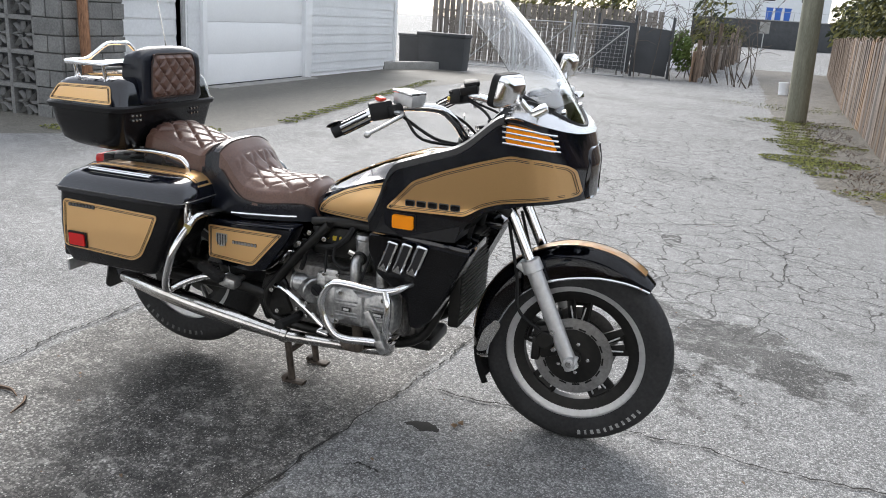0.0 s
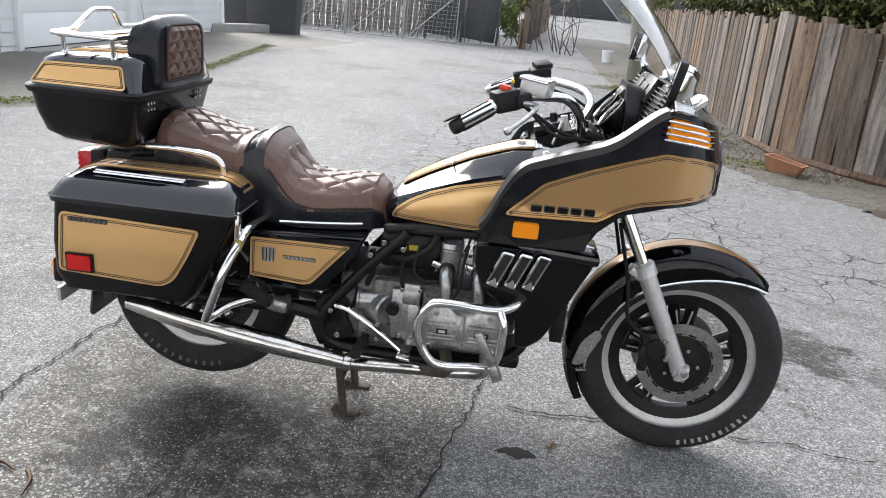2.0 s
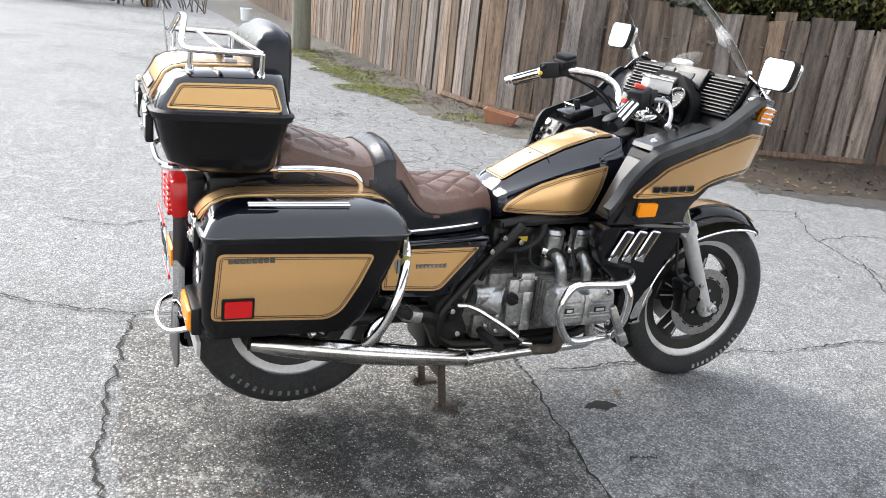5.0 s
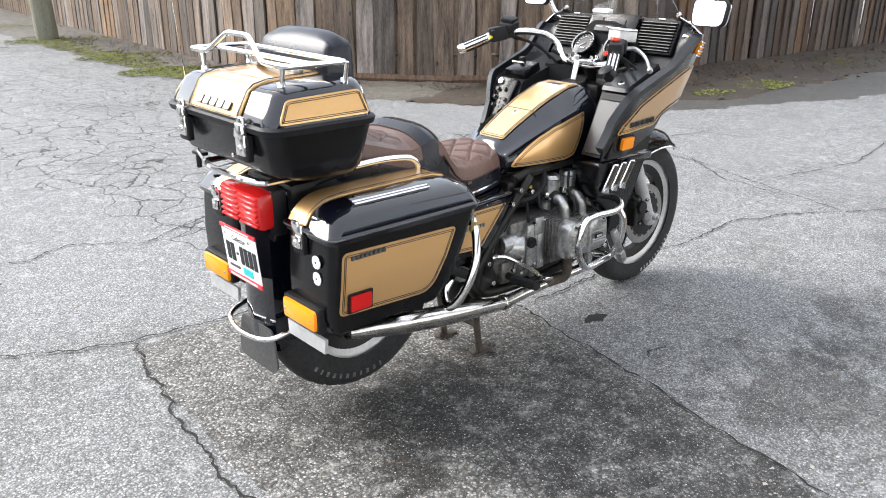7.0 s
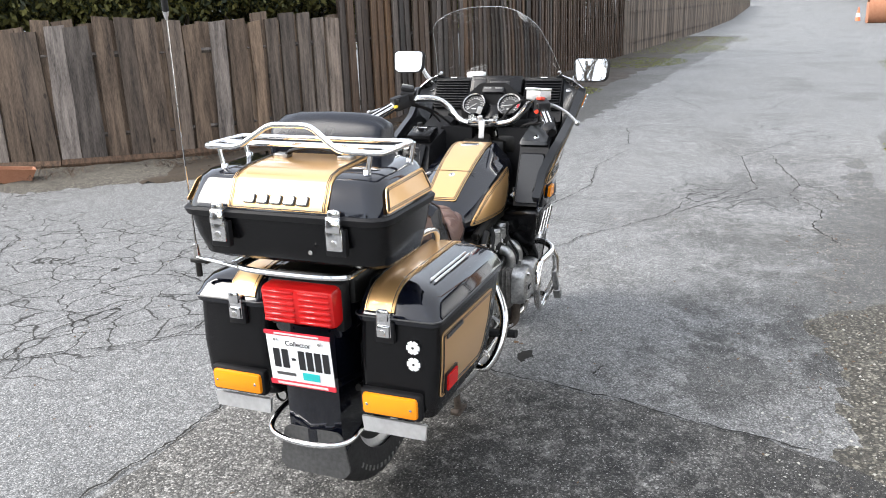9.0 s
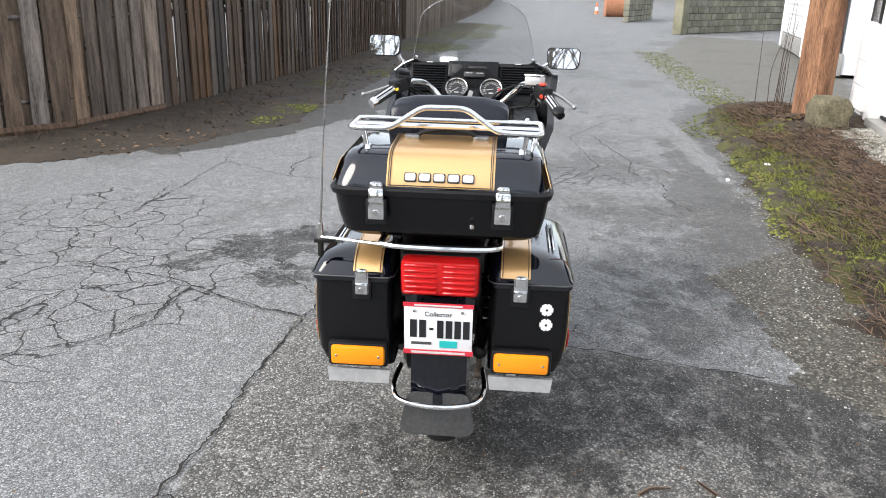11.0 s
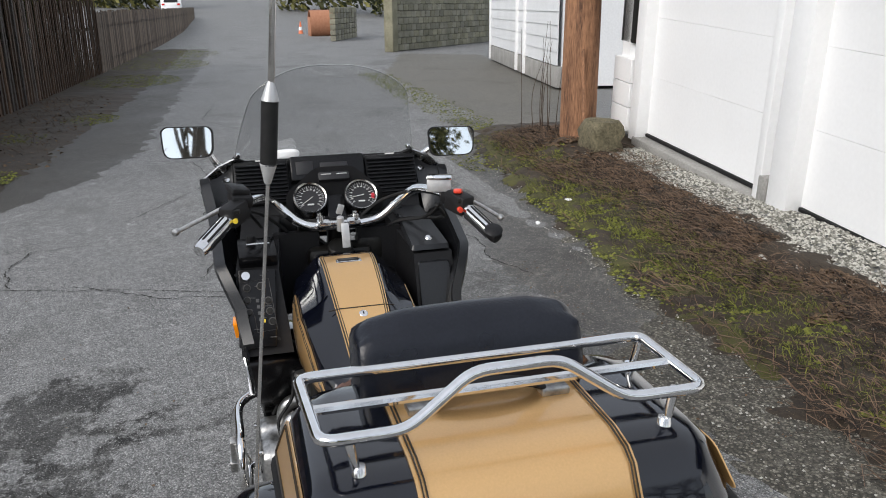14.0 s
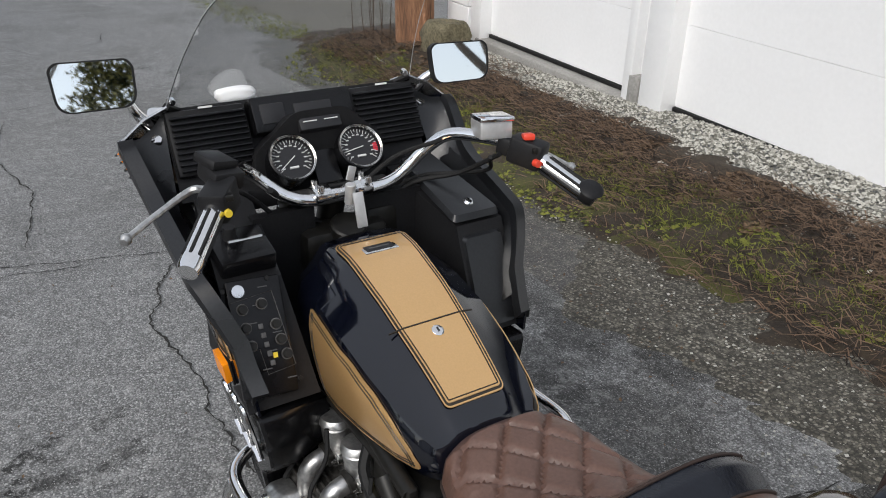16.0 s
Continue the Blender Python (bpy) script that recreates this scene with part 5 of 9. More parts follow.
def fairing():
    def col(x, s):
        lo, hi = interp(x, LX, LZ), upper(x)
        return [(rake(x, lo + (hi - lo) * k / 24), s * fairing_y(x, lo + (hi - lo) * k / 24), lo + (hi - lo) * k / 24) for k in range(25)]
    xs = [0.13 + 0.015 * k for k in range(42)] + [0.753, 0.762, 0.771, 0.78, 0.787, 0.794, 0.8, 0.806, 0.811, 0.815, 0.818]
    rings = [col(x, -1) for x in xs] + [col(0.82, 0)] + [col(x, 1) for x in xs[::-1]]
    bm = loft(rings, around=False)
    bmesh.ops.recalc_face_normals(bm, faces=bm.faces)
    bmesh.ops.solidify(bm, geom=bm.faces[:], thickness=0.006)
    shell = part("fairing", bm, "black_gloss", bike)
    gold = [(0.19, 0.826), (0.452, 0.83), (0.475, 0.842), (0.51, 0.866), (0.57, 0.888), (0.65, 0.899), (0.783, 0.915), (0.792, 0.928), (0.775, 1.002), (0.758, 1.02), (0.7, 1.038), (0.6, 1.05), (0.505, 1.02), (0.40, 0.982), (0.29, 0.933)]
    for s in (-1, 1):
        pl = on_fairing(s)
        panel(shell, gold, pl, 0.018)
        marks_word(pl, 0.262, 0.845, 0.185, 0.023, 5, "black_body", shell)
        lamp = part("side_marker", skin(rounded([(0.222, 0.768), (0.292, 0.768), (0.292, 0.812), (0.222, 0.812)], 0.006, 2), pl, 0.1, 0.014, 0.002), "amber", shell, "amber side marker lamp")
        part("lamp_base", skin(rounded([(0.216, 0.762), (0.298, 0.762), (0.298, 0.818), (0.216, 0.818)], 0.006, 2), pl, 0.1, 0.004, 0.001), "black_plastic", lamp)
        # grey ledge along the top edge and the slanted rear edge
        ledge = []
        for x in [0.13 + 0.0152 * k for k in range(31)]:
            z = upper(x)
            y = fairing_y(x, z)
            ledge.append([(x - 0.002, s * (y + 0.004), z - 0.012), (x - 0.004, s * (y + 0.004), z + 0.008), (x - 0.012, s * (y - 0.026), z + 0.012), (x + 0.01, s * (y - 0.026), z - 0.012)])
        part("edge_trim", loft(ledge), "soft_black", shell)
        # wrap-round turn signal with chrome bars
        sig = part("turn_signal", skin(rounded([(0.585, 1.096), (0.66, 1.086), (0.733, 1.068), (0.722, 1.118), (0.66, 1.138), (0.592, 1.148)], 0.012), pl, 0.02, 0.012, 0.0), "amber", shell, "amber turn signal with chrome bars")
        for k in range(4):
            part("chrome_bar", line_on([(0.578, 1.096 + 0.017 * k), (0.66, 1.086 + 0.017 * k), (0.738, 1.068 + 0.0165 * k)], pl, 0.0032, 0.014, closed=False, step=0.02), "chrome", sig)
        # mirror stem and mirror
        zc = 1.285 if s > 0 else 1.245
        st = part("mirror_stem", merge(tube([(0.65, s * 0.30, 1.165), (0.63, s * 0.325, 1.185), (0.61, s * 0.35, 1.215), (0.6, s * 0.375, zc - 0.02)], [0.016, 0.015, 0.011, 0.009], seg=10), box((0.64, s * 0.31, 1.17), (0.11, 0.045, 0.03), 0.01, (0, -30, s * -25))), "chrome", shell)
        ring = rounded([(-0.072, -0.045), (0.072, -0.048), (0.077, 0.036), (0.064, 0.048), (-0.064, 0.047), (-0.075, 0.033)], 0.03, 6)
        mp = Matrix.Translation((0.585, s * 0.425, zc)) @ Euler((0, radians(11), radians(-6 if s > 0 else -9))).to_matrix().to_4x4()

        def ringed(d, x, mp=mp):
            return [mp @ Vector((x, a * d, b * d)) for a, b in ring]
        case = part("mirror", loft([ringed(0.94, -0.012), ringed(1.0, -0.012), ringed(1.02, 0.0), ringed(0.95, 0.02), ringed(0.6, 0.04)]), "chrome", shell, "chrome-backed rear-view mirror")
        part("mirror_rim", loft([ringed(1.03, -0.0155), ringed(1.04, 0.004), ringed(0.97, 0.004), ringed(0.97, -0.0155)], closed=True), "rubber", case)
        part("mirror_glass", loft([ringed(0.97, -0.0145), ringed(0.97, -0.0125)]), "mirror", case)
    # headlamp set in the nose
    face = rounded([(-0.108, 0.898), (0.108, 0.898), (0.118, 0.97), (0.098, 1.058), (-0.098, 1.058), (-0.118, 0.97)], 0.03, 5)

    def hood(d, x):
        return [(x - 0.25 * max(0.0, z - 1.0) - 1.2 * y * y * (1 if x < 0.83 else 0.6), y * d, 0.975 + (z - 0.975) * d) for y, z in face]
    rim = part("headlamp_hood", loft([hood(1.06, 0.79), hood(1.06, 0.818), hood(1.02, 0.825), hood(0.94, 0.819), hood(0.9, 0.8), hood(0.9, 0.78)]), "black_gloss", shell, "black hooded headlamp surround")
    hl = part("headlamp", loft([hood(0.92, 0.795), hood(0.92, 0.805), hood(0.8, 0.811), hood(0.3, 0.814)]), "lens", rim, "broad ribbed headlamp glass")
    part("reflector_bowl", loft([hood(0.9, 0.793), hood(0.7, 0.78)]), "chrome", hl)
    return shell


def windscreen(shell):
    def at(u, v):
        base = Vector((0.757 - 0.16 * abs(u) ** 2.0, 0.292 * u, 1.117 + 0.108 * abs(u) ** 1.8))
        top = Vector((0.435 - 0.125 * abs(u) ** 2.4, 0.208 * u, 1.52))
        p = base.lerp(top, v)
        p.x += 0.03 * math.sin(v * math.pi)
        p.y *= 1 + 0.02 * math.sin(v * math.pi)
        return p
    rings = []
    for j in range(19):
        v = j / 18
        row = []
        for i in range(25):
            u = math.sin(math.pi / 2 * (-1 + 2 * i / 24))
            lim = 0.66 + 0.34 * math.sqrt(max(0, 1 - abs(u) ** 3.0))
            row.append(at(u, v * lim))
        rings.append(row)
    # glossy shelf between the fairing's edge and the foot of the screen
    shelf = []
    for i in range(25):
        q = rings[0][i]
        x = interp(abs(q.y), [0.0, 0.1, 0.2, 0.292], [0.818, 0.79, 0.72, 0.6])
        z = upper(x)
        out = Vector((rake(x, z), math.copysign(fairing_y(x, z), q.y) if i != 12 else 0.0, z - 0.002))
        shelf.append([out, out.lerp(q, 0.5) + Vector((0, 0, 0.01)), q + Vector((0, 0, 0.001))])
    bm = loft(shelf, around=False)
    bmesh.ops.recalc_face_normals(bm, faces=bm.faces)
    bmesh.ops.solidify(bm, geom=bm.faces[:], thickness=0.004)
    part("screen_garnish", bm, "garnish", shell, "silver garnish below the windscreen")
    bm = loft(rings, around=False)
    bmesh.ops.recalc_face_normals(bm, faces=bm.faces)
    bmesh.ops.solidify(bm, geom=bm.faces[:], thickness=0.0025)
    w = part("windscreen", bm, "clear", shell, "clear curved plastic windscreen")
    w.visible_shadow = False
    edge = [rings[j][0] for j in range(0, 19, 2)] + [rings[18][i] for i in range(0, 25)] + [rings[j][24] for j in range(18, -1, -2)]
    part("screen_edge", tube(edge, 0.0008, seg=5, res=1), "lens", w)
    part("screen_trim", tube([rings[0][i] for i in range(25)], 0.008, seg=6, res=1), "black_plastic", w)
    many("screen_bolt", [rod(rings[1][i] + Vector((-0.006, 0, 0)), rings[1][i] + Vector((0.01, 0, 0.004)), 0.008, seg=8) for i in (2, 8, 16, 22)], "chrome", w)
    tag = lump((0.66, 0.125, 1.219), (0.022, 0.045, 0.016), 9, "white_paint", "cloth", "crumpled white cloth behind the windscreen", "cloth")
    return w


def lower_cowls():
    for s in (-1, 1):
        def side(x, z):
            return 0.312 - 0.05 * max(0, (0.73 - z)) / 0.33 - 0.25 * max(0, x - 0.36)

        def pl(x, z, s=s):
            return (x, s * side(x, z), z), (0.2, s, -0.1)
        poly = rounded([(0.125, 0.728), (0.47, 0.728), (0.465, 0.68), (0.40, 0.54), (0.345, 0.43), (0.30, 0.395), (0.27, 0.40), (0.262, 0.50), (0.15, 0.585), (0.125, 0.66)], 0.018)
        rings = [[(x, s * (side(x, z)), z) for x, z in inset(poly, 0.006)], [(x, s * (side(x, z) - 0.006), z) for x, z in poly], [(x, s * (side(x, z) - 0.05), z) for x, z in poly], [(x + 0.02, s * (side(x, z) - 0.15), z) for x, z in inset(poly, 0.02)]]
        cowl = part("leg_shield", loft(rings), "black_body", bike)
        for k in range(3):
            x = 0.182 + 0.052 * k
            slot = [(x - 0.018, 0.612), (x + 0.012, 0.604), (x + 0.052, 0.706), (x + 0.022, 0.712)]
            v = part("vent", skin(rounded(slot, 0.004, 2), pl, 0.1, 0.003, 0.004), "dial", cowl, "chrome-framed vent slot")
            part("vent_frame", line_on(rounded(slot, 0.004, 2), pl, 0.0042, 0.008), "chrome", v)
            part("vent_scoop", skin([(x - 0.019, 0.61), (x + 0.013, 0.602), (x + 0.004, 0.634)], pl, 0.1, 0.012, 0.005), "chrome", v)
        part("fairing_strut", box((0.36, s * 0.20, 0.715), (0.24, 0.2, 0.03), 0.008, (0, 4, 0)), "black_gloss", cowl)
    rad = part("radiator", box((0.40, 0, 0.55), (0.04, 0.34, 0.32), 0.006), "black_frame", bike)
    many("radiator_fin", [box((0.422, 0, 0.41 + 0.014 * k), (0.006, 0.32, 0.004)) for k in range(21)], "alu_dark", rad)


def cockpit(shell):
    dash = part("dashboard", merge(loft([[(0.535, -0.3, 1.03), (0.535, 0.3, 1.03), (0.622, 0.3, 1.212), (0.622, -0.3, 1.212)], [(0.63, -0.28, 1.0), (0.63, 0.28, 1.0), (0.69, 0.2, 1.185), (0.69, -0.2, 1.185)]]),
                                   box((0.6, 0, 1.02), (0.2, 0.5, 0.05), 0.01)), "black_plastic", shell)
    N = Vector((-0.89, 0, 0.45)).normalized()
    for s in (-1, 1):
        # speaker grille: slats in a frame
        c = Vector((0.582, s * 0.212, 1.142))
        sp = part("speaker", box(c + N * 0.006, (0.02, 0.172, 0.142), 0.006, (0, 27, 0)), "black_plastic", dash)
        up = Vector((0.45, 0, 0.89)).normalized()
        part("slat", merge(*[box(c + up * (-0.06 + 0.0125 * k) + N * 0.021, (0.014, 0.16, 0.0055), 0.0015, (0, 27, 0), 1) for k in range(10)]), "black_body", sp)
        part("label_bar", box(c + up * 0.07 + N * 0.02, (0.003, 0.03, 0.004), 0, (0, 27, 0)), "white_letter", sp)
    unit = part("display_unit", merge(box((0.59, 0.0, 1.175), (0.06, 0.24, 0.082), 0.006, (0, 27, 0))), "black_body", dash)
    part("display_glass", merge(box(Vector((0.562, 0.075, 1.188)), (0.006, 0.055, 0.045), 0.002, (0, 27, 0)), box(Vector((0.562, -0.02, 1.188)), (0.006, 0.09, 0.03), 0.002, (0, 27, 0))), "dial", unit)
    # instrument pod
    P = Vector((-0.80, 0, 0.60)).normalized()
    U = Vector((0.60, 0, 0.80))
    pod = part("instrument_pod", loft([[(0.503, y, z) for y, z in rounded([(-0.165, 1.04), (0.145, 1.04), (0.145, 1.12), (0.09, 1.165), (0.05, 1.2), (-0.07, 1.2), (-0.11, 1.165), (-0.165, 1.12)], 0.02)],
                                       [(0.6, y * 0.92, z - 0.03) for y, z in rounded([(-0.165, 1.04), (0.145, 1.04), (0.145, 1.12), (0.09, 1.165), (0.05, 1.2), (-0.07, 1.2), (-0.11, 1.165), (-0.165, 1.12)], 0.02)]]), "black_plastic", shell)
    for y, kind in ((0.072, 0), (-0.09, 1)):
        c = Vector((0.484, y, 1.1))
        g = part("gauge", merge(lathe([(0.0, -0.05), (0.05, -0.05), (0.054, 0.0), (0.0535, 0.02), (0.049, 0.022), (0.047, 0.012)], c, P, 40)), "black_body", pod, "round dial gauge with pale ticks")
        part("dial_ring", lathe([(0.047, 0.014), (0.051, 0.014), (0.051, 0.0225), (0.047, 0.02)], c, P, 40, closed=True), "chrome_worn", g)
        part("dial_face", lathe([(0, 0.008), (0.053, 0.008)], c, P, 40), "dial", g)
        side = U.cross(P).normalized()
        ticks = []
        for k in range(27):
            a = radians(-130 + 10 * k)
            d = U * math.cos(a) + side * math.sin(a)
            ln = 0.01 if k % 2 == 0 else 0.005
            ticks.append(tube([c + P * 0.0095 + d * (0.044 - ln), c + P * 0.0095 + d * 0.044], 0.0009, seg=4, res=1))
            if k % 2 == 0:
                ticks.append(tube([c + P * 0.0095 + d * 0.031 + side * 0.003, c + P * 0.0095 + d * 0.031 - side * 0.003], 0.0015, seg=4, res=1))
        ticks.append(tube([c + P * 0.0095 - U * 0.02 - side * 0.01, c + P * 0.0095 - U * 0.02 + side * 0.01], 0.003, seg=4, res=1))
        part("tick", merge(*ticks), "white_letter", g)
        a = radians(-125 if kind == 0 else -100)
        d = U * math.cos(a) + side * math.sin(a)
        part("needle", tube([c + P * 0.011 - d * 0.01, c + P * 0.011 + d * 0.038], 0.0012, seg=4, res=1), "white_letter", g)
        if kind:
            part("red_zone", merge(*[tube([c + P * 0.0095 + (U * math.cos(radians(q)) + side * math.sin(radians(q))) * 0.034, c + P * 0.0095 + (U * math.cos(radians(q)) + side * math.sin(radians(q))) * 0.044], 0.0022, seg=4, res=1) for q in (85, 92, 99, 106)]), "red_print", g)
    mid = part("warning_panel", box((0.494, -0.009, 1.078), (0.02, 0.06, 0.1), 0.004, (0, 37, 0)), "black_body", pod)
    small = part("gauge_cluster", box((0.512, -0.009, 1.17), (0.03, 0.1, 0.045), 0.006, (0, 37, 0)), "dial", pod)
    part("tick", merge(*[box((0.497, -0.009 + 0.025 * q, 1.177), (0.002, 0.032, 0.002), 0, (0, 37, 0)) for q in (-1, 1)], *[box((0.502, -0.009 + 0.025 * q, 1.17), (0.002, 0.01, 0.006), 0, (0, 37, 0)) for q in (-1, 1)]), "white_letter", small)
    # right-hand pocket with a slanted locked lid
    s = -1
    pk = part("pocket", merge(loft([[(0.155, -0.2, 0.74), (0.155, -0.322, 0.74), (0.25, -0.325, 0.965), (0.25, -0.205, 0.965)], [(0.43, -0.17, 0.74), (0.43, -0.31, 0.74), (0.5, -0.285, 1.04), (0.5, -0.17, 1.04)]])), "black_plastic", shell)
    part("pocket_lid", loft([rounded([(0.0, 0.0), (0.25, 0.01), (0.25, 0.115), (0.0, 0.125)], 0.015)] and [[(0.247 + u, -0.322 + v, 0.975 + u * 0.28) for u, v in rounded([(0.0, 0.0), (0.25, 0.03), (0.25, 0.125), (0.0, 0.125)], 0.015)],
                                                                                                  [(0.247 + u, -0.322 + v, 0.988 + u * 0.28) for u, v in inset(rounded([(0.0, 0.0), (0.25, 0.03), (0.25, 0.125), (0.0, 0.125)], 0.015), 0.006)]]), "soft_black", pk)
    part("pocket_face", loft([[(0.152 + (z - 0.74) * 0.42 - 0.006, y, z) for y, z in rounded([(-0.305, 0.755), (-0.21, 0.755), (-0.215, 0.94), (-0.31, 0.94)], 0.012)], [(0.152 + (z - 0.74) * 0.42 + 0.01, y, z) for y, z in rounded([(-0.31, 0.75), (-0.205, 0.75), (-0.21, 0.945), (-0.315, 0.945)], 0.012)]]), "soft_black", pk)
    part("lock", merge(lathe([(0, 0.006), (0.009, 0.006), (0.012, 0.003), (0.013, 0)], (0.29, -0.262, 0.9985), (-0.27, 0, 0.96), 18)), "chrome", pk)
    # left-hand radio and switch panel
    ps = part("radio_pocket", loft([[(0.14, 0.18, 0.74), (0.14, 0.325, 0.74), (0.25, 0.322, 0.955), (0.25, 0.2, 0.955)], [(0.43, 0.17, 0.74), (0.43, 0.31, 0.74), (0.5, 0.285, 1.05), (0.5, 0.17, 1.05)]]), "black_plastic", shell)
    A, B = Vector((0.146, 0.262, 0.765)), Vector((0.258, 0.28, 0.975))
    run = (B - A).normalized()
    nn = Vector((-run.z, 0, run.x)).normalized()
    across = nn.cross(run).normalized()

    def onp(a, b, up=0.0):
        return A + run * a + across * b + nn * (0.006 + up)
    Rm = Matrix((nn, across, run)).transposed().to_4x4()
    e = Rm.to_euler()
    er = tuple(math.degrees(q) for q in e)
    radio = part("radio", box(onp(0.11, 0, 0.0), (0.02, 0.105, 0.225), 0.005, er), "black_body", ps)
    part("radio_lock", lathe([(0, 0.007), (0.012, 0.006), (0.014, 0)], onp(0.205, -0.018 * -1, 0.011), nn, 20), "chrome", radio)
    knobs, dots = [], []
    for a, b in ((0.17, 0.02), (0.17, -0.018), (0.135, 0.025), (0.125, -0.032), (0.1, 0.025), (0.095, -0.032), (0.065, -0.034)):
        knobs.append(lathe([(0, 0.012), (0.008, 0.012), (0.0095, 0.0)], onp(a, b, 0.01), nn, 14))
    for k in range(5):
        dots.append(box(onp(0.13 - 0.018 * k, -0.003, 0.011), (0.004, 0.009, 0.01), 0.001, er))
    many("knob", knobs, "black_frame", radio)
    many("knob_ring", [lathe([(0.0095, 0.001), (0.0112, 0.001), (0.0112, 0.003), (0.0095, 0.003)], onp(a, b, 0.01), nn, 18, closed=True) for a, b in ((0.17, 0.02), (0.17, -0.018), (0.135, 0.025), (0.125, -0.032), (0.1, 0.025), (0.095, -0.032), (0.065, -0.034))], "alu_dark", radio)
    part("frame_line", tube([onp(a, b, 0.0105) for a, b in ((0.04, -0.044), (0.188, -0.044), (0.188, 0.04), (0.09, 0.04), (0.09, 0.012), (0.04, 0.012))], 0.0008, seg=4, res=1, closed=True), "alu_dark", radio)
    many("panel_screw", [rod(onp(a, b, 0.009), onp(a, b, 0.0125), 0.0045, seg=10) for a in (0.012, 0.213) for b in (-0.044, 0.044)], "black_frame", radio)
    many("key_button", dots, "grey_trim", radio)
    part("lit_button", box(onp(0.07, -0.012, 0.0115), (0.004, 0.008, 0.01), 0, er), "yellow", radio)
    many("print_bar", [box(onp(0.2 - 0.03 * k, -0.03 + 0.02 * (k % 3), 0.0105), (0.001, 0.018, 0.002), 0, er) for k in range(7)], "grey_trim", radio)
    tape = part("cassette_unit", box((0.31, 0.255, 0.995), (0.1, 0.11, 0.04), 0.006, (0, -18, 0)), "black_body", ps)
    part("cassette_handle", tube([(0.285, 0.22, 1.015), (0.28, 0.22, 1.03), (0.28, 0.285, 1.03), (0.285, 0.285, 1.015)], 0.003, seg=6, res=1), "chrome_worn", tape)
    part("dial_knob", rod((0.325, 0.27, 1.015), (0.32, 0.27, 1.045), 0.015, 0.012), "black_plastic", tape)
    # inner wall linings, and the panel from the cowl's edge to the dashboard
    for s in (-1, 1):
        rows = []
        for k in range(9):
            f = k / 8
            x = 0.4 + 0.195 * f
            a = Vector((x, s * (fairing_y(x, upper(x)) - 0.02), upper(x) - 0.002))
            c = Vector((0.5 + 0.118 * f, s * (0.315 - 0.018 * f), 0.99 + 0.215 * f))
            rows.append([a, a.lerp(c, 0.3) + Vector((0.004, 0, -0.012)), a.lerp(c, 0.7) + Vector((0.006, 0, -0.012)), c])
        bm = loft(rows, around=False)
        bmesh.ops.recalc_face_normals(bm, faces=bm.faces)
        bmesh.ops.solidify(bm, geom=bm.faces[:], thickness=0.004)
        part("dash_side_panel", bm, "soft_black", shell)
        rings = []
        for x in [0.16 + 0.04 * k for k in range(13)]:
            hi = upper(x) - 0.012
            lo = max(0.76, interp(x, LX, LZ) + 0.02)
            row = []
            for g, inn in ((0.0, 0.02), (0.15, 0.034), (0.4, 0.05), (0.7, 0.06), (1.0, 0.065)):
                z = hi + (lo - hi) * g
                row.append((x + 0.03 * g, s * (fairing_y(x, z) - inn), z))
            rings.append(row)
        bm = loft(rings, around=False)
        bmesh.ops.solidify(bm, geom=bm.faces[:], thickness=0.005)
        part("inner_lining", bm, "soft_black", shell)


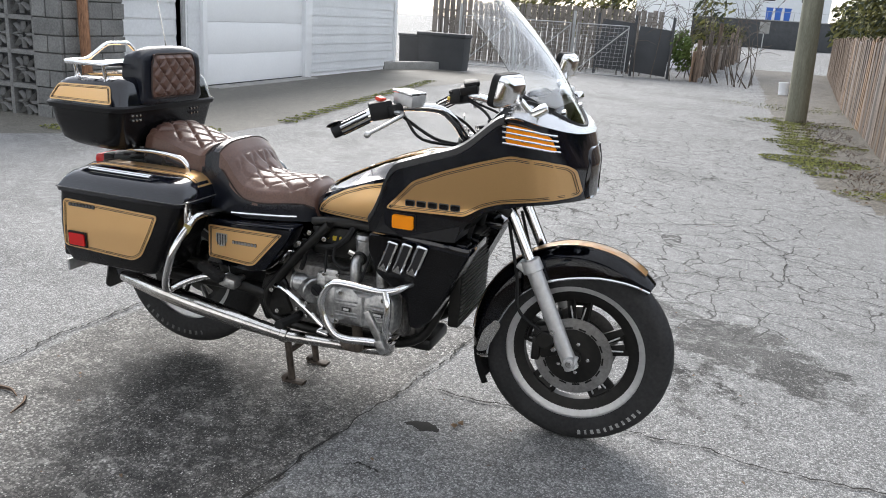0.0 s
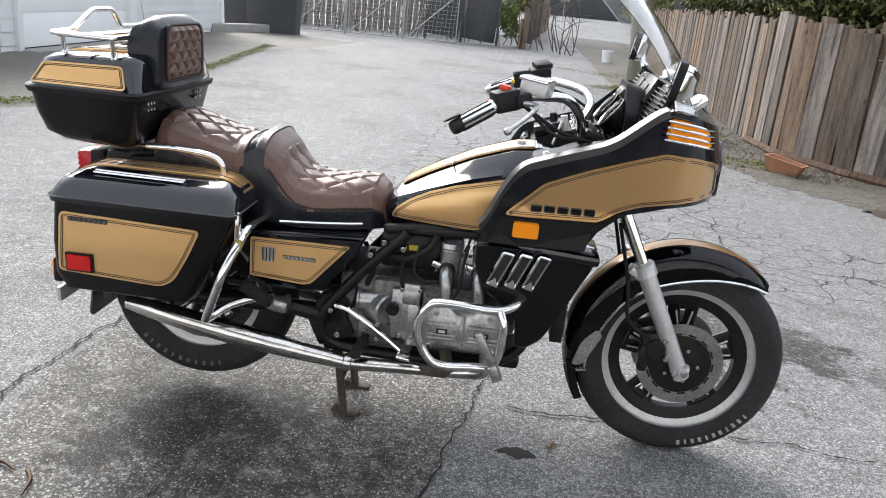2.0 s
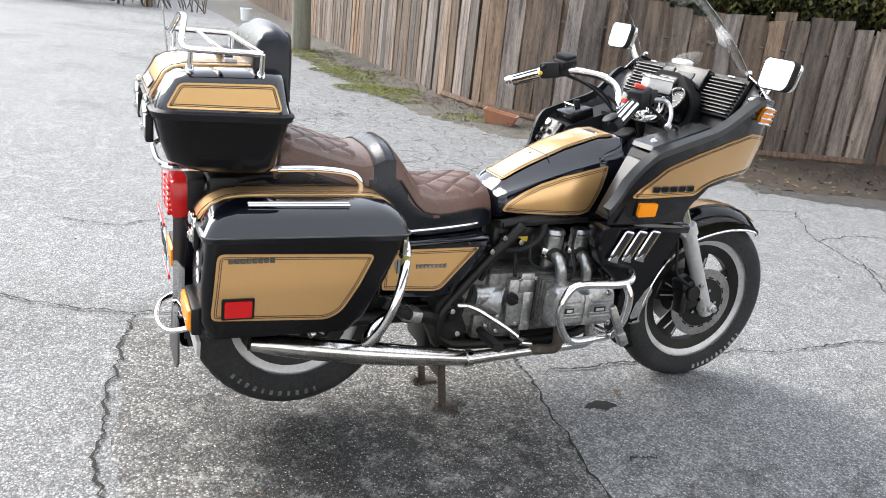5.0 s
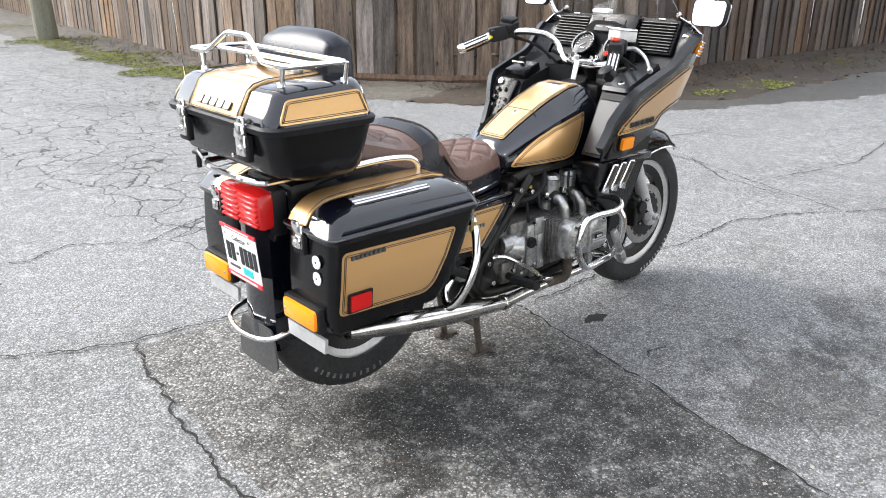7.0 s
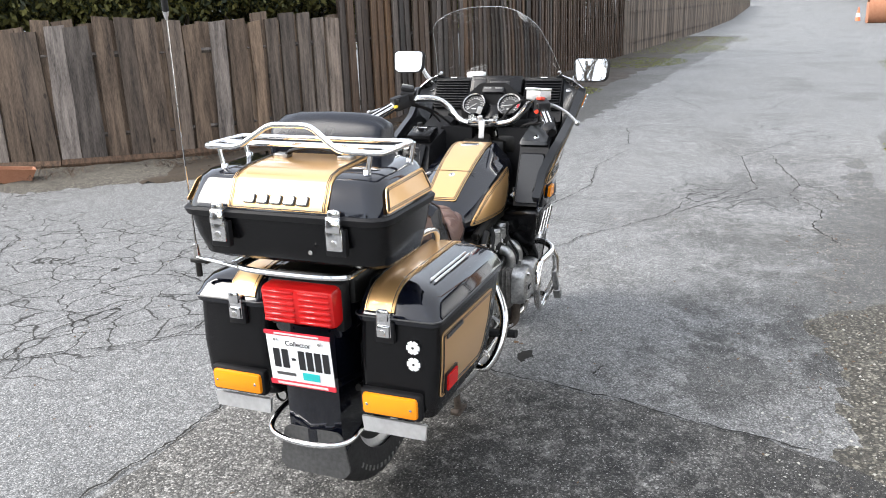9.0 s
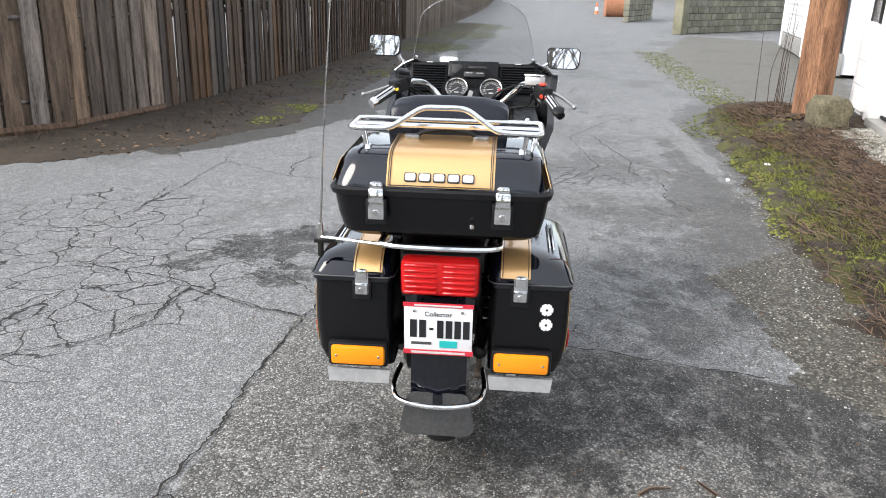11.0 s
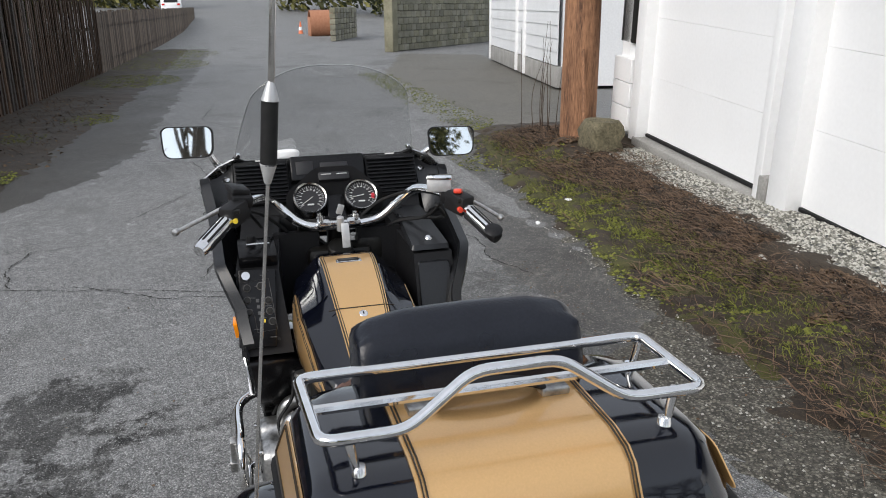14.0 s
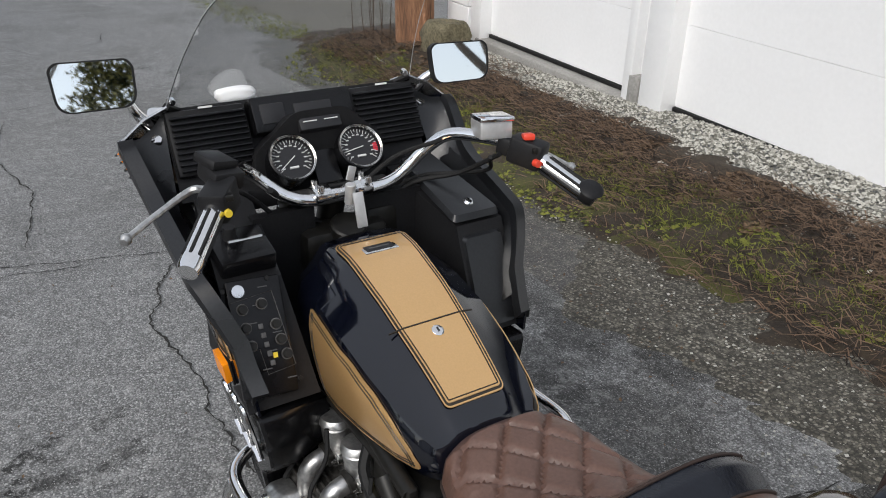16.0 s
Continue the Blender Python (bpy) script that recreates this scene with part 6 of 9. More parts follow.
def handlebars():
    L = [(0.39, 0.0, 1.036), (0.39, 0.075, 1.038), (0.408, 0.125, 1.055), (0.43, 0.175, 1.10), (0.40, 0.215, 1.135), (0.32, 0.255, 1.15), (0.255, 0.285, 1.148), (0.19, 0.328, 1.132), (0.092, 0.405, 1.082)]
    R = [(0.39, 0.0, 1.036), (0.39, -0.075, 1.038), (0.385, -0.135, 1.055), (0.37, -0.19, 1.105), (0.33, -0.232, 1.148), (0.265, -0.27, 1.155), (0.2, -0.3, 1.15), (0.135, -0.334, 1.125), (0.035, -0.39, 1.064)]
    bar = part("handlebar", tube(L[::-1] + R[1:], 0.0138, seg=14, res=5), "chrome", bike)
    for s, q in ((1, L), (-1, R)):
        a, b = Vector(q[-2]), Vector(q[-1])
        d = (b - a).normalized()
        ln = (b - a).length
        grip = part("grip", lathe([(0.012, 0), (0.019, 0.002), (0.02, 0.01), (0.0195, ln - 0.012), (0.017, ln), (0.0, ln + 0.001)], a, d, 20), "chrome", bar, "chrome grip with black rubber ribs")
        u = d.orthogonal().normalized()
        v = d.cross(u)
        part("grip_rib", merge(*[tube([a + (u * math.cos(k) + v * math.sin(k)) * 0.0188 + d * 0.016, a + (u * math.cos(k) + v * math.sin(k)) * 0.0188 + d * (ln - 0.018)], 0.0036, seg=6, res=1) for k in [j * math.tau / 8 for j in range(8)]]), "rubber", grip)
        part("grip_end", lathe([(0, 0.012), (0.017, 0.01), (0.02, 0.0), (0.02, -0.02)], b, d, 20), "chrome" if s > 0 else "black_plastic", grip)
        sw = a - d * 0.03
        blk = part("switch_housing", merge(box(sw, (0.075, 0.05, 0.058), 0.008, (0, 12, math.degrees(math.atan2(d.y, d.x)))), box(sw - d * 0.03 + Vector((0.02, 0, -0.01)), (0.05, 0.045, 0.04), 0.008, (0, 12, math.degrees(math.atan2(d.y, d.x))))), "black_plastic", bar)
        lever = [sw + Vector((0.045, 0, -0.002)), sw + Vector((0.085, s * 0.022, -0.004)), a + Vector((0.085, s * 0.07, -0.014)), b + Vector((0.14, s * 0.066, 0.014))]
        lv = part("lever", merge(tube(lever, [0.008, 0.0075, 0.006, 0.006], seg=8), lathe([(0, 0.011), (0.008, 0.008), (0.011, 0), (0.008, -0.008), (0, -0.011)], lever[-1], d, 14)), "alu", bar, "dull aluminium hand lever")
        part("switch", merge(box(sw + Vector((-0.035, s * -0.004, 0.012)), (0.012, 0.02, 0.012), 0.003), box(sw + Vector((-0.032, s * 0.012, -0.012)), (0.012, 0.016, 0.012), 0.003)), "black_frame", blk)
        if s < 0:
            part("kill_switch", box(sw + Vector((-0.004, 0.004, 0.034)), (0.03, 0.024, 0.014), 0.004, (0, 10, -25)), "red_plastic", blk, "red stop switch")
            part("throttle_rest", lathe([(0.0, 0.006), (0.02, 0.005), (0.026, 0.0), (0.02, -0.004), (0, -0.005)], b - d * 0.022 + Vector((-0.028, 0.0, 0.012)), (-0.5, 0.1, 0.85), 20), "black_plastic", grip, "flat black throttle rest")
            part("start_button", rod(sw + Vector((-0.036, 0.01, -0.012)), sw + Vector((-0.05, 0.01, -0.012)), 0.008), "red_plastic", blk, "red round button")
        else:
            part("horn_button", rod(sw + Vector((-0.036, 0.0, -0.012)), sw + Vector((-0.048, 0.0, -0.012)), 0.007), "yellow", blk)
            mcb = part("clutch_perch", merge(box(sw + Vector((0.045, -0.02, 0.03)), (0.07, 0.06, 0.035), 0.008, (8, -12, 10)), box(sw + Vector((0.05, -0.015, 0.055)), (0.06, 0.055, 0.02), 0.007, (12, -10, 20))), "black_plastic", bar)
    mc = part("master_cylinder", box((0.24, -0.285, 1.178), (0.078, 0.07, 0.04), 0.005, (0, 6, -18)), "silver", bar, "polished brake fluid reservoir")
    part("reservoir_lid", box((0.238, -0.285, 1.2), (0.082, 0.074, 0.01), 0.003, (0, 6, -18)), "chrome", mc)
    cl = part("bar_clamp", merge(box((0.386, 0.046, 1.05), (0.05, 0.044, 0.024), 0.008, (0, -14, 0)), box((0.386, -0.046, 1.05), (0.05, 0.044, 0.024), 0.008, (0, -14, 0)), box((0.382, 0, 1.048), (0.03, 0.09, 0.016), 0.004, (0, -14, 0))), "chrome", bar, "chrome handlebar clamp")
    many("clamp_bolt", [rod((0.386 + dx, y, 1.06), (0.386 + dx, y, 1.074), 0.0075, seg=10) for dx in (-0.018, 0.018) for y in (-0.055, 0.055)], "chrome_worn", cl)
    part("key", merge(rod((0.35, 0.0, 1.03), (0.34, 0.0, 1.075), 0.011), box((0.335, 0.0, 1.1), (0.004, 0.02, 0.03), 0.001, (20, 0, 15)), box((0.325, -0.012, 1.02), (0.006, 0.024, 0.075), 0.002, (0, 15, 0))), "silver", cl)
    for pts, r in (([(0.25, 0.28, 1.14), (0.36, 0.22, 1.09), (0.42, 0.14, 1.0), (0.4, 0.1, 0.9)], 0.0055), ([(0.27, 0.3, 1.13), (0.42, 0.26, 1.08), (0.46, 0.2, 0.98), (0.42, 0.12, 0.86)], 0.005), ([(0.2, -0.28, 1.13), (0.32, -0.26, 1.06), (0.4, -0.16, 1.02), (0.42, -0.1, 0.9)], 0.0055),
                   ([(0.22, -0.27, 1.12), (0.3, -0.31, 1.06), (0.42, -0.2, 1.03), (0.46, -0.1, 0.95)], 0.005), ([(0.3, -0.2, 1.15), (0.38, -0.12, 1.1), (0.44, -0.03, 1.0)], 0.005), ([(0.38, 0.16, 1.08), (0.44, 0.1, 1.02), (0.42, 0.02, 0.95)], 0.007)):
        part("cable", tube(pts, r, seg=7), "rubber", bar)
    part("steering_head", merge(rod((0.36, 0, 0.98), (0.45, 0, 0.78), 0.04), box((0.41, 0, 0.92), (0.1, 0.2, 0.1), 0.02), box((0.44, 0.09, 0.97), (0.07, 0.07, 0.09), 0.015), box((0.43, -0.1, 0.95), (0.08, 0.08, 0.08), 0.015)), "black_frame", bike)
    # added black panels close the see-through gap, dark like the forks and cables
    many("inner_panel", [loft([[(0.40, q * 0.06, z), (0.39, q * 0.2, z)] + [(0.42, q * 0.2, z), (0.43, q * 0.06, z)] for z in (0.76, 0.9, 1.02)]) for q in (-1, 1)], "black_plastic", bike)


# tank: crown height, half width and flat half width along x
TX = [-0.178, -0.165, -0.14, -0.1, -0.05, 0.0, 0.08, 0.2, 0.28, 0.32, 0.345, 0.355]
TZ = [0.765, 0.79, 0.813, 0.838, 0.866, 0.891, 0.929, 0.97, 0.978, 0.972, 0.95, 0.91]
TW = [0.09, 0.115, 0.133, 0.147, 0.157, 0.165, 0.172, 0.172, 0.166, 0.15, 0.125, 0.11]
TA = [0.05, 0.052, 0.055, 0.058, 0.062, 0.066, 0.071, 0.078, 0.08, 0.075, 0.065, 0.06]


def tank_section(x):
    zt, w, a = interp(x, TX, TZ), interp(x, TX, TW), interp(x, TX, TA)
    zb = 0.705
    h = zt - zb
    return [(0, zt), (a * 0.5, zt - 0.001), (a, zt - 0.004), (a + 0.012, zt - 0.009), (a + (w - a) * 0.45, zt - 0.1 * h - 0.012), (w * 0.9, zt - 0.24 * h), (w * 0.98, zt - 0.4 * h), (w, zt - 0.55 * h), (w * 0.99, zt - 0.75 * h), (w * 0.95, zb + 0.015), (w * 0.88, zb)]


def tank_side(s):
    def place(x, z):
        sec = tank_section(x)
        zz, yy = [p[1] for p in sec][::-1], [p[0] for p in sec][::-1]
        y = interp(z, zz, yy)
        dy = (interp(z + 0.01, zz, yy) - interp(z - 0.01, zz, yy)) / 0.02
        n = Vector((0, 1, -dy)).normalized()
        return (x, s * y, z), (0, s * n.y, n.z)
    return place


def tank():
    rings = []
    for x in [TX[0] + (TX[-1] - TX[0]) * k / 90 for k in range(91)]:
        sec = tank_section(x)
        rings.append([(x, y, z) for y, z in sec] + [(x, -y, z) for y, z in sec[:0:-1]])
    t = part("tank", loft(rings), "black_gloss", bike)
    for s in (-1, 1):
        panel(t, [(-0.155, 0.728), (-0.14, 0.758), (-0.1, 0.79), (-0.04, 0.822), (0.04, 0.852), (0.205, 0.893), (0.178, 0.80), (0.15, 0.735), (0.11, 0.724)], tank_side(s), 0.012)

    def top(x, y):
        return (x, y, interp(x, TX, TZ) - 0.0004), (0, 0, 1)
    crown = rounded([(-0.128, -0.056), (0.018, -0.066), (0.1, -0.07), (0.255, -0.074), (0.262, -0.068), (0.262, 0.068), (0.255, 0.074), (0.1, 0.07), (0.018, 0.066), (-0.128, 0.056)], 0.006)
    part("gold_edge", skin(inset(crown, -0.0065), top, 0.03, 0.0015, 0.0005), "gold", t)
    part("dark_edge", skin(inset(crown, -0.004), top, 0.03, 0.0015, 0.0011), "stripe", t)
    cp = part("gold_panel", skin(crown, top, 0.03, 0.002, 0.0018), "gold", t)
    part("pinstripe", line_on(inset(crown, 0.004), top, 0.0013, 0.0042), "stripe", cp)
    part("lid_seam", tube([Vector(top(0.018, y)[0]) + Vector((0, 0, 0.0038 if abs(y) < 0.07 else 0.0)) for y in (-0.09, -0.06, -0.03, 0, 0.03, 0.06, 0.09)], 0.0018, seg=5, res=1), "stripe", t)
    part("lid_lock", lathe([(0, 0.004), (0.009, 0.004), (0.012, 0.002), (0.013, -0.002)], (-0.004, 0, 0.891), (-0.5, 0, 1), 22), "chrome", t, "round chrome lid lock")
    part("lock_slot", box((-0.006, 0, 0.8955), (0.01, 0.003, 0.001), 0, (0, -26, 0)), "dial", t)
    part("name_plate", box((0.222, 0, 0.9735), (0.034, 0.075, 0.005), 0.0015, (0, -2, 0)), "chrome", t)
    part("plate_field", box((0.222, 0, 0.976), (0.024, 0.062, 0.002), 0.0005, (0, -2, 0)), "dial", t)
    part("plate_mark", box((0.222, 0, 0.9773), (0.005, 0.044, 0.001)), "grey_trim", t)
    many("tank_skirt", [box((0.03, q * 0.15, 0.7), (0.4, 0.02, 0.025), 0.006, (0, -2, 0)) for q in (-1, 1)], "black_frame", t)


SX = [-0.915, -0.905, -0.885, -0.85, -0.78, -0.70, -0.64, -0.605, -0.575, -0.545, -0.515, -0.485, -0.45, -0.40, -0.34, -0.27, -0.215, -0.185, -0.168]
SZ = [0.86, 0.92, 0.957, 0.962, 0.942, 0.918, 0.908, 0.918, 0.936, 0.932, 0.9, 0.852, 0.818, 0.805, 0.807, 0.815, 0.815, 0.795, 0.74]
SW = [0.13, 0.15, 0.162, 0.168, 0.17, 0.168, 0.168, 0.178, 0.182, 0.182, 0.18, 0.178, 0.175, 0.17, 0.16, 0.145, 0.125, 0.105, 0.09]


def seat():
    nx, ny = 170, 56
    bm = bmesh.new()
    grid = []
    for i in range(nx + 1):
        x = SX[0] + (SX[-1] - SX[0]) * i / nx
        zt, w = interp(x, SX, SZ), interp(x, SX, SW)
        row = []
        for j in range(ny + 1):
            f = -1 + 2 * j / ny
            side = abs(f)
            if side < 0.72:
                y = f / 0.72 * w * 0.93
                z = zt - 0.045 * abs(y / w) ** 3.2
                dip = 0.0
                for lo, hi, dx in ((-0.885, -0.655, 0.0), (-0.505, -0.215, 0.02)):
                    if lo < x < hi and abs(y) < 0.128:
                        for sg in (-1, 1):
                            q = ((x + dx) * 0.85 + sg * y) / 0.085
                            d = abs(q - round(q)) * 0.085
                            dip = max(dip, math.exp(-(d / 0.0065) ** 2))
                        dip = dip * 0.010 - 0.006
                z -= dip
            else:
                g = (side - 0.72) / 0.28
                y = math.copysign(w * (0.93 + 0.07 * math.sin(min(1, g * 1.6) * math.pi / 2) - 0.06 * max(0, g - 0.4)), f)
                z0 = zt - 0.045 * 0.93 ** 3.2
                z = z0 + (interp(x, [-0.915, -0.6, -0.45, -0.168], [0.82, 0.70, 0.665, 0.675]) - z0) * g
            row.append(bm.verts.new((x, y, z)))
        grid.append(row)
    for i in range(nx):
        for j in range(ny):
            f = bm.faces.new((grid[i][j], grid[i + 1][j], grid[i + 1][j + 1], grid[i][j + 1]))
            c = f.calc_center_median()
            zt = interp(c.x, SX, SZ)
            crest = -0.612 < c.x < -0.548 and abs(c.y) < 0.3
            low = c.z < zt - interp(c.x, [-0.9, -0.62, -0.5, -0.2], [0.10, 0.085, 0.085, 0.07])
            face = c.x > -0.9
            f.material_index = 1 if crest or low or not face else 0
    bm.faces.new([grid[0][j] for j in range(ny + 1)])
    bm.faces.new([grid[nx][j] for j in range(ny, -1, -1)])
    s = part("seat", bm, ["leather", "vinyl"], bike, "brown quilted leather seat with black vinyl sides")
    for y in (-1, 1):
        part("seat_trim", tube([(x, y * (interp(x, SX, SW) * 0.985 + 0.004), 0.682 + 0.01 * (x + 0.49) / 0.25) for x in (-0.49, -0.42, -0.35, -0.28, -0.24)], 0.005, seg=6, res=1), "chrome", s)
        for lo, hi, off in ((-0.895, -0.63, 0.098), (-0.53, -0.19, 0.075)):
            xs = [lo + (hi - lo) * k / 12 for k in range(13)]
            part("piping", tube([(x, y * (interp(x, SX, SW) * 0.992), interp(x, SX, SZ) - off) for x in xs], 0.003, seg=5, res=1), "seam", s)
        part("grab_rail", tube([(-0.9, y * 0.20, 0.875), (-0.8, y * 0.205, 0.878), (-0.70, y * 0.205, 0.868), (-0.665, y * 0.205, 0.845), (-0.66, y * 0.2, 0.82)], 0.0095, seg=10), "chrome", s)
    for x in (-0.612, -0.548):
        w, zt = interp(x, SX, SW), interp(x, SX, SZ)
        part("piping", tube([(x, f * w * 0.93, zt - 0.045 * abs(f * 0.93) ** 3.2 + 0.001) for f in [k / 8 - 1 for k in range(17)]], 0.003, seg=5, res=1), "seam", s)


def bag_outer(z):
    return interp(z, [0.44, 0.5, 0.6, 0.74, 0.79, 0.83, 0.86], [0.355, 0.372, 0.38, 0.382, 0.375, 0.345, 0.25])


def saddlebag(s):
    def ring(z, x0, x1, yo, yi=0.145, r=0.03):
        return [(x, s * y, zz) for x, y, zz in rect_ring(z, x0, x1, yi, yo, r)]
    body = part("saddlebag", loft([ring(0.438, -1.085, -0.73, 0.33), ring(0.45, -1.10, -0.705, 0.355), ring(0.5, -1.118, -0.668, 0.372), ring(0.6, -1.118, -0.622, 0.38), ring(0.70, -1.11, -0.582, 0.382), ring(0.725, -1.108, -0.575, 0.382)]), "black_body", bike,
                "black and gold hard saddlebag")
    lid = part("bag_lid", loft([ring(0.725, -1.118, -0.565, 0.389, 0.14), ring(0.742, -1.12, -0.562, 0.391, 0.14), ring(0.75, -1.112, -0.566, 0.386), ring(0.774, -1.1, -0.572, 0.378, r=0.04), ring(0.793, -1.084, -0.585, 0.362, r=0.05), ring(0.809, -1.052, -0.612, 0.318, r=0.05), ring(0.817, -1.015, -0.65, 0.27, 0.16, 0.045)]), "black_gloss", body)
    part("lid_trim", tube([(x, y, z + 0.004) for x, y, z in ring(0.737, -1.123, -0.559, 0.392, 0.14)], 0.0022, seg=5, res=1, closed=True), "grey_trim", body)

    def pl(x, z):
        return (x, s * bag_outer(z), z), (0, s, 0)
    panel(body, [(-1.082, 0.698), (-0.662, 0.686), (-0.70, 0.60), (-0.745, 0.52), (-0.785, 0.497), (-1.096, 0.512)], pl, 0.02)
    marks_word(pl, -1.055, 0.672, 0.12, 0.013, 8, "grey_trim", body)
    rf = part("reflector", skin(rounded([(-1.062, 0.522), (-0.992, 0.522), (-0.992, 0.568), (-1.062, 0.568)], 0.004, 2), pl, 0.1, 0.012, 0.002), "red", body, "red side reflector")
    part("reflector_frame", skin(rounded([(-1.069, 0.515), (-0.985, 0.515), (-0.985, 0.575), (-1.069, 0.575)], 0.004, 2), pl, 0.1, 0.008, 0.001), "black_plastic", rf)

    # gold band over the lid, running down at its front and back
    xs = [-1.116, -1.105, -1.09, -1.07, -1.045, -1.0, -0.9, -0.8, -0.7, -0.65, -0.615, -0.59, -0.575]
    zs = [0.755, 0.773, 0.789, 0.802, 0.8125, 0.8195, 0.821, 0.821, 0.821, 0.8195, 0.8125, 0.796, 0.779]

    def over(u, y):
        return (u, s * y, interp(u, xs, zs) + 0.001), Vector((1 if u > -0.6 else (-1 if u < -1.09 else 0), 0, 1)).normalized()
    rings = [[Vector(over(x, y)[0]) for y in (0.175, 0.2, 0.23, 0.262)] for x in xs]
    bm = loft(rings, around=False)
    bmesh.ops.recalc_face_normals(bm, faces=bm.faces)
    bmesh.ops.solidify(bm, geom=bm.faces[:], thickness=0.004)
    gb = part("gold_band", bm, "gold", lid)
    for y in (0.181, 0.256):
        part("pinstripe", tube([Vector(over(x, y)[0]) + Vector(over(x, y)[1]) * 0.0045 for x in xs], 0.0012, seg=4, res=1), "stripe", gb)
    # chrome strips on the sloping shoulder
    for k in (0, 1):
        part("chrome_strip", tube([(-1.0, s * (0.332 - 0.012 * k), 0.81 + 0.0036 * k), (-0.73, s * (0.334 - 0.012 * k), 0.81 + 0.0036 * k)], 0.004, seg=6, res=1), "chrome", lid)
    # rear latch, lamp, skirt, hinge strap
    lt = part("latch", merge(box((-1.122, s * 0.235, 0.722), (0.014, 0.042, 0.07), 0.004), box((-1.131, s * 0.235, 0.752), (0.014, 0.036, 0.036), 0.008), box((-1.13, s * 0.235, 0.706), (0.012, 0.038, 0.034), 0.004)), "chrome", body, "chrome latch")
    part("latch_base", box((-1.119, s * 0.235, 0.7), (0.014, 0.056, 0.06), 0.003), "black_plastic", lt)
    part("latch_lock", rod((-1.134, s * 0.235, 0.704), (-1.139, s * 0.235, 0.704), 0.009, seg=14), "chrome_worn", lt)
    lamp = part("rear_signal", box((-1.132, s * 0.247, 0.494), (0.035, 0.165, 0.062), 0.01), "amber", body, "amber rear turn signal")
    part("lamp_frame", box((-1.124, s * 0.247, 0.494), (0.03, 0.182, 0.078), 0.008), "black_plastic", lamp)
    many("lamp_screw", [rod((-1.149, s * (0.247 + 0.065 * q), 0.494), (-1.152, s * (0.247 + 0.065 * q), 0.494), 0.004, seg=8) for q in (-1, 1)], "chrome_worn", lamp)
    part("bag_skirt", loft([[(-1.125, s * y, z) for y, z in ((0.15, 0.44), (0.345, 0.44), (0.34, 0.395), (0.155, 0.395))], [(-1.115, s * y, z) for y, z in ((0.15, 0.44), (0.345, 0.44), (0.34, 0.395), (0.155, 0.395))]]), "silver", body, "dull grey plastic skirt")
    part("hinge_strap", merge(box((-0.566, s * 0.34, 0.70), (0.014, 0.03, 0.09), 0.003), box((-0.56, s * 0.34, 0.675), (0.014, 0.022, 0.03), 0.003)), "chrome_worn", body)
    # tubular guard before the bag
    gd = part("bag_guard", tube([(-0.545, s * 0.18, 0.68), (-0.548, s * 0.3, 0.688), (-0.558, s * 0.35, 0.658), (-0.588, s * 0.396, 0.575), (-0.618, s * 0.396, 0.49), (-0.645, s * 0.372, 0.425), (-0.655, s * 0.34, 0.4), (-0.62, s * 0.285, 0.42), (-0.56, s * 0.25, 0.44), (-0.5, s * 0.2, 0.44)], 0.0135, seg=12), "chrome", bike, "chrome tubular saddlebag guard")
    part("tape_wrap", rod((-0.556, s * 0.348, 0.662), (-0.566, s * 0.362, 0.636), 0.0148), "tape", gd)
    if s < 0:
        for z in (0.665, 0.617):
            p = [box((-1.1205 - 0.001, -0.315, z), (0.003, 0.038, 0.014), 0.001, (a, 0, 0)) for a in (0, 60, 120)]
            f = part("flower_sticker", merge(*p, rod((-1.12, -0.315, z), (-1.1235, -0.315, z), 0.015)), "white_paint", body, "white flower-shaped sticker")
            part("sticker_eye", rod((-1.123, -0.315, z), (-1.1245, -0.315, z), 0.004), "dial", f)


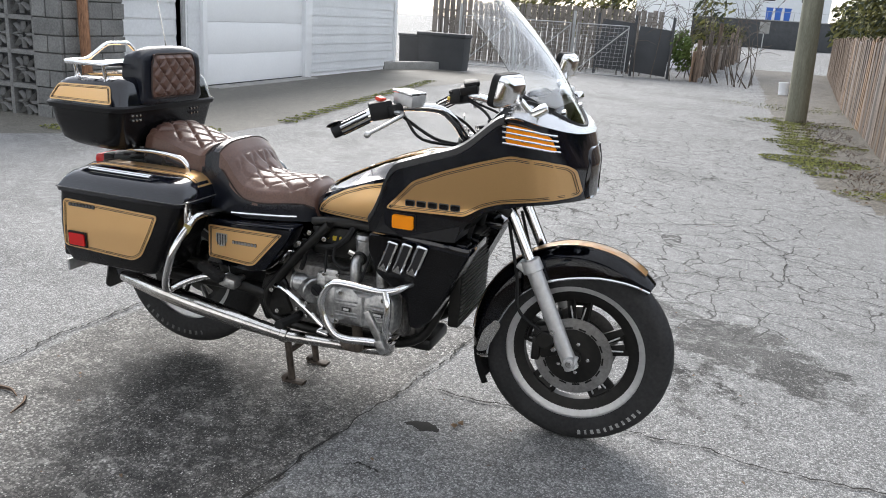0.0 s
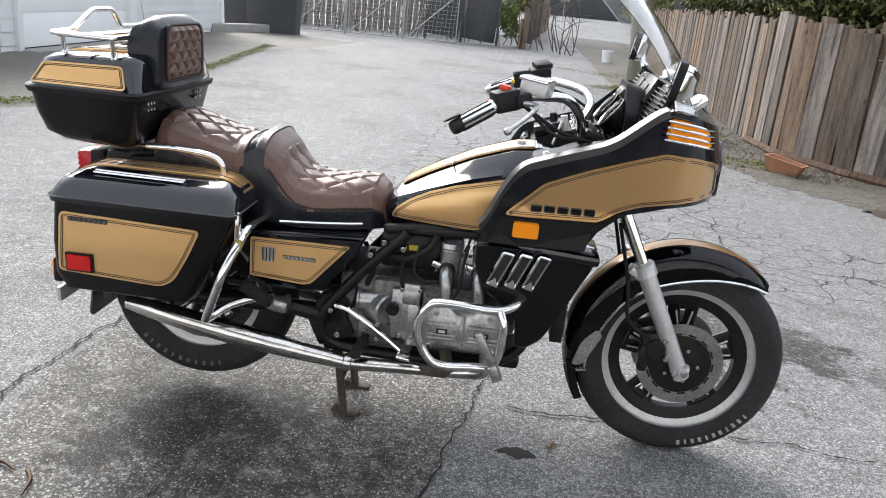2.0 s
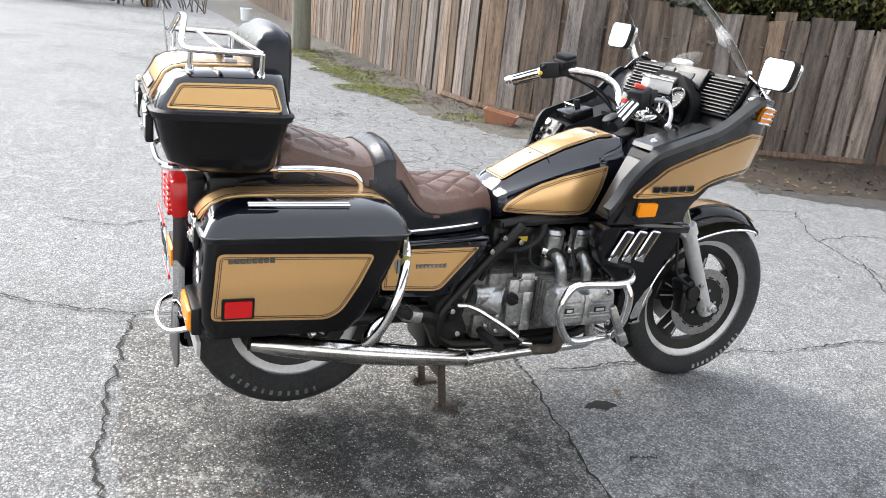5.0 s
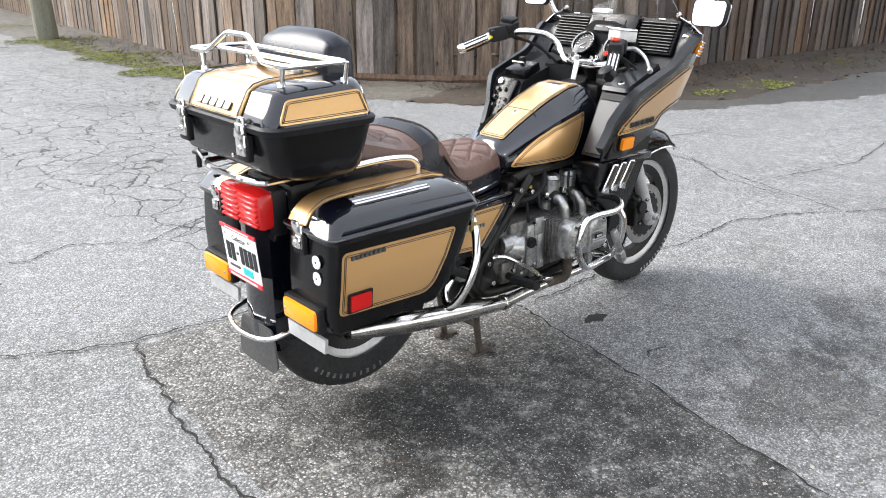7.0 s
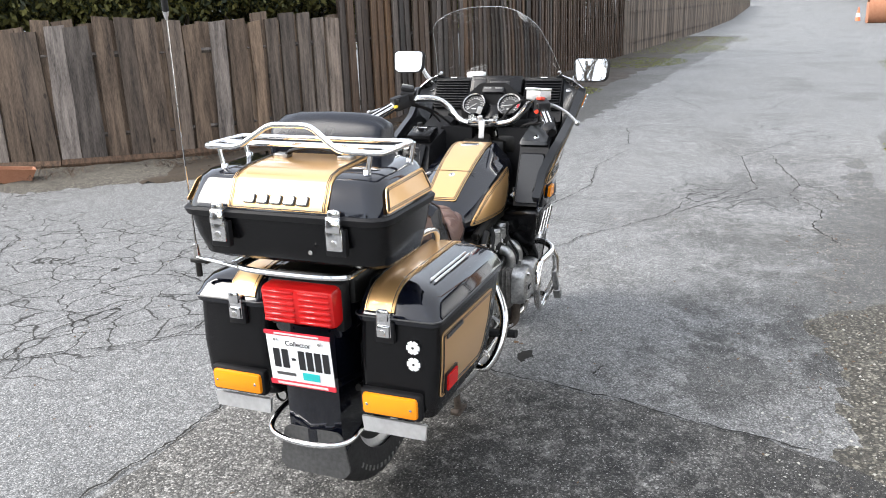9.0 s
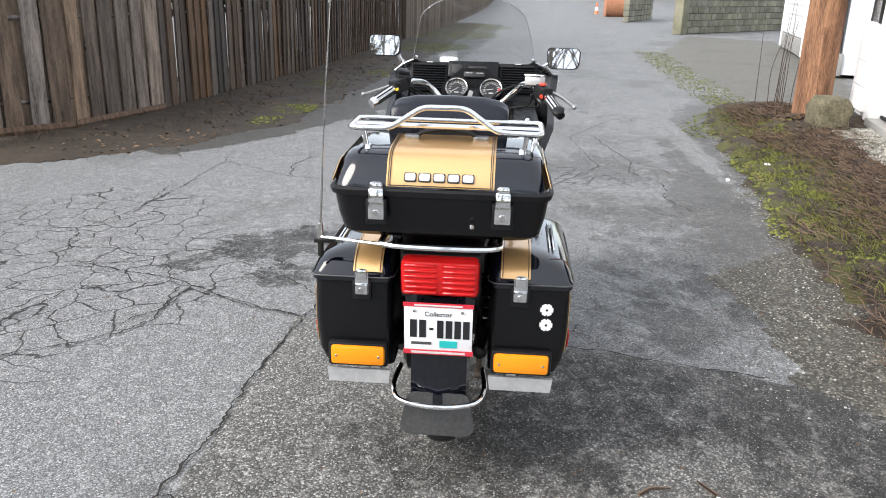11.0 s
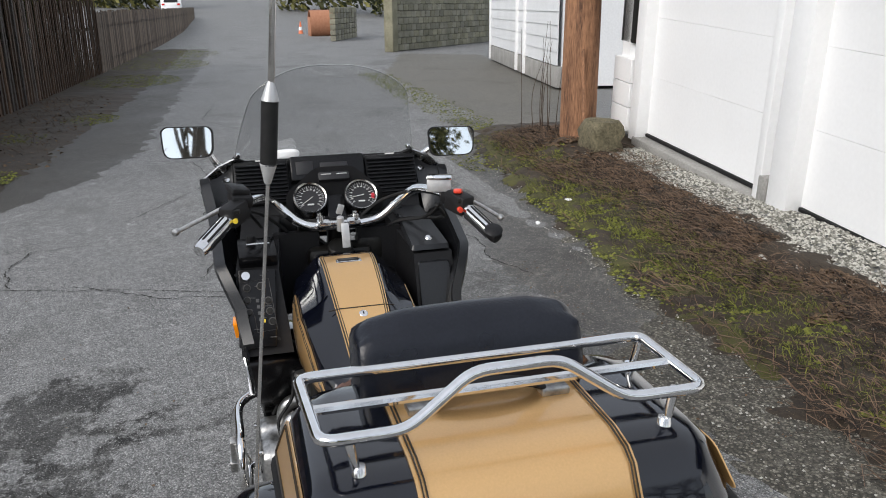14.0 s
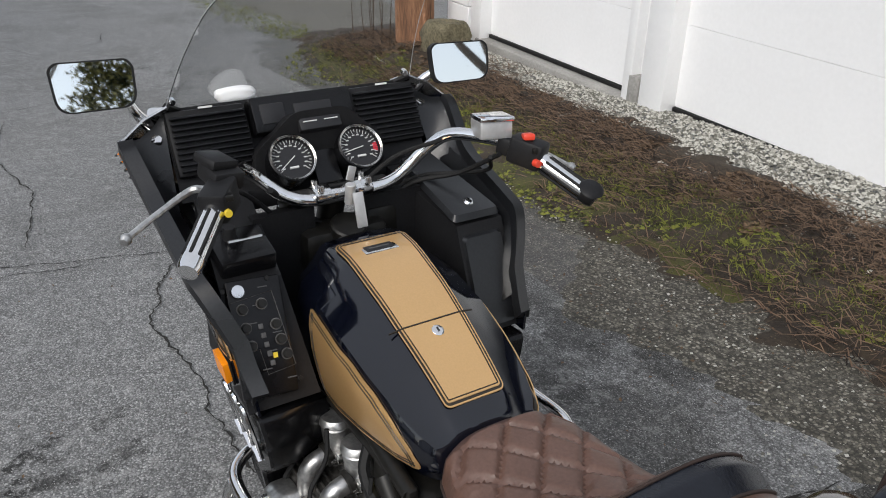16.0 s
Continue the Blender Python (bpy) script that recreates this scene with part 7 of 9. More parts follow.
def trunk():
    def ring(z, x0, x1, w, r=0.05, tilt=0.0):
        return rect_ring(z, x0, x1, -w, w, r, tilt=tilt)
    body = part("trunk", loft([ring(0.874, -1.12, -0.94, 0.235, 0.04, -0.03), ring(0.886, -1.155, -0.922, 0.262, 0.05, -0.03), ring(0.905, -1.19, -0.912, 0.278, 0.05, -0.025), ring(0.96, -1.21, -0.9, 0.29, 0.05, -0.01), ring(1.022, -1.222, -0.885, 0.298)]), "black_body", bike, "black and gold hard top trunk")
    part("trunk_lip", loft([ring(1.018, -1.228, -0.879, 0.305, 0.05), ring(1.034, -1.234, -0.875, 0.309, 0.05), ring(1.04, -1.228, -0.879, 0.303, 0.05)]), "black_plastic", body)
    lid = part("trunk_lid", loft([ring(1.038, -1.222, -0.882, 0.298, 0.05), ring(1.05, -1.22, -0.885, 0.297, 0.055), ring(1.112, -1.188, -0.896, 0.277, 0.055, 0.02), ring(1.126, -1.168, -0.903, 0.262, 0.055, 0.03), ring(1.134, -1.13, -0.912, 0.225, 0.05, 0.034)]), "black_gloss", body)

    def pl(s):
        def place(x, z):
            return (x, s * interp(z, [1.03, 1.05, 1.115, 1.13], [0.299, 0.2975, 0.2765, 0.262]), z), Vector((0, s, 0.3)).normalized()
        return place
    for s in (-1, 1):
        panel(lid, [(-1.2, 1.046), (-0.914, 1.046), (-0.932, 1.112), (-1.165, 1.106)], pl(s), 0.014, lines=(0.006, 0.010))
    # gold band over the back slope and the top
    xs = [-1.2245, -1.2215, -1.205, -1.19, -1.17, -1.13, -1.0, -0.9]
    zs = [1.044, 1.056, 1.085, 1.112, 1.1265, 1.136, 1.142, 1.147]
    rings = [[Vector((x - 0.001, y, z + 0.002)) for y in (-0.147, -0.07, 0, 0.07, 0.147)] for x, z in zip(xs, zs)]
    bm = loft(rings, around=False)
    bmesh.ops.recalc_face_normals(bm, faces=bm.faces)
    bmesh.ops.solidify(bm, geom=bm.faces[:], thickness=0.004)
    gb = part("gold_band", bm, "gold", lid)
    for y in (-0.141, -0.136, 0.136, 0.141):
        part("pinstripe", tube([(x - 0.003, y, z + 0.0045) for x, z in zip(xs, zs)], 0.0013, seg=4, res=1), "stripe", gb)
    part("pinstripe", tube([(-1.2275, y, 1.05) for y in (-0.141, 0, 0.141)], 0.0013, seg=4, res=1), "stripe", gb)

    def back(y, q):
        return (-1.2215 + q * 0.58, -y, 1.058 + q * 0.83), Vector((-0.83, 0, 0.58))
    marks_word(back, -0.098, 0.0, 0.196, 0.026, 5, "silver", gb)
    for y in (-0.172, 0.172):
        lt = part("latch", merge(box((-1.238, y, 1.022), (0.02, 0.042, 0.04), 0.005, (0, 8, 0)), box((-1.236, y, 0.985), (0.018, 0.045, 0.06), 0.004), box((-1.236, y, 1.045), (0.014, 0.036, 0.03), 0.008)), "chrome", body, "chrome trunk latch")
        part("latch_lock", rod((-1.243, y, 0.975), (-1.249, y, 0.975), 0.009, seg=14), "chrome_worn", lt)
        part("latch_base", box((-1.229, y, 0.975), (0.02, 0.058, 0.07), 0.004), "black_plastic", lt)
    part("lid_lock", rod((-1.219, -0.09, 0.94), (-1.225, -0.09, 0.94), 0.006), "chrome_worn", body)
    for y in (-0.2, 0.15):
        many("hinge_bolt", [rod((-0.9, y - 0.02 + 0.02 * i, 0.985 + 0.018 * j), (-0.884, y - 0.02 + 0.02 * i, 0.985 + 0.018 * j), 0.0045, seg=8) for i in range(3) for j in range(2)], "chrome_worn", body)
    # padded backrest, quilted brown on its front
    rings = []
    for k, y in enumerate((-0.176, -0.172, -0.163, -0.15, -0.1, 0.0, 0.1, 0.15, 0.163, 0.172, 0.176)):
        f = (0.84, 0.93, 0.975, 1.0, 1.0, 1.0, 1.0, 1.0, 0.975, 0.93, 0.84)[k]
        top = 1.254 - 0.02 * (abs(y) / 0.17) ** 4
        prof = [(-0.93, 1.04), (-0.94, 1.12), (-0.938, 1.18), (-0.922, 1.222), (-0.9, top - 0.008), (-0.878, top), (-0.857, top - 0.007), (-0.842, 1.22), (-0.836, 1.16), (-0.836, 1.09), (-0.842, 1.04)]
        prof = [(-0.92 + (x + 0.888) * f, 1.14 + (min(z, top) - 1.14) * f) for x, z in prof]
        rings.append([(q.x, y, q.z) for q in spline([(x, 0, z) for x, z in prof], 3, True)])
    rest = part("backrest", loft(rings), "vinyl", body, "black padded backrest with brown quilted front")
    bm = bmesh.new()
    n = 44
    g = []
    for i in range(n + 1):
        row = []
        for j in range(n + 1):
            y, z = -0.132 + 0.264 * i / n, 1.066 + 0.16 * j / n
            d = 0.0
            for sg in (-1, 1):
                q = (y + sg * (z - 1.15) * 1.0) / 0.062
                d = max(d, math.exp(-((abs(q - round(q)) * 0.062) / 0.006) ** 2))
            e = min(i, n - i, j, n - j) / 4
            y *= 1 - 0.16 * smooth01(0.6, 1.0, j / n) ** 2 - 0.05 * smooth01(0.15, 0.0, j / n)
            row.append(bm.verts.new((-0.867 + 0.012 * min(1, e) - 0.009 * d * min(1, e), y, z)))
        g.append(row)
    for i in range(n):
        for j in range(n):
            bm.faces.new((g[i][j], g[i + 1][j], g[i + 1][j + 1], g[i][j + 1]))
    got = bmesh.ops.extrude_face_region(bm, geom=bm.faces[:])
    for v in [q for q in got["geom"] if isinstance(q, bmesh.types.BMVert)]:
        v.co.x = -0.878
    part("quilted_pad", bm, "leather", rest, "brown diamond-quilted leather pad")
    part("piping", tube([(-0.865, y, z) for y, z in rounded([(-0.128, 1.063), (0.128, 1.063), (0.136, 1.09), (0.134, 1.17), (0.115, 1.228), (-0.115, 1.228), (-0.134, 1.17), (-0.136, 1.09)], 0.02)], 0.0035, seg=5, res=1, closed=True), "seam", rest)
    # chrome luggage rack
    rk = part("luggage_rack", tube(bend([(-0.965, 0.265, 1.188), (-1.15, 0.258, 1.19), (-1.15, 0.15, 1.19), (-1.132, 0.06, 1.248), (-1.132, -0.06, 1.248), (-1.15, -0.15, 1.188), (-1.15, -0.268, 1.186), (-0.965, -0.272, 1.186)], 0.022, closed=True), 0.0082, seg=10, res=1, closed=True), "chrome", body, "chrome tubular luggage rack")
    part("rack_bar", tube([(-1.06, 0.262, 1.186), (-1.06, -0.27, 1.184)], 0.0075, seg=8, res=1), "chrome", rk)
    hd = part("lid_handle", tube([(-1.02, 0.085, 1.152), (-1.02, 0.06, 1.163), (-1.02, 0.0, 1.171), (-1.02, -0.06, 1.163), (-1.02, -0.085, 1.152)], [0.007, 0.008, 0.008, 0.008, 0.007], seg=10, flat=(1.7, 0.8)), "black_plastic", body, "black carrying handle with metal ends")
    many("handle_tip", [box((-1.02, y, 1.1475), (0.032, 0.044, 0.012), 0.003) for y in (0.1, -0.1)], "alu", hd)
    for x, y in ((-1.135, 0.21), (-1.135, -0.218), (-0.965, 0.25), (-0.965, -0.258)):
        part("rack_foot", merge(rod((x, y, 1.115), (x, y * 1.06, 1.186), 0.0065), rod((x, y, 1.112), (x, y, 1.142), 0.013, 0.009)), "chrome", rk)
    # whip aerial with its black coil
    an = part("aerial", merge(rod((-1.115, 0.358, 0.848), (-1.118, 0.356, 0.9), 0.011, 0.007), tube([(-1.118, 0.356, 0.89), (-1.152, 0.33, 1.2), (-1.188, 0.298, 1.52)], [0.0034, 0.002, 0.002], seg=6), tube([(-1.197, 0.289, 1.615), (-1.245, 0.25, 2.1)], [0.0035, 0.0015], seg=6, res=1)), "chrome_worn", body, "thin whip aerial")
    part("aerial_coil", rod((-1.19, 0.2965, 1.536), (-1.196, 0.291, 1.602), 0.0085, seg=16), "rubber", an)
    many("coil_cap", [rod((-1.188, 0.2985, 1.517), (-1.19, 0.2965, 1.538), 0.0035, 0.0088), rod((-1.196, 0.291, 1.601), (-1.1975, 0.289, 1.62), 0.009, 0.0032)], "silver", an)
    part("aerial_bracket", merge(box((-1.115, 0.345, 0.85), (0.03, 0.06, 0.012), 0.003), rod((-1.115, 0.358, 0.8), (-1.115, 0.358, 0.85), 0.009)), "black_frame", an)
    # carrier under the trunk
    part("trunk_carrier", merge(tube([(-0.84, -0.16, 0.868), (-1.12, -0.17, 0.868), (-1.19, -0.15, 0.868), (-1.205, 0, 0.868), (-1.19, 0.15, 0.868), (-1.12, 0.17, 0.868), (-0.84, 0.16, 0.868)], 0.009, seg=8), tube([(-1.195, 0.14, 0.868), (-1.12, 0.355, 0.86)], 0.005, seg=8, res=1)), "chrome", body)


def rear_end():
    def at(a, y, r):
        return (RH.x + r * math.cos(radians(a)), y, RH.z + r * math.sin(radians(a)))
    rings = []
    for k in range(24):
        a = 40 + 152 * k / 23
        rings.append([at(a, y, r) for y, r in ((-0.085, 0.30), (-0.083, 0.335), (-0.06, 0.352), (0, 0.36), (0.06, 0.352), (0.083, 0.335), (0.085, 0.30))])
    bm = loft(rings, around=False)
    bmesh.ops.recalc_face_normals(bm, faces=bm.faces)
    bmesh.ops.solidify(bm, geom=bm.faces[:], thickness=0.004)
    f = part("rear_fender", bm, "black_gloss", bike)
    part("fender_tail", merge(loft([[(x, y, z) for x, y in ((-1.0, -0.09), (-1.13, -0.085), (-1.155, 0), (-1.13, 0.085), (-1.0, 0.09))] for z in (0.33, 0.7)]), box((-1.05, 0, 0.74), (0.16, 0.22, 0.16), 0.02)), "black_gloss", f)
    flap = rounded([(-0.092, 0.385), (0.092, 0.385), (0.116, 0.265), (0.096, 0.243), (-0.096, 0.243), (-0.116, 0.265)], 0.025)
    part("mud_flap", loft([[(-1.152 - (0.385 - z) * 0.05 + d + 0.7 * y * y, y, z) for y, z in flap] for d in (-0.003, 0.003)]), "flap", f, "grey rubber mud flap")
    part("rear_bumper", tube([(-1.02, -0.13, 0.41), (-1.12, -0.14, 0.39), (-1.18, -0.11, 0.372), (-1.2, 0, 0.365), (-1.18, 0.11, 0.372), (-1.12, 0.14, 0.39), (-1.02, 0.13, 0.41)], 0.0085, seg=10), "chrome", bike, "chrome rear fender guard")
    tl = part("tail_lamp", box((-1.138, 0, 0.764), (0.07, 0.228, 0.112), 0.016, (0, -4, 0)), "red", bike, "ribbed red tail lamp")
    many("lens_rib", [box((-1.173, 0.055 * q, 0.722 + 0.0163 * k), (0.012, 0.096, 0.0095), 0.003, (0, -4, 0), 1) for q in (-1, 1) for k in range(6)], "red", tl)
    part("lamp_base", box((-1.105, 0, 0.755), (0.05, 0.235, 0.14), 0.01), "black_plastic", tl)
    pt = part("number_plate", box((-1.178, 0, 0.610), (0.003, 0.2, 0.165), 0.001, (0, -5, 0)), "white_paint", bike, "white number plate in a red frame, characters as plain bars")
    R5 = (0, -5, 0)

    def on_plate(y, z, sy, sz, dep=0.002):
        return box((-1.1805 - (z - 0.610) * 0.087, y, z), (dep, sy, sz), 0, R5)
    chars = [on_plate(0.073, 0.611, 0.02, 0.058), on_plate(0.046, 0.611, 0.02, 0.058), on_plate(0.02, 0.611, 0.012, 0.007)] + [on_plate(-0.006 - 0.0255 * k, 0.611, 0.019, 0.058) for k in range(4)]
    many("plate_character", chars, "dial", pt)
    many("plate_line", [on_plate(0.05, 0.563, 0.06, 0.008)], "grey_trim", pt)
    cu = bpy.data.curves.new("word", 'FONT')
    cu.body, cu.size, cu.align_x, cu.extrude = "Collector", 0.021, 'CENTER', 0.0004
    tmp = new("word", cu)
    me = bpy.data.meshes.new_from_object(tmp.evaluated_get(bpy.context.evaluated_depsgraph_get()))
    bpy.data.objects.remove(tmp)
    me.materials.clear()
    me.materials.append(M["dial"])
    me.transform(Matrix(((0, 0, -1, -1.1853), (-1, -0.0, 0, 0.0), (0, 1, 0, 0.653), (0, 0, 0, 1))))
    word = new("plate_word", me)
    word.parent = pt
    part("year_sticker", on_plate(-0.03, 0.562, 0.052, 0.022, 0.003), "teal", pt)
    many("plate_frame", [on_plate(0, 0.689, 0.206, 0.011, 0.005), on_plate(0, 0.534, 0.206, 0.014, 0.005)], "red_print", pt)
    many("frame_letter_bar", [on_plate(0, 0.689, 0.14, 0.005, 0.0062), on_plate(0, 0.534, 0.16, 0.007, 0.0062)], "white_letter", pt)
    many("plate_bolt", [rod((-1.178, y, 0.670), (-1.192, y, 0.670), 0.005, seg=8) for y in (-0.07, 0.07)], "chrome_worn", pt)
    part("swing_arm", merge(tube([(-0.33, -0.12, 0.38), (-0.5, -0.12, 0.38), (-0.82, -0.115, 0.372)], 0.026, seg=10), tube([(-0.33, 0.12, 0.38), (-0.5, 0.12, 0.38), (-0.82, 0.115, 0.372)], 0.03, seg=10), rod((-0.79, -0.14, 0.372), (-0.79, 0.14, 0.372), 0.016), lathe([(0, 0.06), (0.07, 0.06), (0.085, 0.08), (0.08, 0.13), (0.05, 0.145), (0, 0.145)], (-0.79, 0, 0.372), seg=28)), "black_frame", bike)
    for s in (-1, 1):
        sh = part("shock_absorber", merge(rod((-0.78, s * 0.14, 0.42), (-0.70, s * 0.15, 0.7), 0.032), rod((-0.70, s * 0.15, 0.7), (-0.69, s * 0.15, 0.74), 0.015)), "black_frame", bike)
        part("coil_spring", tube([(-0.775 + 0.07 * k / 40 + 0.034 * math.cos(k * 1.1), s * 0.145 + 0.034 * math.sin(k * 1.1), 0.44 + 0.24 * k / 40) for k in range(41)], 0.005, seg=5, res=1), "chrome_worn", sh)
        many("bag_bracket", [tube([(-1.05, s * 0.1, 0.80), (-0.9, s * 0.14, 0.84), (-0.7, s * 0.15, 0.8)], 0.011, seg=8), tube([(-1.08, s * 0.12, 0.5), (-0.85, s * 0.14, 0.46), (-0.6, s * 0.16, 0.46)], 0.011, seg=8), tube([(-0.95, s * 0.12, 0.84), (-0.97, s * 0.11, 0.87)], 0.01, seg=6, res=1)], "black_frame", bike)
    part("tail_frame", merge(box((-0.8, 0, 0.79), (0.55, 0.26, 0.09), 0.02), box((-0.6, 0, 0.68), (0.3, 0.24, 0.1), 0.02)), "black_frame", bike)


def side_covers():
    for s in (-1, 1):
        poly = rounded([(-0.58, 0.655), (-0.215, 0.668), (-0.24, 0.61), (-0.335, 0.482), (-0.40, 0.468), (-0.585, 0.478)], 0.015)
        rings = [[(x, s * 0.206, z) for x, z in inset(poly, 0.012)], [(x, s * 0.201, z) for x, z in inset(poly, 0.004)], [(x, s * 0.19, z) for x, z in poly], [(x, s * 0.12, z) for x, z in poly]]
        c = part("side_cover", loft(rings), "black_gloss", bike)

        def pl(x, z, s=s):
            return (x, s * 0.206, z), (0, s, 0)
        panel(c, [(-0.572, 0.632), (-0.258, 0.636), (-0.375, 0.502), (-0.40, 0.495), (-0.572, 0.506)], pl, 0.01)
        e = part("emblem", skin(rounded([(-0.538, 0.605), (-0.49, 0.605), (-0.49, 0.575), (-0.505, 0.555), (-0.523, 0.555), (-0.538, 0.575)], 0.006, 2), pl, 0.1, 0.004, 0.002), "alu", c, "small metal crest")
        part("crest_line", merge(*[tube([(-0.53 + 0.011 * k, s * 0.2125, 0.56), (-0.53 + 0.011 * k, s * 0.2125, 0.602)], 0.002, seg=4, res=1) for k in range(4)]), "dial", e)
        marks_word(pl, -0.468, 0.572, 0.105, 0.013, 8, "alu", c, 0.002)


def engine():
    e = part("engine", merge(box((0.02, 0, 0.42), (0.42, 0.34, 0.22), 0.02), box((-0.2, 0, 0.42), (0.2, 0.3, 0.24), 0.03), box((0.1, 0, 0.33), (0.3, 0.26, 0.08), 0.02), box((0.24, 0, 0.47), (0.06, 0.26, 0.2), 0.02)), "alu_dark", bike)
    for s in (-1, 1):
        # cylinder bank and ribbed rocker cover
        part("cylinder_bank", merge(box((0.11, s * 0.195, 0.435), (0.25, 0.09, 0.16), 0.012), *[box((0.11, s * (0.175 + 0.016 * k), 0.435), (0.262, 0.006, 0.17), 0.002, seg=1) for k in range(4)]), "alu_dark", e)
        poly = rounded([(-0.008, 0.372), (0.228, 0.372), (0.236, 0.43), (0.228, 0.502), (0.19, 0.518), (0.15, 0.518), (0.128, 0.496), (0.092, 0.496), (0.07, 0.52), (0.03, 0.52), (-0.008, 0.5), (-0.014, 0.43)], 0.02)
        cover = part("rocker_cover", loft([[(x, s * 0.24, z) for x, z in poly], [(x, s * 0.275, z) for x, z in poly], [(x, s * 0.292, z) for x, z in inset(poly, 0.008)], [(x, s * 0.298, z) for x, z in inset(poly, 0.02)]]), "alu", e)
        part("cover_rib", merge(*[tube([(x0, s * 0.297, z), (x1, s * 0.297, z)], 0.004, seg=6, res=1) for x0, x1 in ((0.008, 0.092), (0.13, 0.212)) for z in (0.412, 0.424, 0.455, 0.467)], tube([(0.11, s * 0.296, 0.39), (0.11, s * 0.3, 0.44), (0.11, s * 0.294, 0.49)], 0.008, seg=6)), "alu", cover)
        many("cover_plate", [box((0.05, s * 0.3, 0.437), (0.034, 0.004, 0.017), 0.001), box((0.168, s * 0.3, 0.437), (0.044, 0.004, 0.017), 0.001)], "dial", cover)
        many("plate_mark", [box((0.05, s * 0.3025, 0.437), (0.02, 0.001, 0.008)), box((0.168, s * 0.3025, 0.437), (0.03, 0.001, 0.008))], "white_letter", cover)
        many("cover_bolt", [rod((x, s * 0.285, z), (x, s * 0.308, z), 0.009, seg=12) for x, z in ((0.03, 0.495), (0.19, 0.495), (0.015, 0.388), (0.205, 0.388))], "chrome_worn", cover)
        # carburettors under the tank with intake pipes to the heads
        for x in (0.045, 0.145):
            cb = part("carburettor", merge(rod((x, s * 0.145, 0.6), (x, s * 0.15, 0.655), 0.033, seg=20), rod((x, s * 0.15, 0.655), (x, s * 0.15, 0.672), 0.036, 0.033, seg=20), box((x, s * 0.13, 0.585), (0.055, 0.06, 0.05), 0.01), rod((x, s * 0.13, 0.53), (x, s * 0.13, 0.57), 0.022)), "alu", e)
            part("intake_pipe", tube([(x - 0.005, s * 0.16, 0.59), (x - 0.005, s * 0.205, 0.58), (x, s * 0.222, 0.55), (x + 0.005, s * 0.222, 0.505)], 0.02, seg=12), "alu", cb)
            part("pipe_clamp", rod((x - 0.005, s * 0.17, 0.59), (x - 0.005, s * 0.185, 0.587), 0.026), "black_frame", cb)
            part("carb_linkage", merge(box((x - 0.03, s * 0.165, 0.597), (0.05, 0.02, 0.02), 0.003, (0, 20, 0)), *[rod((x - 0.04 + 0.012 * k, s * 0.16, 0.585), (x - 0.04 + 0.012 * k, s * 0.18, 0.585), 0.004, seg=6) for k in range(4)]), "chrome_worn", cb)
        # gear case, water housing, starter
        part("clutch_case", merge(rod((-0.2, s * 0.12, 0.435), (-0.13, s * 0.185, 0.435), 0.05), box((-0.085, s * 0.165, 0.43), (0.08, 0.06, 0.17), 0.012), box((-0.06, s * 0.185, 0.49), (0.06, 0.03, 0.05), 0.008), rod((-0.11, s * 0.17, 0.435), (-0.11, s * 0.202, 0.435), 0.022), box((-0.06, s * 0.19, 0.5), (0.05, 0.016, 0.07), 0.005), box((-0.05, s * 0.19, 0.4), (0.04, 0.02, 0.14), 0.006)), "alu", e)
        part("case_tube", merge(rod((-0.225, s * 0.155, 0.45), (-0.135, s * 0.16, 0.455), 0.034, seg=20), rod((-0.225, s * 0.155, 0.45), (-0.235, s * 0.155, 0.45), 0.038)), "alu", e)
        part("filler_cap", merge(rod((-0.115, s * 0.2, 0.45), (-0.115, s * 0.215, 0.45), 0.021), box((-0.115, s * 0.219, 0.45), (0.036, 0.008, 0.007), 0.002, (0, 30, 0))), "black_plastic", e)
        many("case_bolt", [rod((x, s * 0.19, z), (x, s * 0.206, z), 0.007, seg=8) for x, z in ((-0.05, 0.36), (-0.09, 0.36), (-0.035, 0.52), (-0.09, 0.515), (-0.16, 0.34), (-0.2, 0.36), (-0.16, 0.39))], "chrome_worn", e)
        part("lower_case", merge(box((-0.15, s * 0.13, 0.34), (0.16, 0.08, 0.09), 0.015), rod((-0.14, s * 0.14, 0.35), (-0.14, s * 0.18, 0.35), 0.035), rod((-0.07, s * 0.14, 0.31), (-0.07, s * 0.18, 0.31), 0.02)), "alu_dark", e)
        # hoses and leads
        for pts, r, mt in (([(-0.16, s * 0.14, 0.6), (-0.08, s * 0.17, 0.61), (-0.02, s * 0.17, 0.65), (0.0, s * 0.15, 0.69)], 0.012, "rubber"), ([(0.1, s * 0.19, 0.68), (0.09, s * 0.2, 0.62), (0.085, s * 0.24, 0.56), (0.07, s * 0.24, 0.52)], 0.005, "rubber"), ([(0.2, s * 0.18, 0.66), (0.19, s * 0.22, 0.58), (0.2, s * 0.25, 0.52)], 0.005, "rubber"),
                           ([(-0.05, s * 0.17, 0.66), (-0.06, s * 0.19, 0.58), (-0.02, s * 0.2, 0.55), (0.03, s * 0.2, 0.56)], 0.005, "rubber"), ([(-0.2, s * 0.15, 0.62), (-0.19, s * 0.16, 0.56), (-0.21, s * 0.15, 0.5)], 0.009, "rubber"), ([(-0.1, s * 0.16, 0.6), (-0.1, s * 0.17, 0.54), (-0.09, s * 0.17, 0.5)], 0.006, "rubber"), ([(-0.27, s * 0.12, 0.55), (-0.24, s * 0.15, 0.47), (-0.26, s * 0.14, 0.4)], 0.008, "rubber")):
            part("hose", tube(pts, r, seg=7), mt, e)
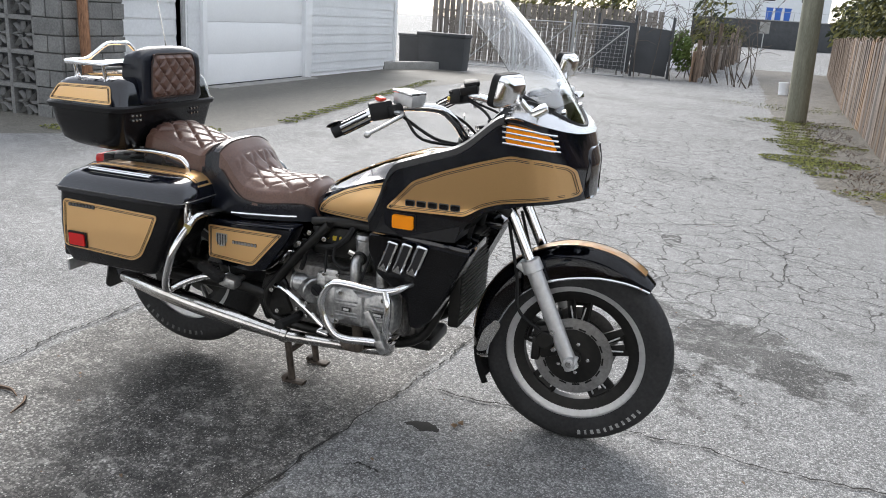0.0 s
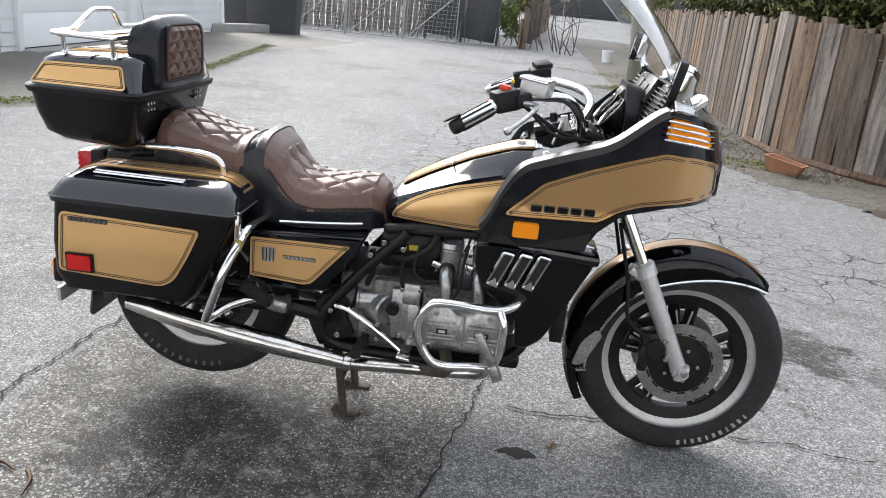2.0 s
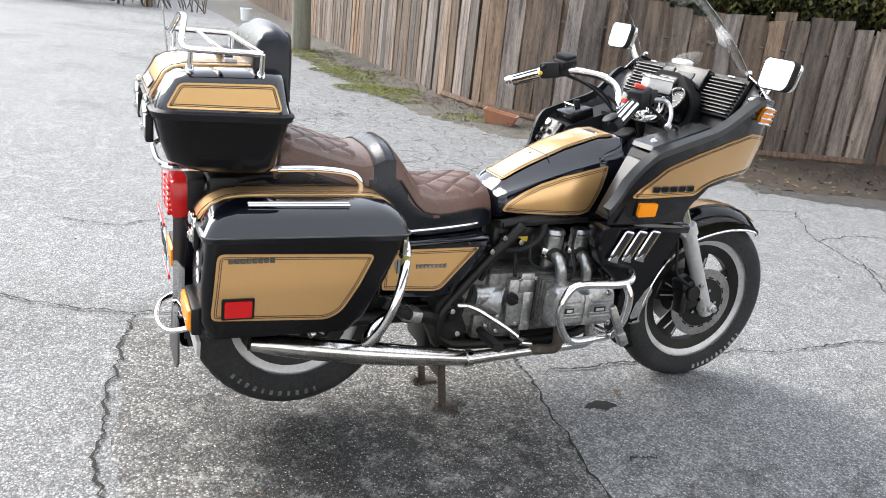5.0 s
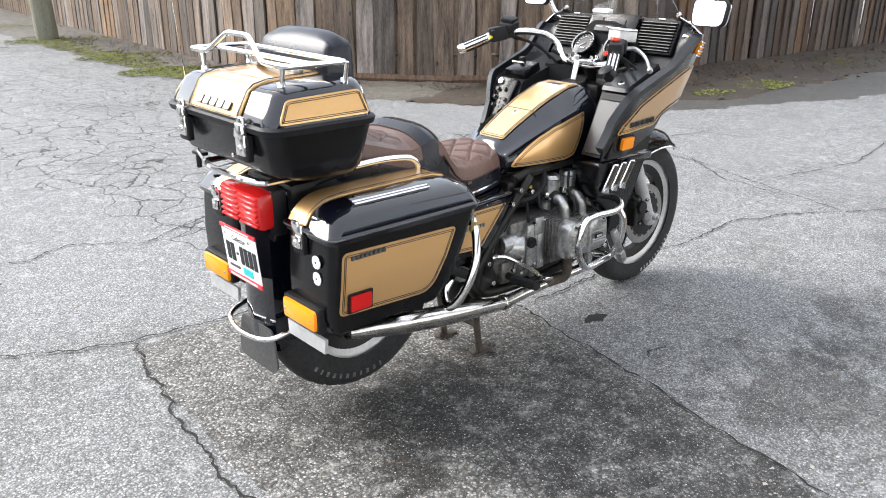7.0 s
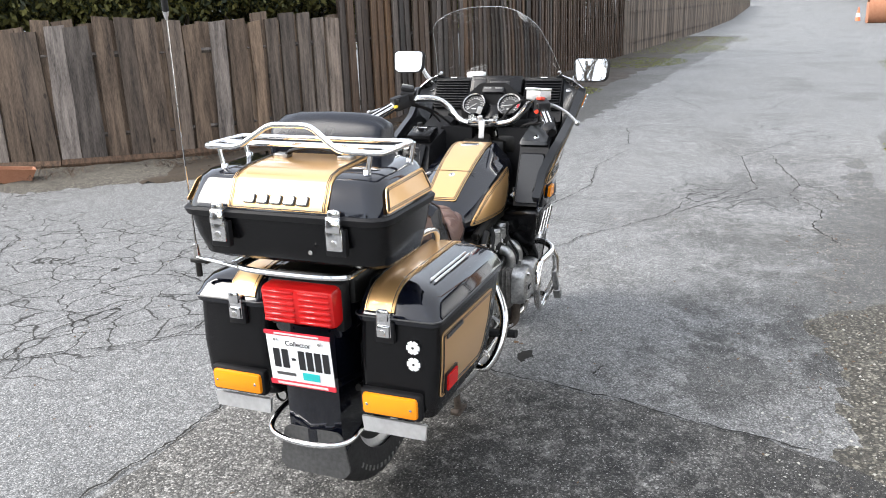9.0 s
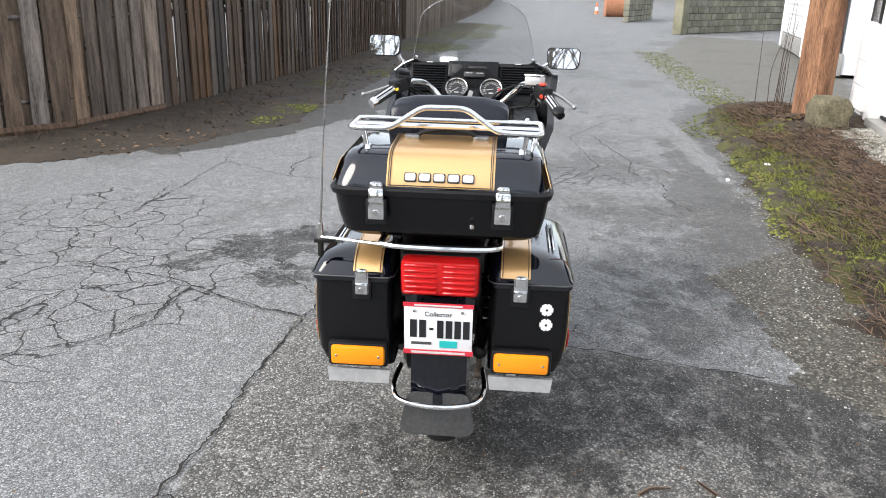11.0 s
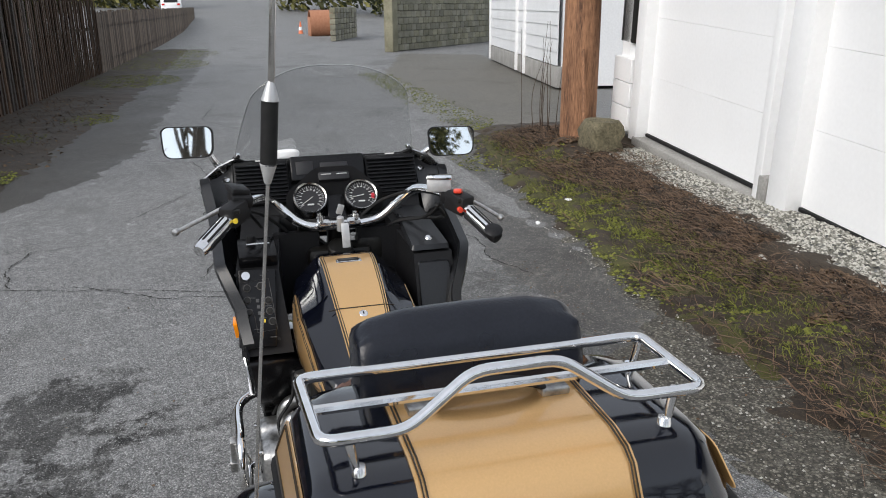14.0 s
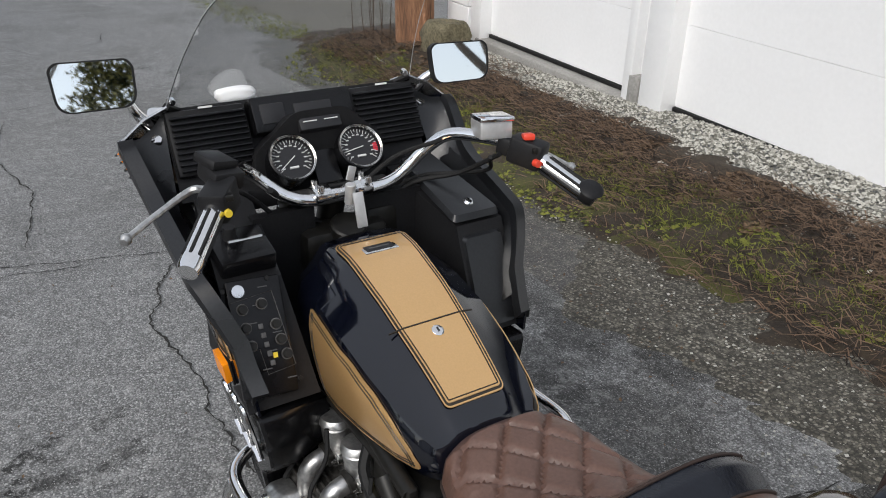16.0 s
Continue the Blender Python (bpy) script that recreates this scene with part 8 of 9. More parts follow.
        part("air_box", box((-0.08, s * 0.09, 0.62), (0.2, 0.1, 0.12), 0.02), "black_frame", e)
        part("warning_label", box((-0.07, s * 0.142, 0.636), (0.035, 0.003, 0.017)), "yellow", e)
        part("frame_tube", merge(tube([(0.3, s * 0.12, 0.72), (0.0, s * 0.14, 0.71), (-0.16, s * 0.15, 0.69)], 0.017, seg=10), tube([(-0.09, s * 0.165, 0.69), (-0.2, s * 0.165, 0.575), (-0.31, s * 0.16, 0.44), (-0.345, s * 0.16, 0.38), (-0.33, s * 0.15, 0.3), (-0.2, s * 0.15, 0.27), (0.2, s * 0.14, 0.28), (0.33, s * 0.12, 0.42), (0.42, s * 0.06, 0.8)], 0.018, seg=10)), "black_frame", bike)
        part("frame_plate", merge(lathe([(0, 0.165), (0.05, 0.165), (0.056, 0.158), (0.056, 0.12)], (-0.315, 0, 0.41), (0, s, 0), 24), box((-0.32, s * 0.145, 0.35), (0.13, 0.04, 0.12), 0.015, (0, -25, 0))), "black_frame", bike)
        many("frame_bolt", [rod((x, s * 0.16, z), (x, s * 0.19, z), 0.009, seg=8) for x, z in ((-0.16, 0.655), (-0.2, 0.61), (-0.1, 0.64), (-0.315, 0.41), (-0.29, 0.33))], "chrome_worn", bike)
        # crash bar with its folding foot plate
        cb = part("crash_bar", merge(tube([(0.30, s * 0.2, 0.545), (0.275, s * 0.285, 0.562), (0.245, s * 0.335, 0.552), (0.19, s * 0.35, 0.543), (0.06, s * 0.35, 0.548), (0.01, s * 0.35, 0.535), (-0.018, s * 0.35, 0.48), (-0.012, s * 0.348, 0.42), (0.025, s * 0.345, 0.362), (0.07, s * 0.34, 0.345), (0.15, s * 0.335, 0.35), (0.205, s * 0.325, 0.35), (0.215, s * 0.27, 0.34), (0.2, s * 0.16, 0.33)], 0.0135, seg=12),
                                     tube([(0.215, s * 0.35, 0.545), (0.23, s * 0.362, 0.5), (0.225, s * 0.358, 0.42), (0.21, s * 0.33, 0.352)], 0.0135, seg=12)), "chrome", bike, "chrome tubular engine guard")
        part("foot_plate", merge(box((0.19, s * 0.372, 0.42), (0.025, 0.02, 0.13), 0.004, (0, -28, 0)), box((0.22, s * 0.372, 0.36), (0.03, 0.03, 0.05), 0.004, (0, -28, 0))), "alu", cb)
        # exhaust: header, collector and silencer with a turned-out tip
        pts = [(0.18, s * 0.24, 0.37), (0.19, s * 0.23, 0.29), (0.13, s * 0.2, 0.262), (0.03, s * 0.19, 0.252), (-0.12, s * 0.19, 0.245), (-0.24, s * 0.2, 0.245), (-0.33, s * 0.21, 0.26), (-0.46, s * 0.225, 0.285), (-0.62, s * 0.235, 0.314), (-0.78, s * 0.236, 0.342), (-0.88, s * 0.23, 0.358), (-0.962, s * 0.222, 0.366)]
        ex = part("exhaust", tube(pts, [0.019, 0.019, 0.019, 0.02, 0.021, 0.023, 0.027, 0.033, 0.036, 0.035, 0.031, 0.021], seg=18), "chrome_worn", bike, "chrome exhaust pipe and silencer")
        part("tail_pipe", merge(lathe([(0.0205, -0.004), (0.021, 0.006), (0.0175, 0.006), (0.016, -0.004), (0.0, -0.004)], (-0.962, s * 0.222, 0.366), (-1, 0, 0.1), 20)), "black_frame", ex)
        part("pipe_joint", rod((-0.235, s * 0.2, 0.244), (-0.262, s * 0.203, 0.248), 0.029), "chrome_worn", ex)
        part("header_pipe", tube([(0.06, s * 0.235, 0.37), (0.07, s * 0.23, 0.28), (0.04, s * 0.2, 0.255), (-0.05, s * 0.185, 0.25)], 0.019, seg=12), "rust", ex)
        # foot pegs, brake pedal
        part("rider_peg", merge(rod((-0.2, s * 0.17, 0.33), (-0.2, s * 0.2, 0.33), 0.014), tube([(-0.2, s * 0.2, 0.325), (-0.205, s * 0.32, 0.335)], 0.02, seg=8, res=1, flat=(1, 0.8))), "rubber", bike)
        part("foot_lever", merge(tube([(-0.3, s * 0.185, 0.43), (-0.25, s * 0.2, 0.425), (-0.14, s * 0.21, 0.36), (-0.08, s * 0.215, 0.318)], 0.0085, seg=8), box((-0.065, s * 0.235, 0.308), (0.045, 0.05, 0.014), 0.005, (0, 10, 0))), "chrome", bike)
        pp = part("passenger_peg", merge(box((-0.535, s * 0.25, 0.462), (0.11, 0.045, 0.032), 0.01, (0, 28, 0)), *[box((-0.565 + 0.018 * k, s * 0.25, 0.493 - 0.0096 * k), (0.008, 0.046, 0.008), 0.002, (0, 28, 0)) for k in range(5)]), "rubber", bike)
        part("peg_mount", merge(box((-0.475, s * 0.215, 0.425), (0.07, 0.06, 0.04), 0.01, (0, 10, 0)), rod((-0.47, s * 0.14, 0.42), (-0.47, s * 0.22, 0.42), 0.014)), "alu", pp)
        part("peg_bracket", tube([(-0.34, s * 0.16, 0.37), (-0.42, s * 0.19, 0.40), (-0.5, s * 0.18, 0.41), (-0.56, s * 0.16, 0.5)], 0.014, seg=8, flat=(0.6, 1.4)), "black_frame", pp)
    stand = part("centre_stand", merge(tube([(-0.30, -0.1, 0.24), (-0.285, -0.1, 0.12), (-0.27, -0.1, 0.015)], 0.014, seg=10), tube([(-0.30, 0.1, 0.24), (-0.285, 0.1, 0.12), (-0.27, 0.1, 0.015)], 0.014, seg=10), rod((-0.3, -0.14, 0.235), (-0.3, 0.14, 0.235), 0.018), tube([(-0.287, -0.1, 0.13), (-0.287, 0.1, 0.13)], 0.012, seg=8, res=1), tube([(-0.28, 0.1, 0.07), (-0.34, 0.16, 0.1), (-0.36, 0.2, 0.12)], 0.009, seg=8)), "rust", bike, "rusty steel centre stand")
    for s in (-1, 1):
        part("stand_foot", merge(box((-0.26, s * 0.1, 0.009), (0.09, 0.04, 0.012), 0.004, (0, 0, 0)), box((-0.30, s * 0.1, 0.02), (0.02, 0.035, 0.02), 0.004, (0, 30, 0))), "rust", stand)
    part("sump_guard", merge(box((0.05, 0, 0.27), (0.5, 0.2, 0.05), 0.015), box((-0.28, 0, 0.28), (0.16, 0.18, 0.12), 0.02)), "black_frame", bike)


fork()
front_fender()
shell = fairing()
windscreen(shell)
lower_cowls()
cockpit(shell)
handlebars()
tank()
seat()
saddlebag(-1)
saddlebag(1)
trunk()
rear_end()
side_covers()
engine()


# ---- ground litter, gravel, stems ----
def stems(name, fields, seed, label, mat="twig", length=(0.06, 0.24), rise=0.04, r=0.0026, patchy=False):
    rng = random.Random(seed)
    verts, faces = [], []
    for x0, x1, y0, y1, n in fields:
        for _ in range(n):
            x, y = rng.uniform(x0, x1), rng.uniform(y0, y1)
            if patchy and math.sin(3.1 * x + 1.4 * math.sin(2.3 * y)) + math.sin(5.7 * y + 1.7 * math.sin(1.9 * x)) < rng.uniform(-1.4, 0.5):
                continue
            a = rng.random() * math.tau
            ln = rng.uniform(*length)
            z = height(x, y) + 0.035
            pts = []
            for k in range(4):
                f = k / 3
                pts.append(Vector((x + math.cos(a + 0.6 * f * rng.uniform(-1, 1)) * ln * f, y + math.sin(a) * ln * f, z + rise * math.sin(f * 2.6) * rng.uniform(0.3, 1.3))))
            rr = r * rng.uniform(0.6, 1.6)
            k0 = len(verts)
            for k, p in enumerate(pts):
                w = rr * (1.1 - 0.25 * k)
                verts += [p + Vector((w, 0, 0)), p + Vector((-w * 0.5, w * 0.9, 0)), p + Vector((-w * 0.5, -w * 0.5, w))]
            for k in range(3):
                for j in range(3):
                    faces.append((k0 + 3 * k + j, k0 + 3 * k + (j + 1) % 3, k0 + 3 * k + 3 + (j + 1) % 3, k0 + 3 * k + 3 + j))
    me = bpy.data.meshes.new(name)
    me.from_pydata(verts, [], faces)
    me.materials.append(M[mat])
    return tagged(new(name, me), label, "dry stems", kind="stuff")


def litter(name, fields, seed, mat, label, category, size=(0.012, 0.04)):
    """Fallen leaves: small bent pieces lying about."""
    rng = random.Random(seed)
    verts, faces = [], []
    for x0, x1, y0, y1, n in fields:
        for _ in range(n):
            x, y = rng.uniform(x0, x1), rng.uniform(y0, y1)
            s = rng.uniform(*size)
            z = height(x, y) + 0.03
            a = rng.random() * math.tau
            u, v = Vector((math.cos(a), math.sin(a), rng.uniform(-0.4, 0.4))) * s, Vector((-math.sin(a), math.cos(a), rng.uniform(-0.5, 0.5))) * s * 0.6
            c = Vector((x, y, z))
            k = len(verts)
            verts += [c - u, c + v + Vector((0, 0, s * 0.3)), c + u, c - v + Vector((0, 0, s * 0.2))]
            faces += [(k, k + 1, k + 2), (k, k + 2, k + 3)]
    me = bpy.data.meshes.new(name)
    me.from_pydata(verts, [], faces)
    me.materials.append(M[mat])
    return tagged(new(name, me), label, category, kind="stuff")


bank_fields = []
for i in range(14):
    x0 = -1.2 + 0.62 * i
    yw = wall_y(x0)
    bank_fields.append((x0, x0 + 0.62, yw + 0.5, yw + 1.15 if x0 < 5 else yw + 1.3, 800))
    bank_fields.append((x0, x0 + 0.62, yw + 1.1, yw + 1.75 - 0.03 * x0, 240 if x0 < 2 else 60))
stems("dry_stems", bank_fields + [(4.6, 7.4, -3.9, -2.9, 900)], 41, "tangle of dry brown stems on the bank", patchy=True)
stems("grass_blades", [(0.2, 1.4, -2.75, -2.2, 500), (1.4, 3.2, -2.95, -2.4, 1100), (3.2, 5.2, -3.1, -2.5, 1000), (5.2, 7.6, -3.2, -2.8, 500)], 42, "short green grass along the verge", "moss", (0.03, 0.09), 0.04, 0.002)
stems("fence_weeds", [(2.6, 3.2, 6.4, 8, 160), (3.1, 3.7, 5.6, 6.4, 120), (4.0, 5.2, 4.7, 5.3, 120), (5.5, 9.0, 3.2, 4.1, 300), (9.0, 16.0, 2.5, 3.6, 400), (2.5, 3.2, 8, 14, 350)], 44, "dry weeds along the fence's foot", "twig", (0.05, 0.2), 0.06, 0.002)
litter("fallen_leaves", bank_fields[::4] + [(5.4, 7.2, -3.6, -2.9, 250), (2.4, 3.4, 6, 9, 80), (4, 8, 3.0, 4.6, 260), (8, 16, 2.2, 3.8, 420)], 43, "litter", "brown fallen leaves on the verge", "leaves")
litter("lane_grit", [(-2.2, 3.2, -2.0, 4.5, 420), (0.3, 3.0, -2.2, -1.3, 260)], 46, "litter", "scattered grit and leaf scraps on the asphalt", "grit", (0.003, 0.011))
gravel = []
for i in range(16):
    x0 = 0.0 + 0.36 * i
    yw = wall_y(x0)
    gravel.append((x0, x0 + 0.36, yw - 0.08, yw + 0.4, 520))
    gravel.append((x0, x0 + 0.36, yw + 0.36, yw + 0.68 + 0.1 * math.sin(i * 1.7), 240))
    gravel.append((x0, x0 + 0.36, yw + 0.6, yw + 1.0 + 0.1 * math.sin(i * 2.3), 60))
scatter("gravel", "gravel", gravel, 51, "pale crushed gravel along the garage wall", "gravel", (0.008, 0.02), 0.7)
scatter("loose_stones", "gravel", [(0.0, 1.4, -2.3, -1.5, 260), (1.4, 3.5, -2.5, -2.1, 120), (-0.6, 0.2, -1.9, -1.2, 110), (2.2, 5, 3.4, 6.5, 90)] + [(0.4 + 0.5 * k, 0.9 + 0.5 * k, -2.35 - 0.075 * k, -1.75 - 0.07 * k, 110) for k in range(12)], 52, "loose pale stones at the asphalt's edge", "stones", (0.003, 0.009), 0.7)
for x, y, r in ((4.38, -2.65, 0.035), (4.0, -2.2, 0.02)):
    lump((x, y, height(x, y) + r * 0.7), (r, r * 0.8, r * 0.7), 5 + x, "white_paint", "white_stone", "small white stone on the asphalt's edge", "stone")
lump((-1.035, -0.919, height(-1.035, -0.919) + 0.006), (0.018, 0.008, 0.005), 14, "white_paint", "scrap", "small crumpled white scrap on the asphalt", "scrap")
scatter("spot_leaf", "litter", [(0.42, 0.46, -0.16, -0.12, 2)], 53, "torn leaf on the asphalt", "leaf", (0.012, 0.02), 0.4)


def dead_sticks():
    for x, y, a, ln in ((-1.03, -0.71, -1.16, 0.12), (-0.98, -0.89, 0.57, 0.09), (-1.15, -0.65, -0.2, 0.13)):
        d = Vector((math.cos(a), math.sin(a), 0)) * ln
        c = Vector((x, y, height(x, y) + 0.012))
        tagged(link("stick", tube([c - d / 2, c + Vector((0.01, 0.012, 0.003)), c + d / 2], [0.007, 0.006, 0.003], seg=6), "twig"), "short broken stick on the asphalt", "stick", group="sticks on the asphalt")


dead_sticks()


def weeds():
    rng = random.Random(9)
    w = tagged(empty("dry_weed", (7.0, -3.4, height(7.0, -3.4))), "tall bare dry weed beside the pole", "weed")
    for k in range(9):
        x, y = rng.uniform(-0.25, 0.25), rng.uniform(-0.2, 0.2)
        part("stalk", tube([(x, y, 0), (x + rng.uniform(-0.1, 0.1), y, 0.5), (x + rng.uniform(-0.25, 0.25), y + rng.uniform(-0.1, 0.1), rng.uniform(0.9, 1.4))], [0.006, 0.004, 0.002], seg=5), "twig", w)
    return w


weeds()
stk = tagged(link("leaning_stick", rod((6.05, -3.6, 0.12), (6.3, -3.66, 1.2), 0.018), "red_wood"), "thin brown stick leaning on the pole", "stick")

# ---- planter, bucket, cone ----
pl_box = tagged(empty("planter", (3.1, 6.2, height(3.1, 6.2))), "broken terracotta planter box lying by the fence", "planter")
pl_box.rotation_euler = (0, radians(8), radians(-38))
bm = loft([[(x, y, z) for x, y in rounded([(-a, -b), (a, -b), (a, b), (-a, b)], 0.02, 2)] for z, a, b in ((0, 0.16, 0.08), (0.13, 0.2, 0.1), (0.155, 0.21, 0.11), (0.155, 0.19, 0.09), (0.02, 0.145, 0.065))])
part("pot", bm, "terracotta", pl_box)
part("soil", box((0, 0, 0.1), (0.33, 0.15, 0.06), 0.02), "litter", pl_box)
bk = tagged(empty("bucket", (2.7, 21.6, -0.15)), "white plastic bucket beside the pole", "bucket")
part("pail", lathe([(0, 0), (0.13, 0), (0.16, 0.36), (0.172, 0.36), (0.172, 0.4), (0.155, 0.4), (0.14, 0.05), (0, 0.05)], (0, 0, 0), (0, 0, 1), 24), "white_paint", bk)
part("handle", tube([(-0.165, 0, 0.36), (-0.12, 0.14, 0.3), (0, 0.2, 0.27), (0.12, 0.14, 0.3), (0.165, 0, 0.36)], 0.004, seg=6), "galv", bk)
cn = tagged(empty("traffic_cone", (50.5, -5.5, -0.13)), "orange traffic cone with a pale band", "cone")
part("base", box((0, 0, 0.02), (0.42, 0.42, 0.04), 0.01), "cone", cn)
part("body", lathe([(0.16, 0.03), (0.03, 0.85), (0, 0.86)], (0, 0, 0), (0, 0, 1), 20), "cone", cn)
part("band", lathe([(0.118, 0.32), (0.085, 0.53)], (0, 0, 0), (0, 0, 1), 20), "white_paint", cn)


# ---- yard and fences up the lane ----
def yard():
    back = tagged(empty("board_fence", (-8.8, 24.5, -0.1)), "grey vertical board fence behind the yard", "fence")
    rng = random.Random(17)
    for k in range(40):
        part("board", box((0.1 + 0.19 * k, 0.065 * k, 1.05 + rng.uniform(-0.04, 0.04)), (0.17, 0.025, 2.1), 0.004, (0, rng.uniform(-0.8, 0.8), 19), 1), "board_grey", back)
    part("rail", merge(tube([(0, 0.07, 1.7), (7.6, 2.67, 1.7)], 0.04, seg=4, res=1), tube([(0, 0.07, 0.5), (7.6, 2.67, 0.5)], 0.04, seg=4, res=1)), "board_grey", back)
    gate = tagged(empty("pipe_gate", (-6.9, 21.6, -0.1)), "open galvanised pipe gate with torn mesh", "gate")
    for k in range(3):
        x0 = 0.2 + 1.7 * k
        part("frame", merge(tube([(x0, 0.3 * k, 0.1), (x0, 0.3 * k, 1.55), (x0 + 1.5, 0.3 * k + 0.25, 1.55), (x0 + 1.5, 0.3 * k + 0.25, 0.1)], 0.025, seg=6, res=1, closed=True), tube([(x0, 0.3 * k, 0.1), (x0 + 1.5, 0.3 * k + 0.25, 1.5)], 0.018, seg=6, res=1)), "galv", gate)
        mesh = []
        for j in range(12):
            mesh.append(tube([(x0 + 0.125 * j, 0.3 * k + 0.02 * j, 0.1), (x0 + 0.125 * j + 0.1, 0.3 * k + 0.02 * j, 1.55)], 0.004, seg=3, res=1))
            mesh.append(tube([(x0, 0.3 * k, 0.12 * j + 0.15), (x0 + 1.5, 0.3 * k + 0.25, 0.12 * j + 0.15)], 0.004, seg=3, res=1))
        w = part("wire_mesh", merge(*mesh), "galv", gate)
        w["kind"] = "stuff"
        part("post", rod((x0 - 0.1, 0.3 * k, 0), (x0 - 0.1, 0.3 * k, 1.9), 0.04), "galv", gate)
    for x, y, sx, sz, m in ((-6.45, 19.2, 1.4, 1.05, "dark_plain"), (-7.6, 19.9, 0.8, 0.95, "dark_plain")):
        b = tagged(empty("storage_bin", (x, y, -0.1)), "dark grey storage bin standing against the gate", "bin")
        part("body", loft([rounded([(-sx / 2, -0.3), (sx / 2, -0.3), (sx / 2, 0.3), (-sx / 2, 0.3)], 0.04, 2)] and [[(u * q, v * q, z) for u, v in rounded([(-sx / 2, -0.3), (sx / 2, -0.3), (sx / 2, 0.3), (-sx / 2, 0.3)], 0.04, 2)] for z, q in ((0, 0.93), (sz * 0.9, 1.0))]), m, b)
        part("lid", box((0, 0, sz * 0.94), (sx * 1.04, 0.66, sz * 0.1), 0.03), m, b)
    kerb = tagged(link("timber_kerb", merge(box((-7.0, 18.1, 0.0), (0.3, 2.2, 0.3), 0.03, (0, 0, -24))), "concrete"), "low concrete kerb beyond the garage", "kerb")
    dark = tagged(empty("sheet_gate", (-2.9, 23.6, -0.1)), "dark sheet metal gate with posts", "gate")
    for k in range(2):
        part("panel", box((0.6 + 1.15 * k, 0.1 * k, 0.95 - 0.1 * k), (1.05, 0.05, 1.5 - 0.1 * k), 0.01, (0, 5, 4)), "dark_plain", dark)
    for x in (0.02, 1.16, 2.3):
        part("post", box((x, 0.04 * x, 0.95), (0.08, 0.08, 1.9), 0.01), "dark_plain", dark)
    house = tagged(empty("house", (-4, 31, -0.1)), "pale stucco house wall behind the yard", "house")
    part("wall", box((2.4, 1.0, 2.5), (2.2, 0.3, 5)), "white_paint", house)
    part("side_wall", box((1.4, 4.0, 2.5), (0.3, 6, 5)), "white_paint", house)
    part("roof", box((2.4, 4, 5.1), (4, 8, 0.25), 0.03), "roof", house)
    leaves("ivy_bush", "ivy", [((-0.35, 24.0, 0.95), (0.45, 0.45, 0.55), 1300), ((-0.2, 24.2, 0.5), (0.35, 0.35, 0.4), 500)], 71, "bright green ivy bush over a stump", "bush", 0.05)
    for k in range(7):
        f = k / 6
        x, y = 0.2 + 1.3 * f, 23.4 + 22 * f
        s = tagged(empty("low_fence", (x, y, -0.1)), "low dark weathered timber fence section", "fence", group="low fence along the lane")
        part("board", merge(box((0, 1.5, 0.5), (0.05, 3.2, 0.9 + 0.2 * (k % 2)), 0.01, (0, 0, -3.4))), "board", s)
        part("post", rod((0.05, 0, 0), (0.05, 0, 1.3 + 0.3 * (k % 3)), 0.08, 0.07, 8), "board", s)
    # bare shrubs tangled over the fence
    rng = random.Random(5)
    sh = tagged(empty("bare_shrub", (-3.5, 24.2, -0.1)), "bare tangled shrub in front of the board fence", "shrub")
    for k in range(90):
        x, y = rng.uniform(-4.8, 5.5), rng.uniform(-1.2, 1.4)
        z = rng.uniform(1.2, 2.9)
        top = Vector((x + rng.uniform(-0.9, 0.9), y + rng.uniform(-0.3, 0.3), z))
        mid = Vector((x + rng.uniform(-0.4, 0.4), y, z * 0.5))
        twigs = [tube([(x, y, 0), mid, top], [0.022, 0.014, 0.006], seg=4, res=3)]
        for _ in range(5):
            p = mid.lerp(top, rng.random())
            q = p + Vector((rng.uniform(-0.7, 0.7), rng.uniform(-0.3, 0.3), rng.uniform(-0.3, 0.6)))
            twigs.append(tube([p, p.lerp(q, 0.5) + Vector((0, 0, 0.08)), q], [0.009, 0.007, 0.004], seg=3, res=2))
        part("branch", merge(*twigs), "bark", sh)


yard()


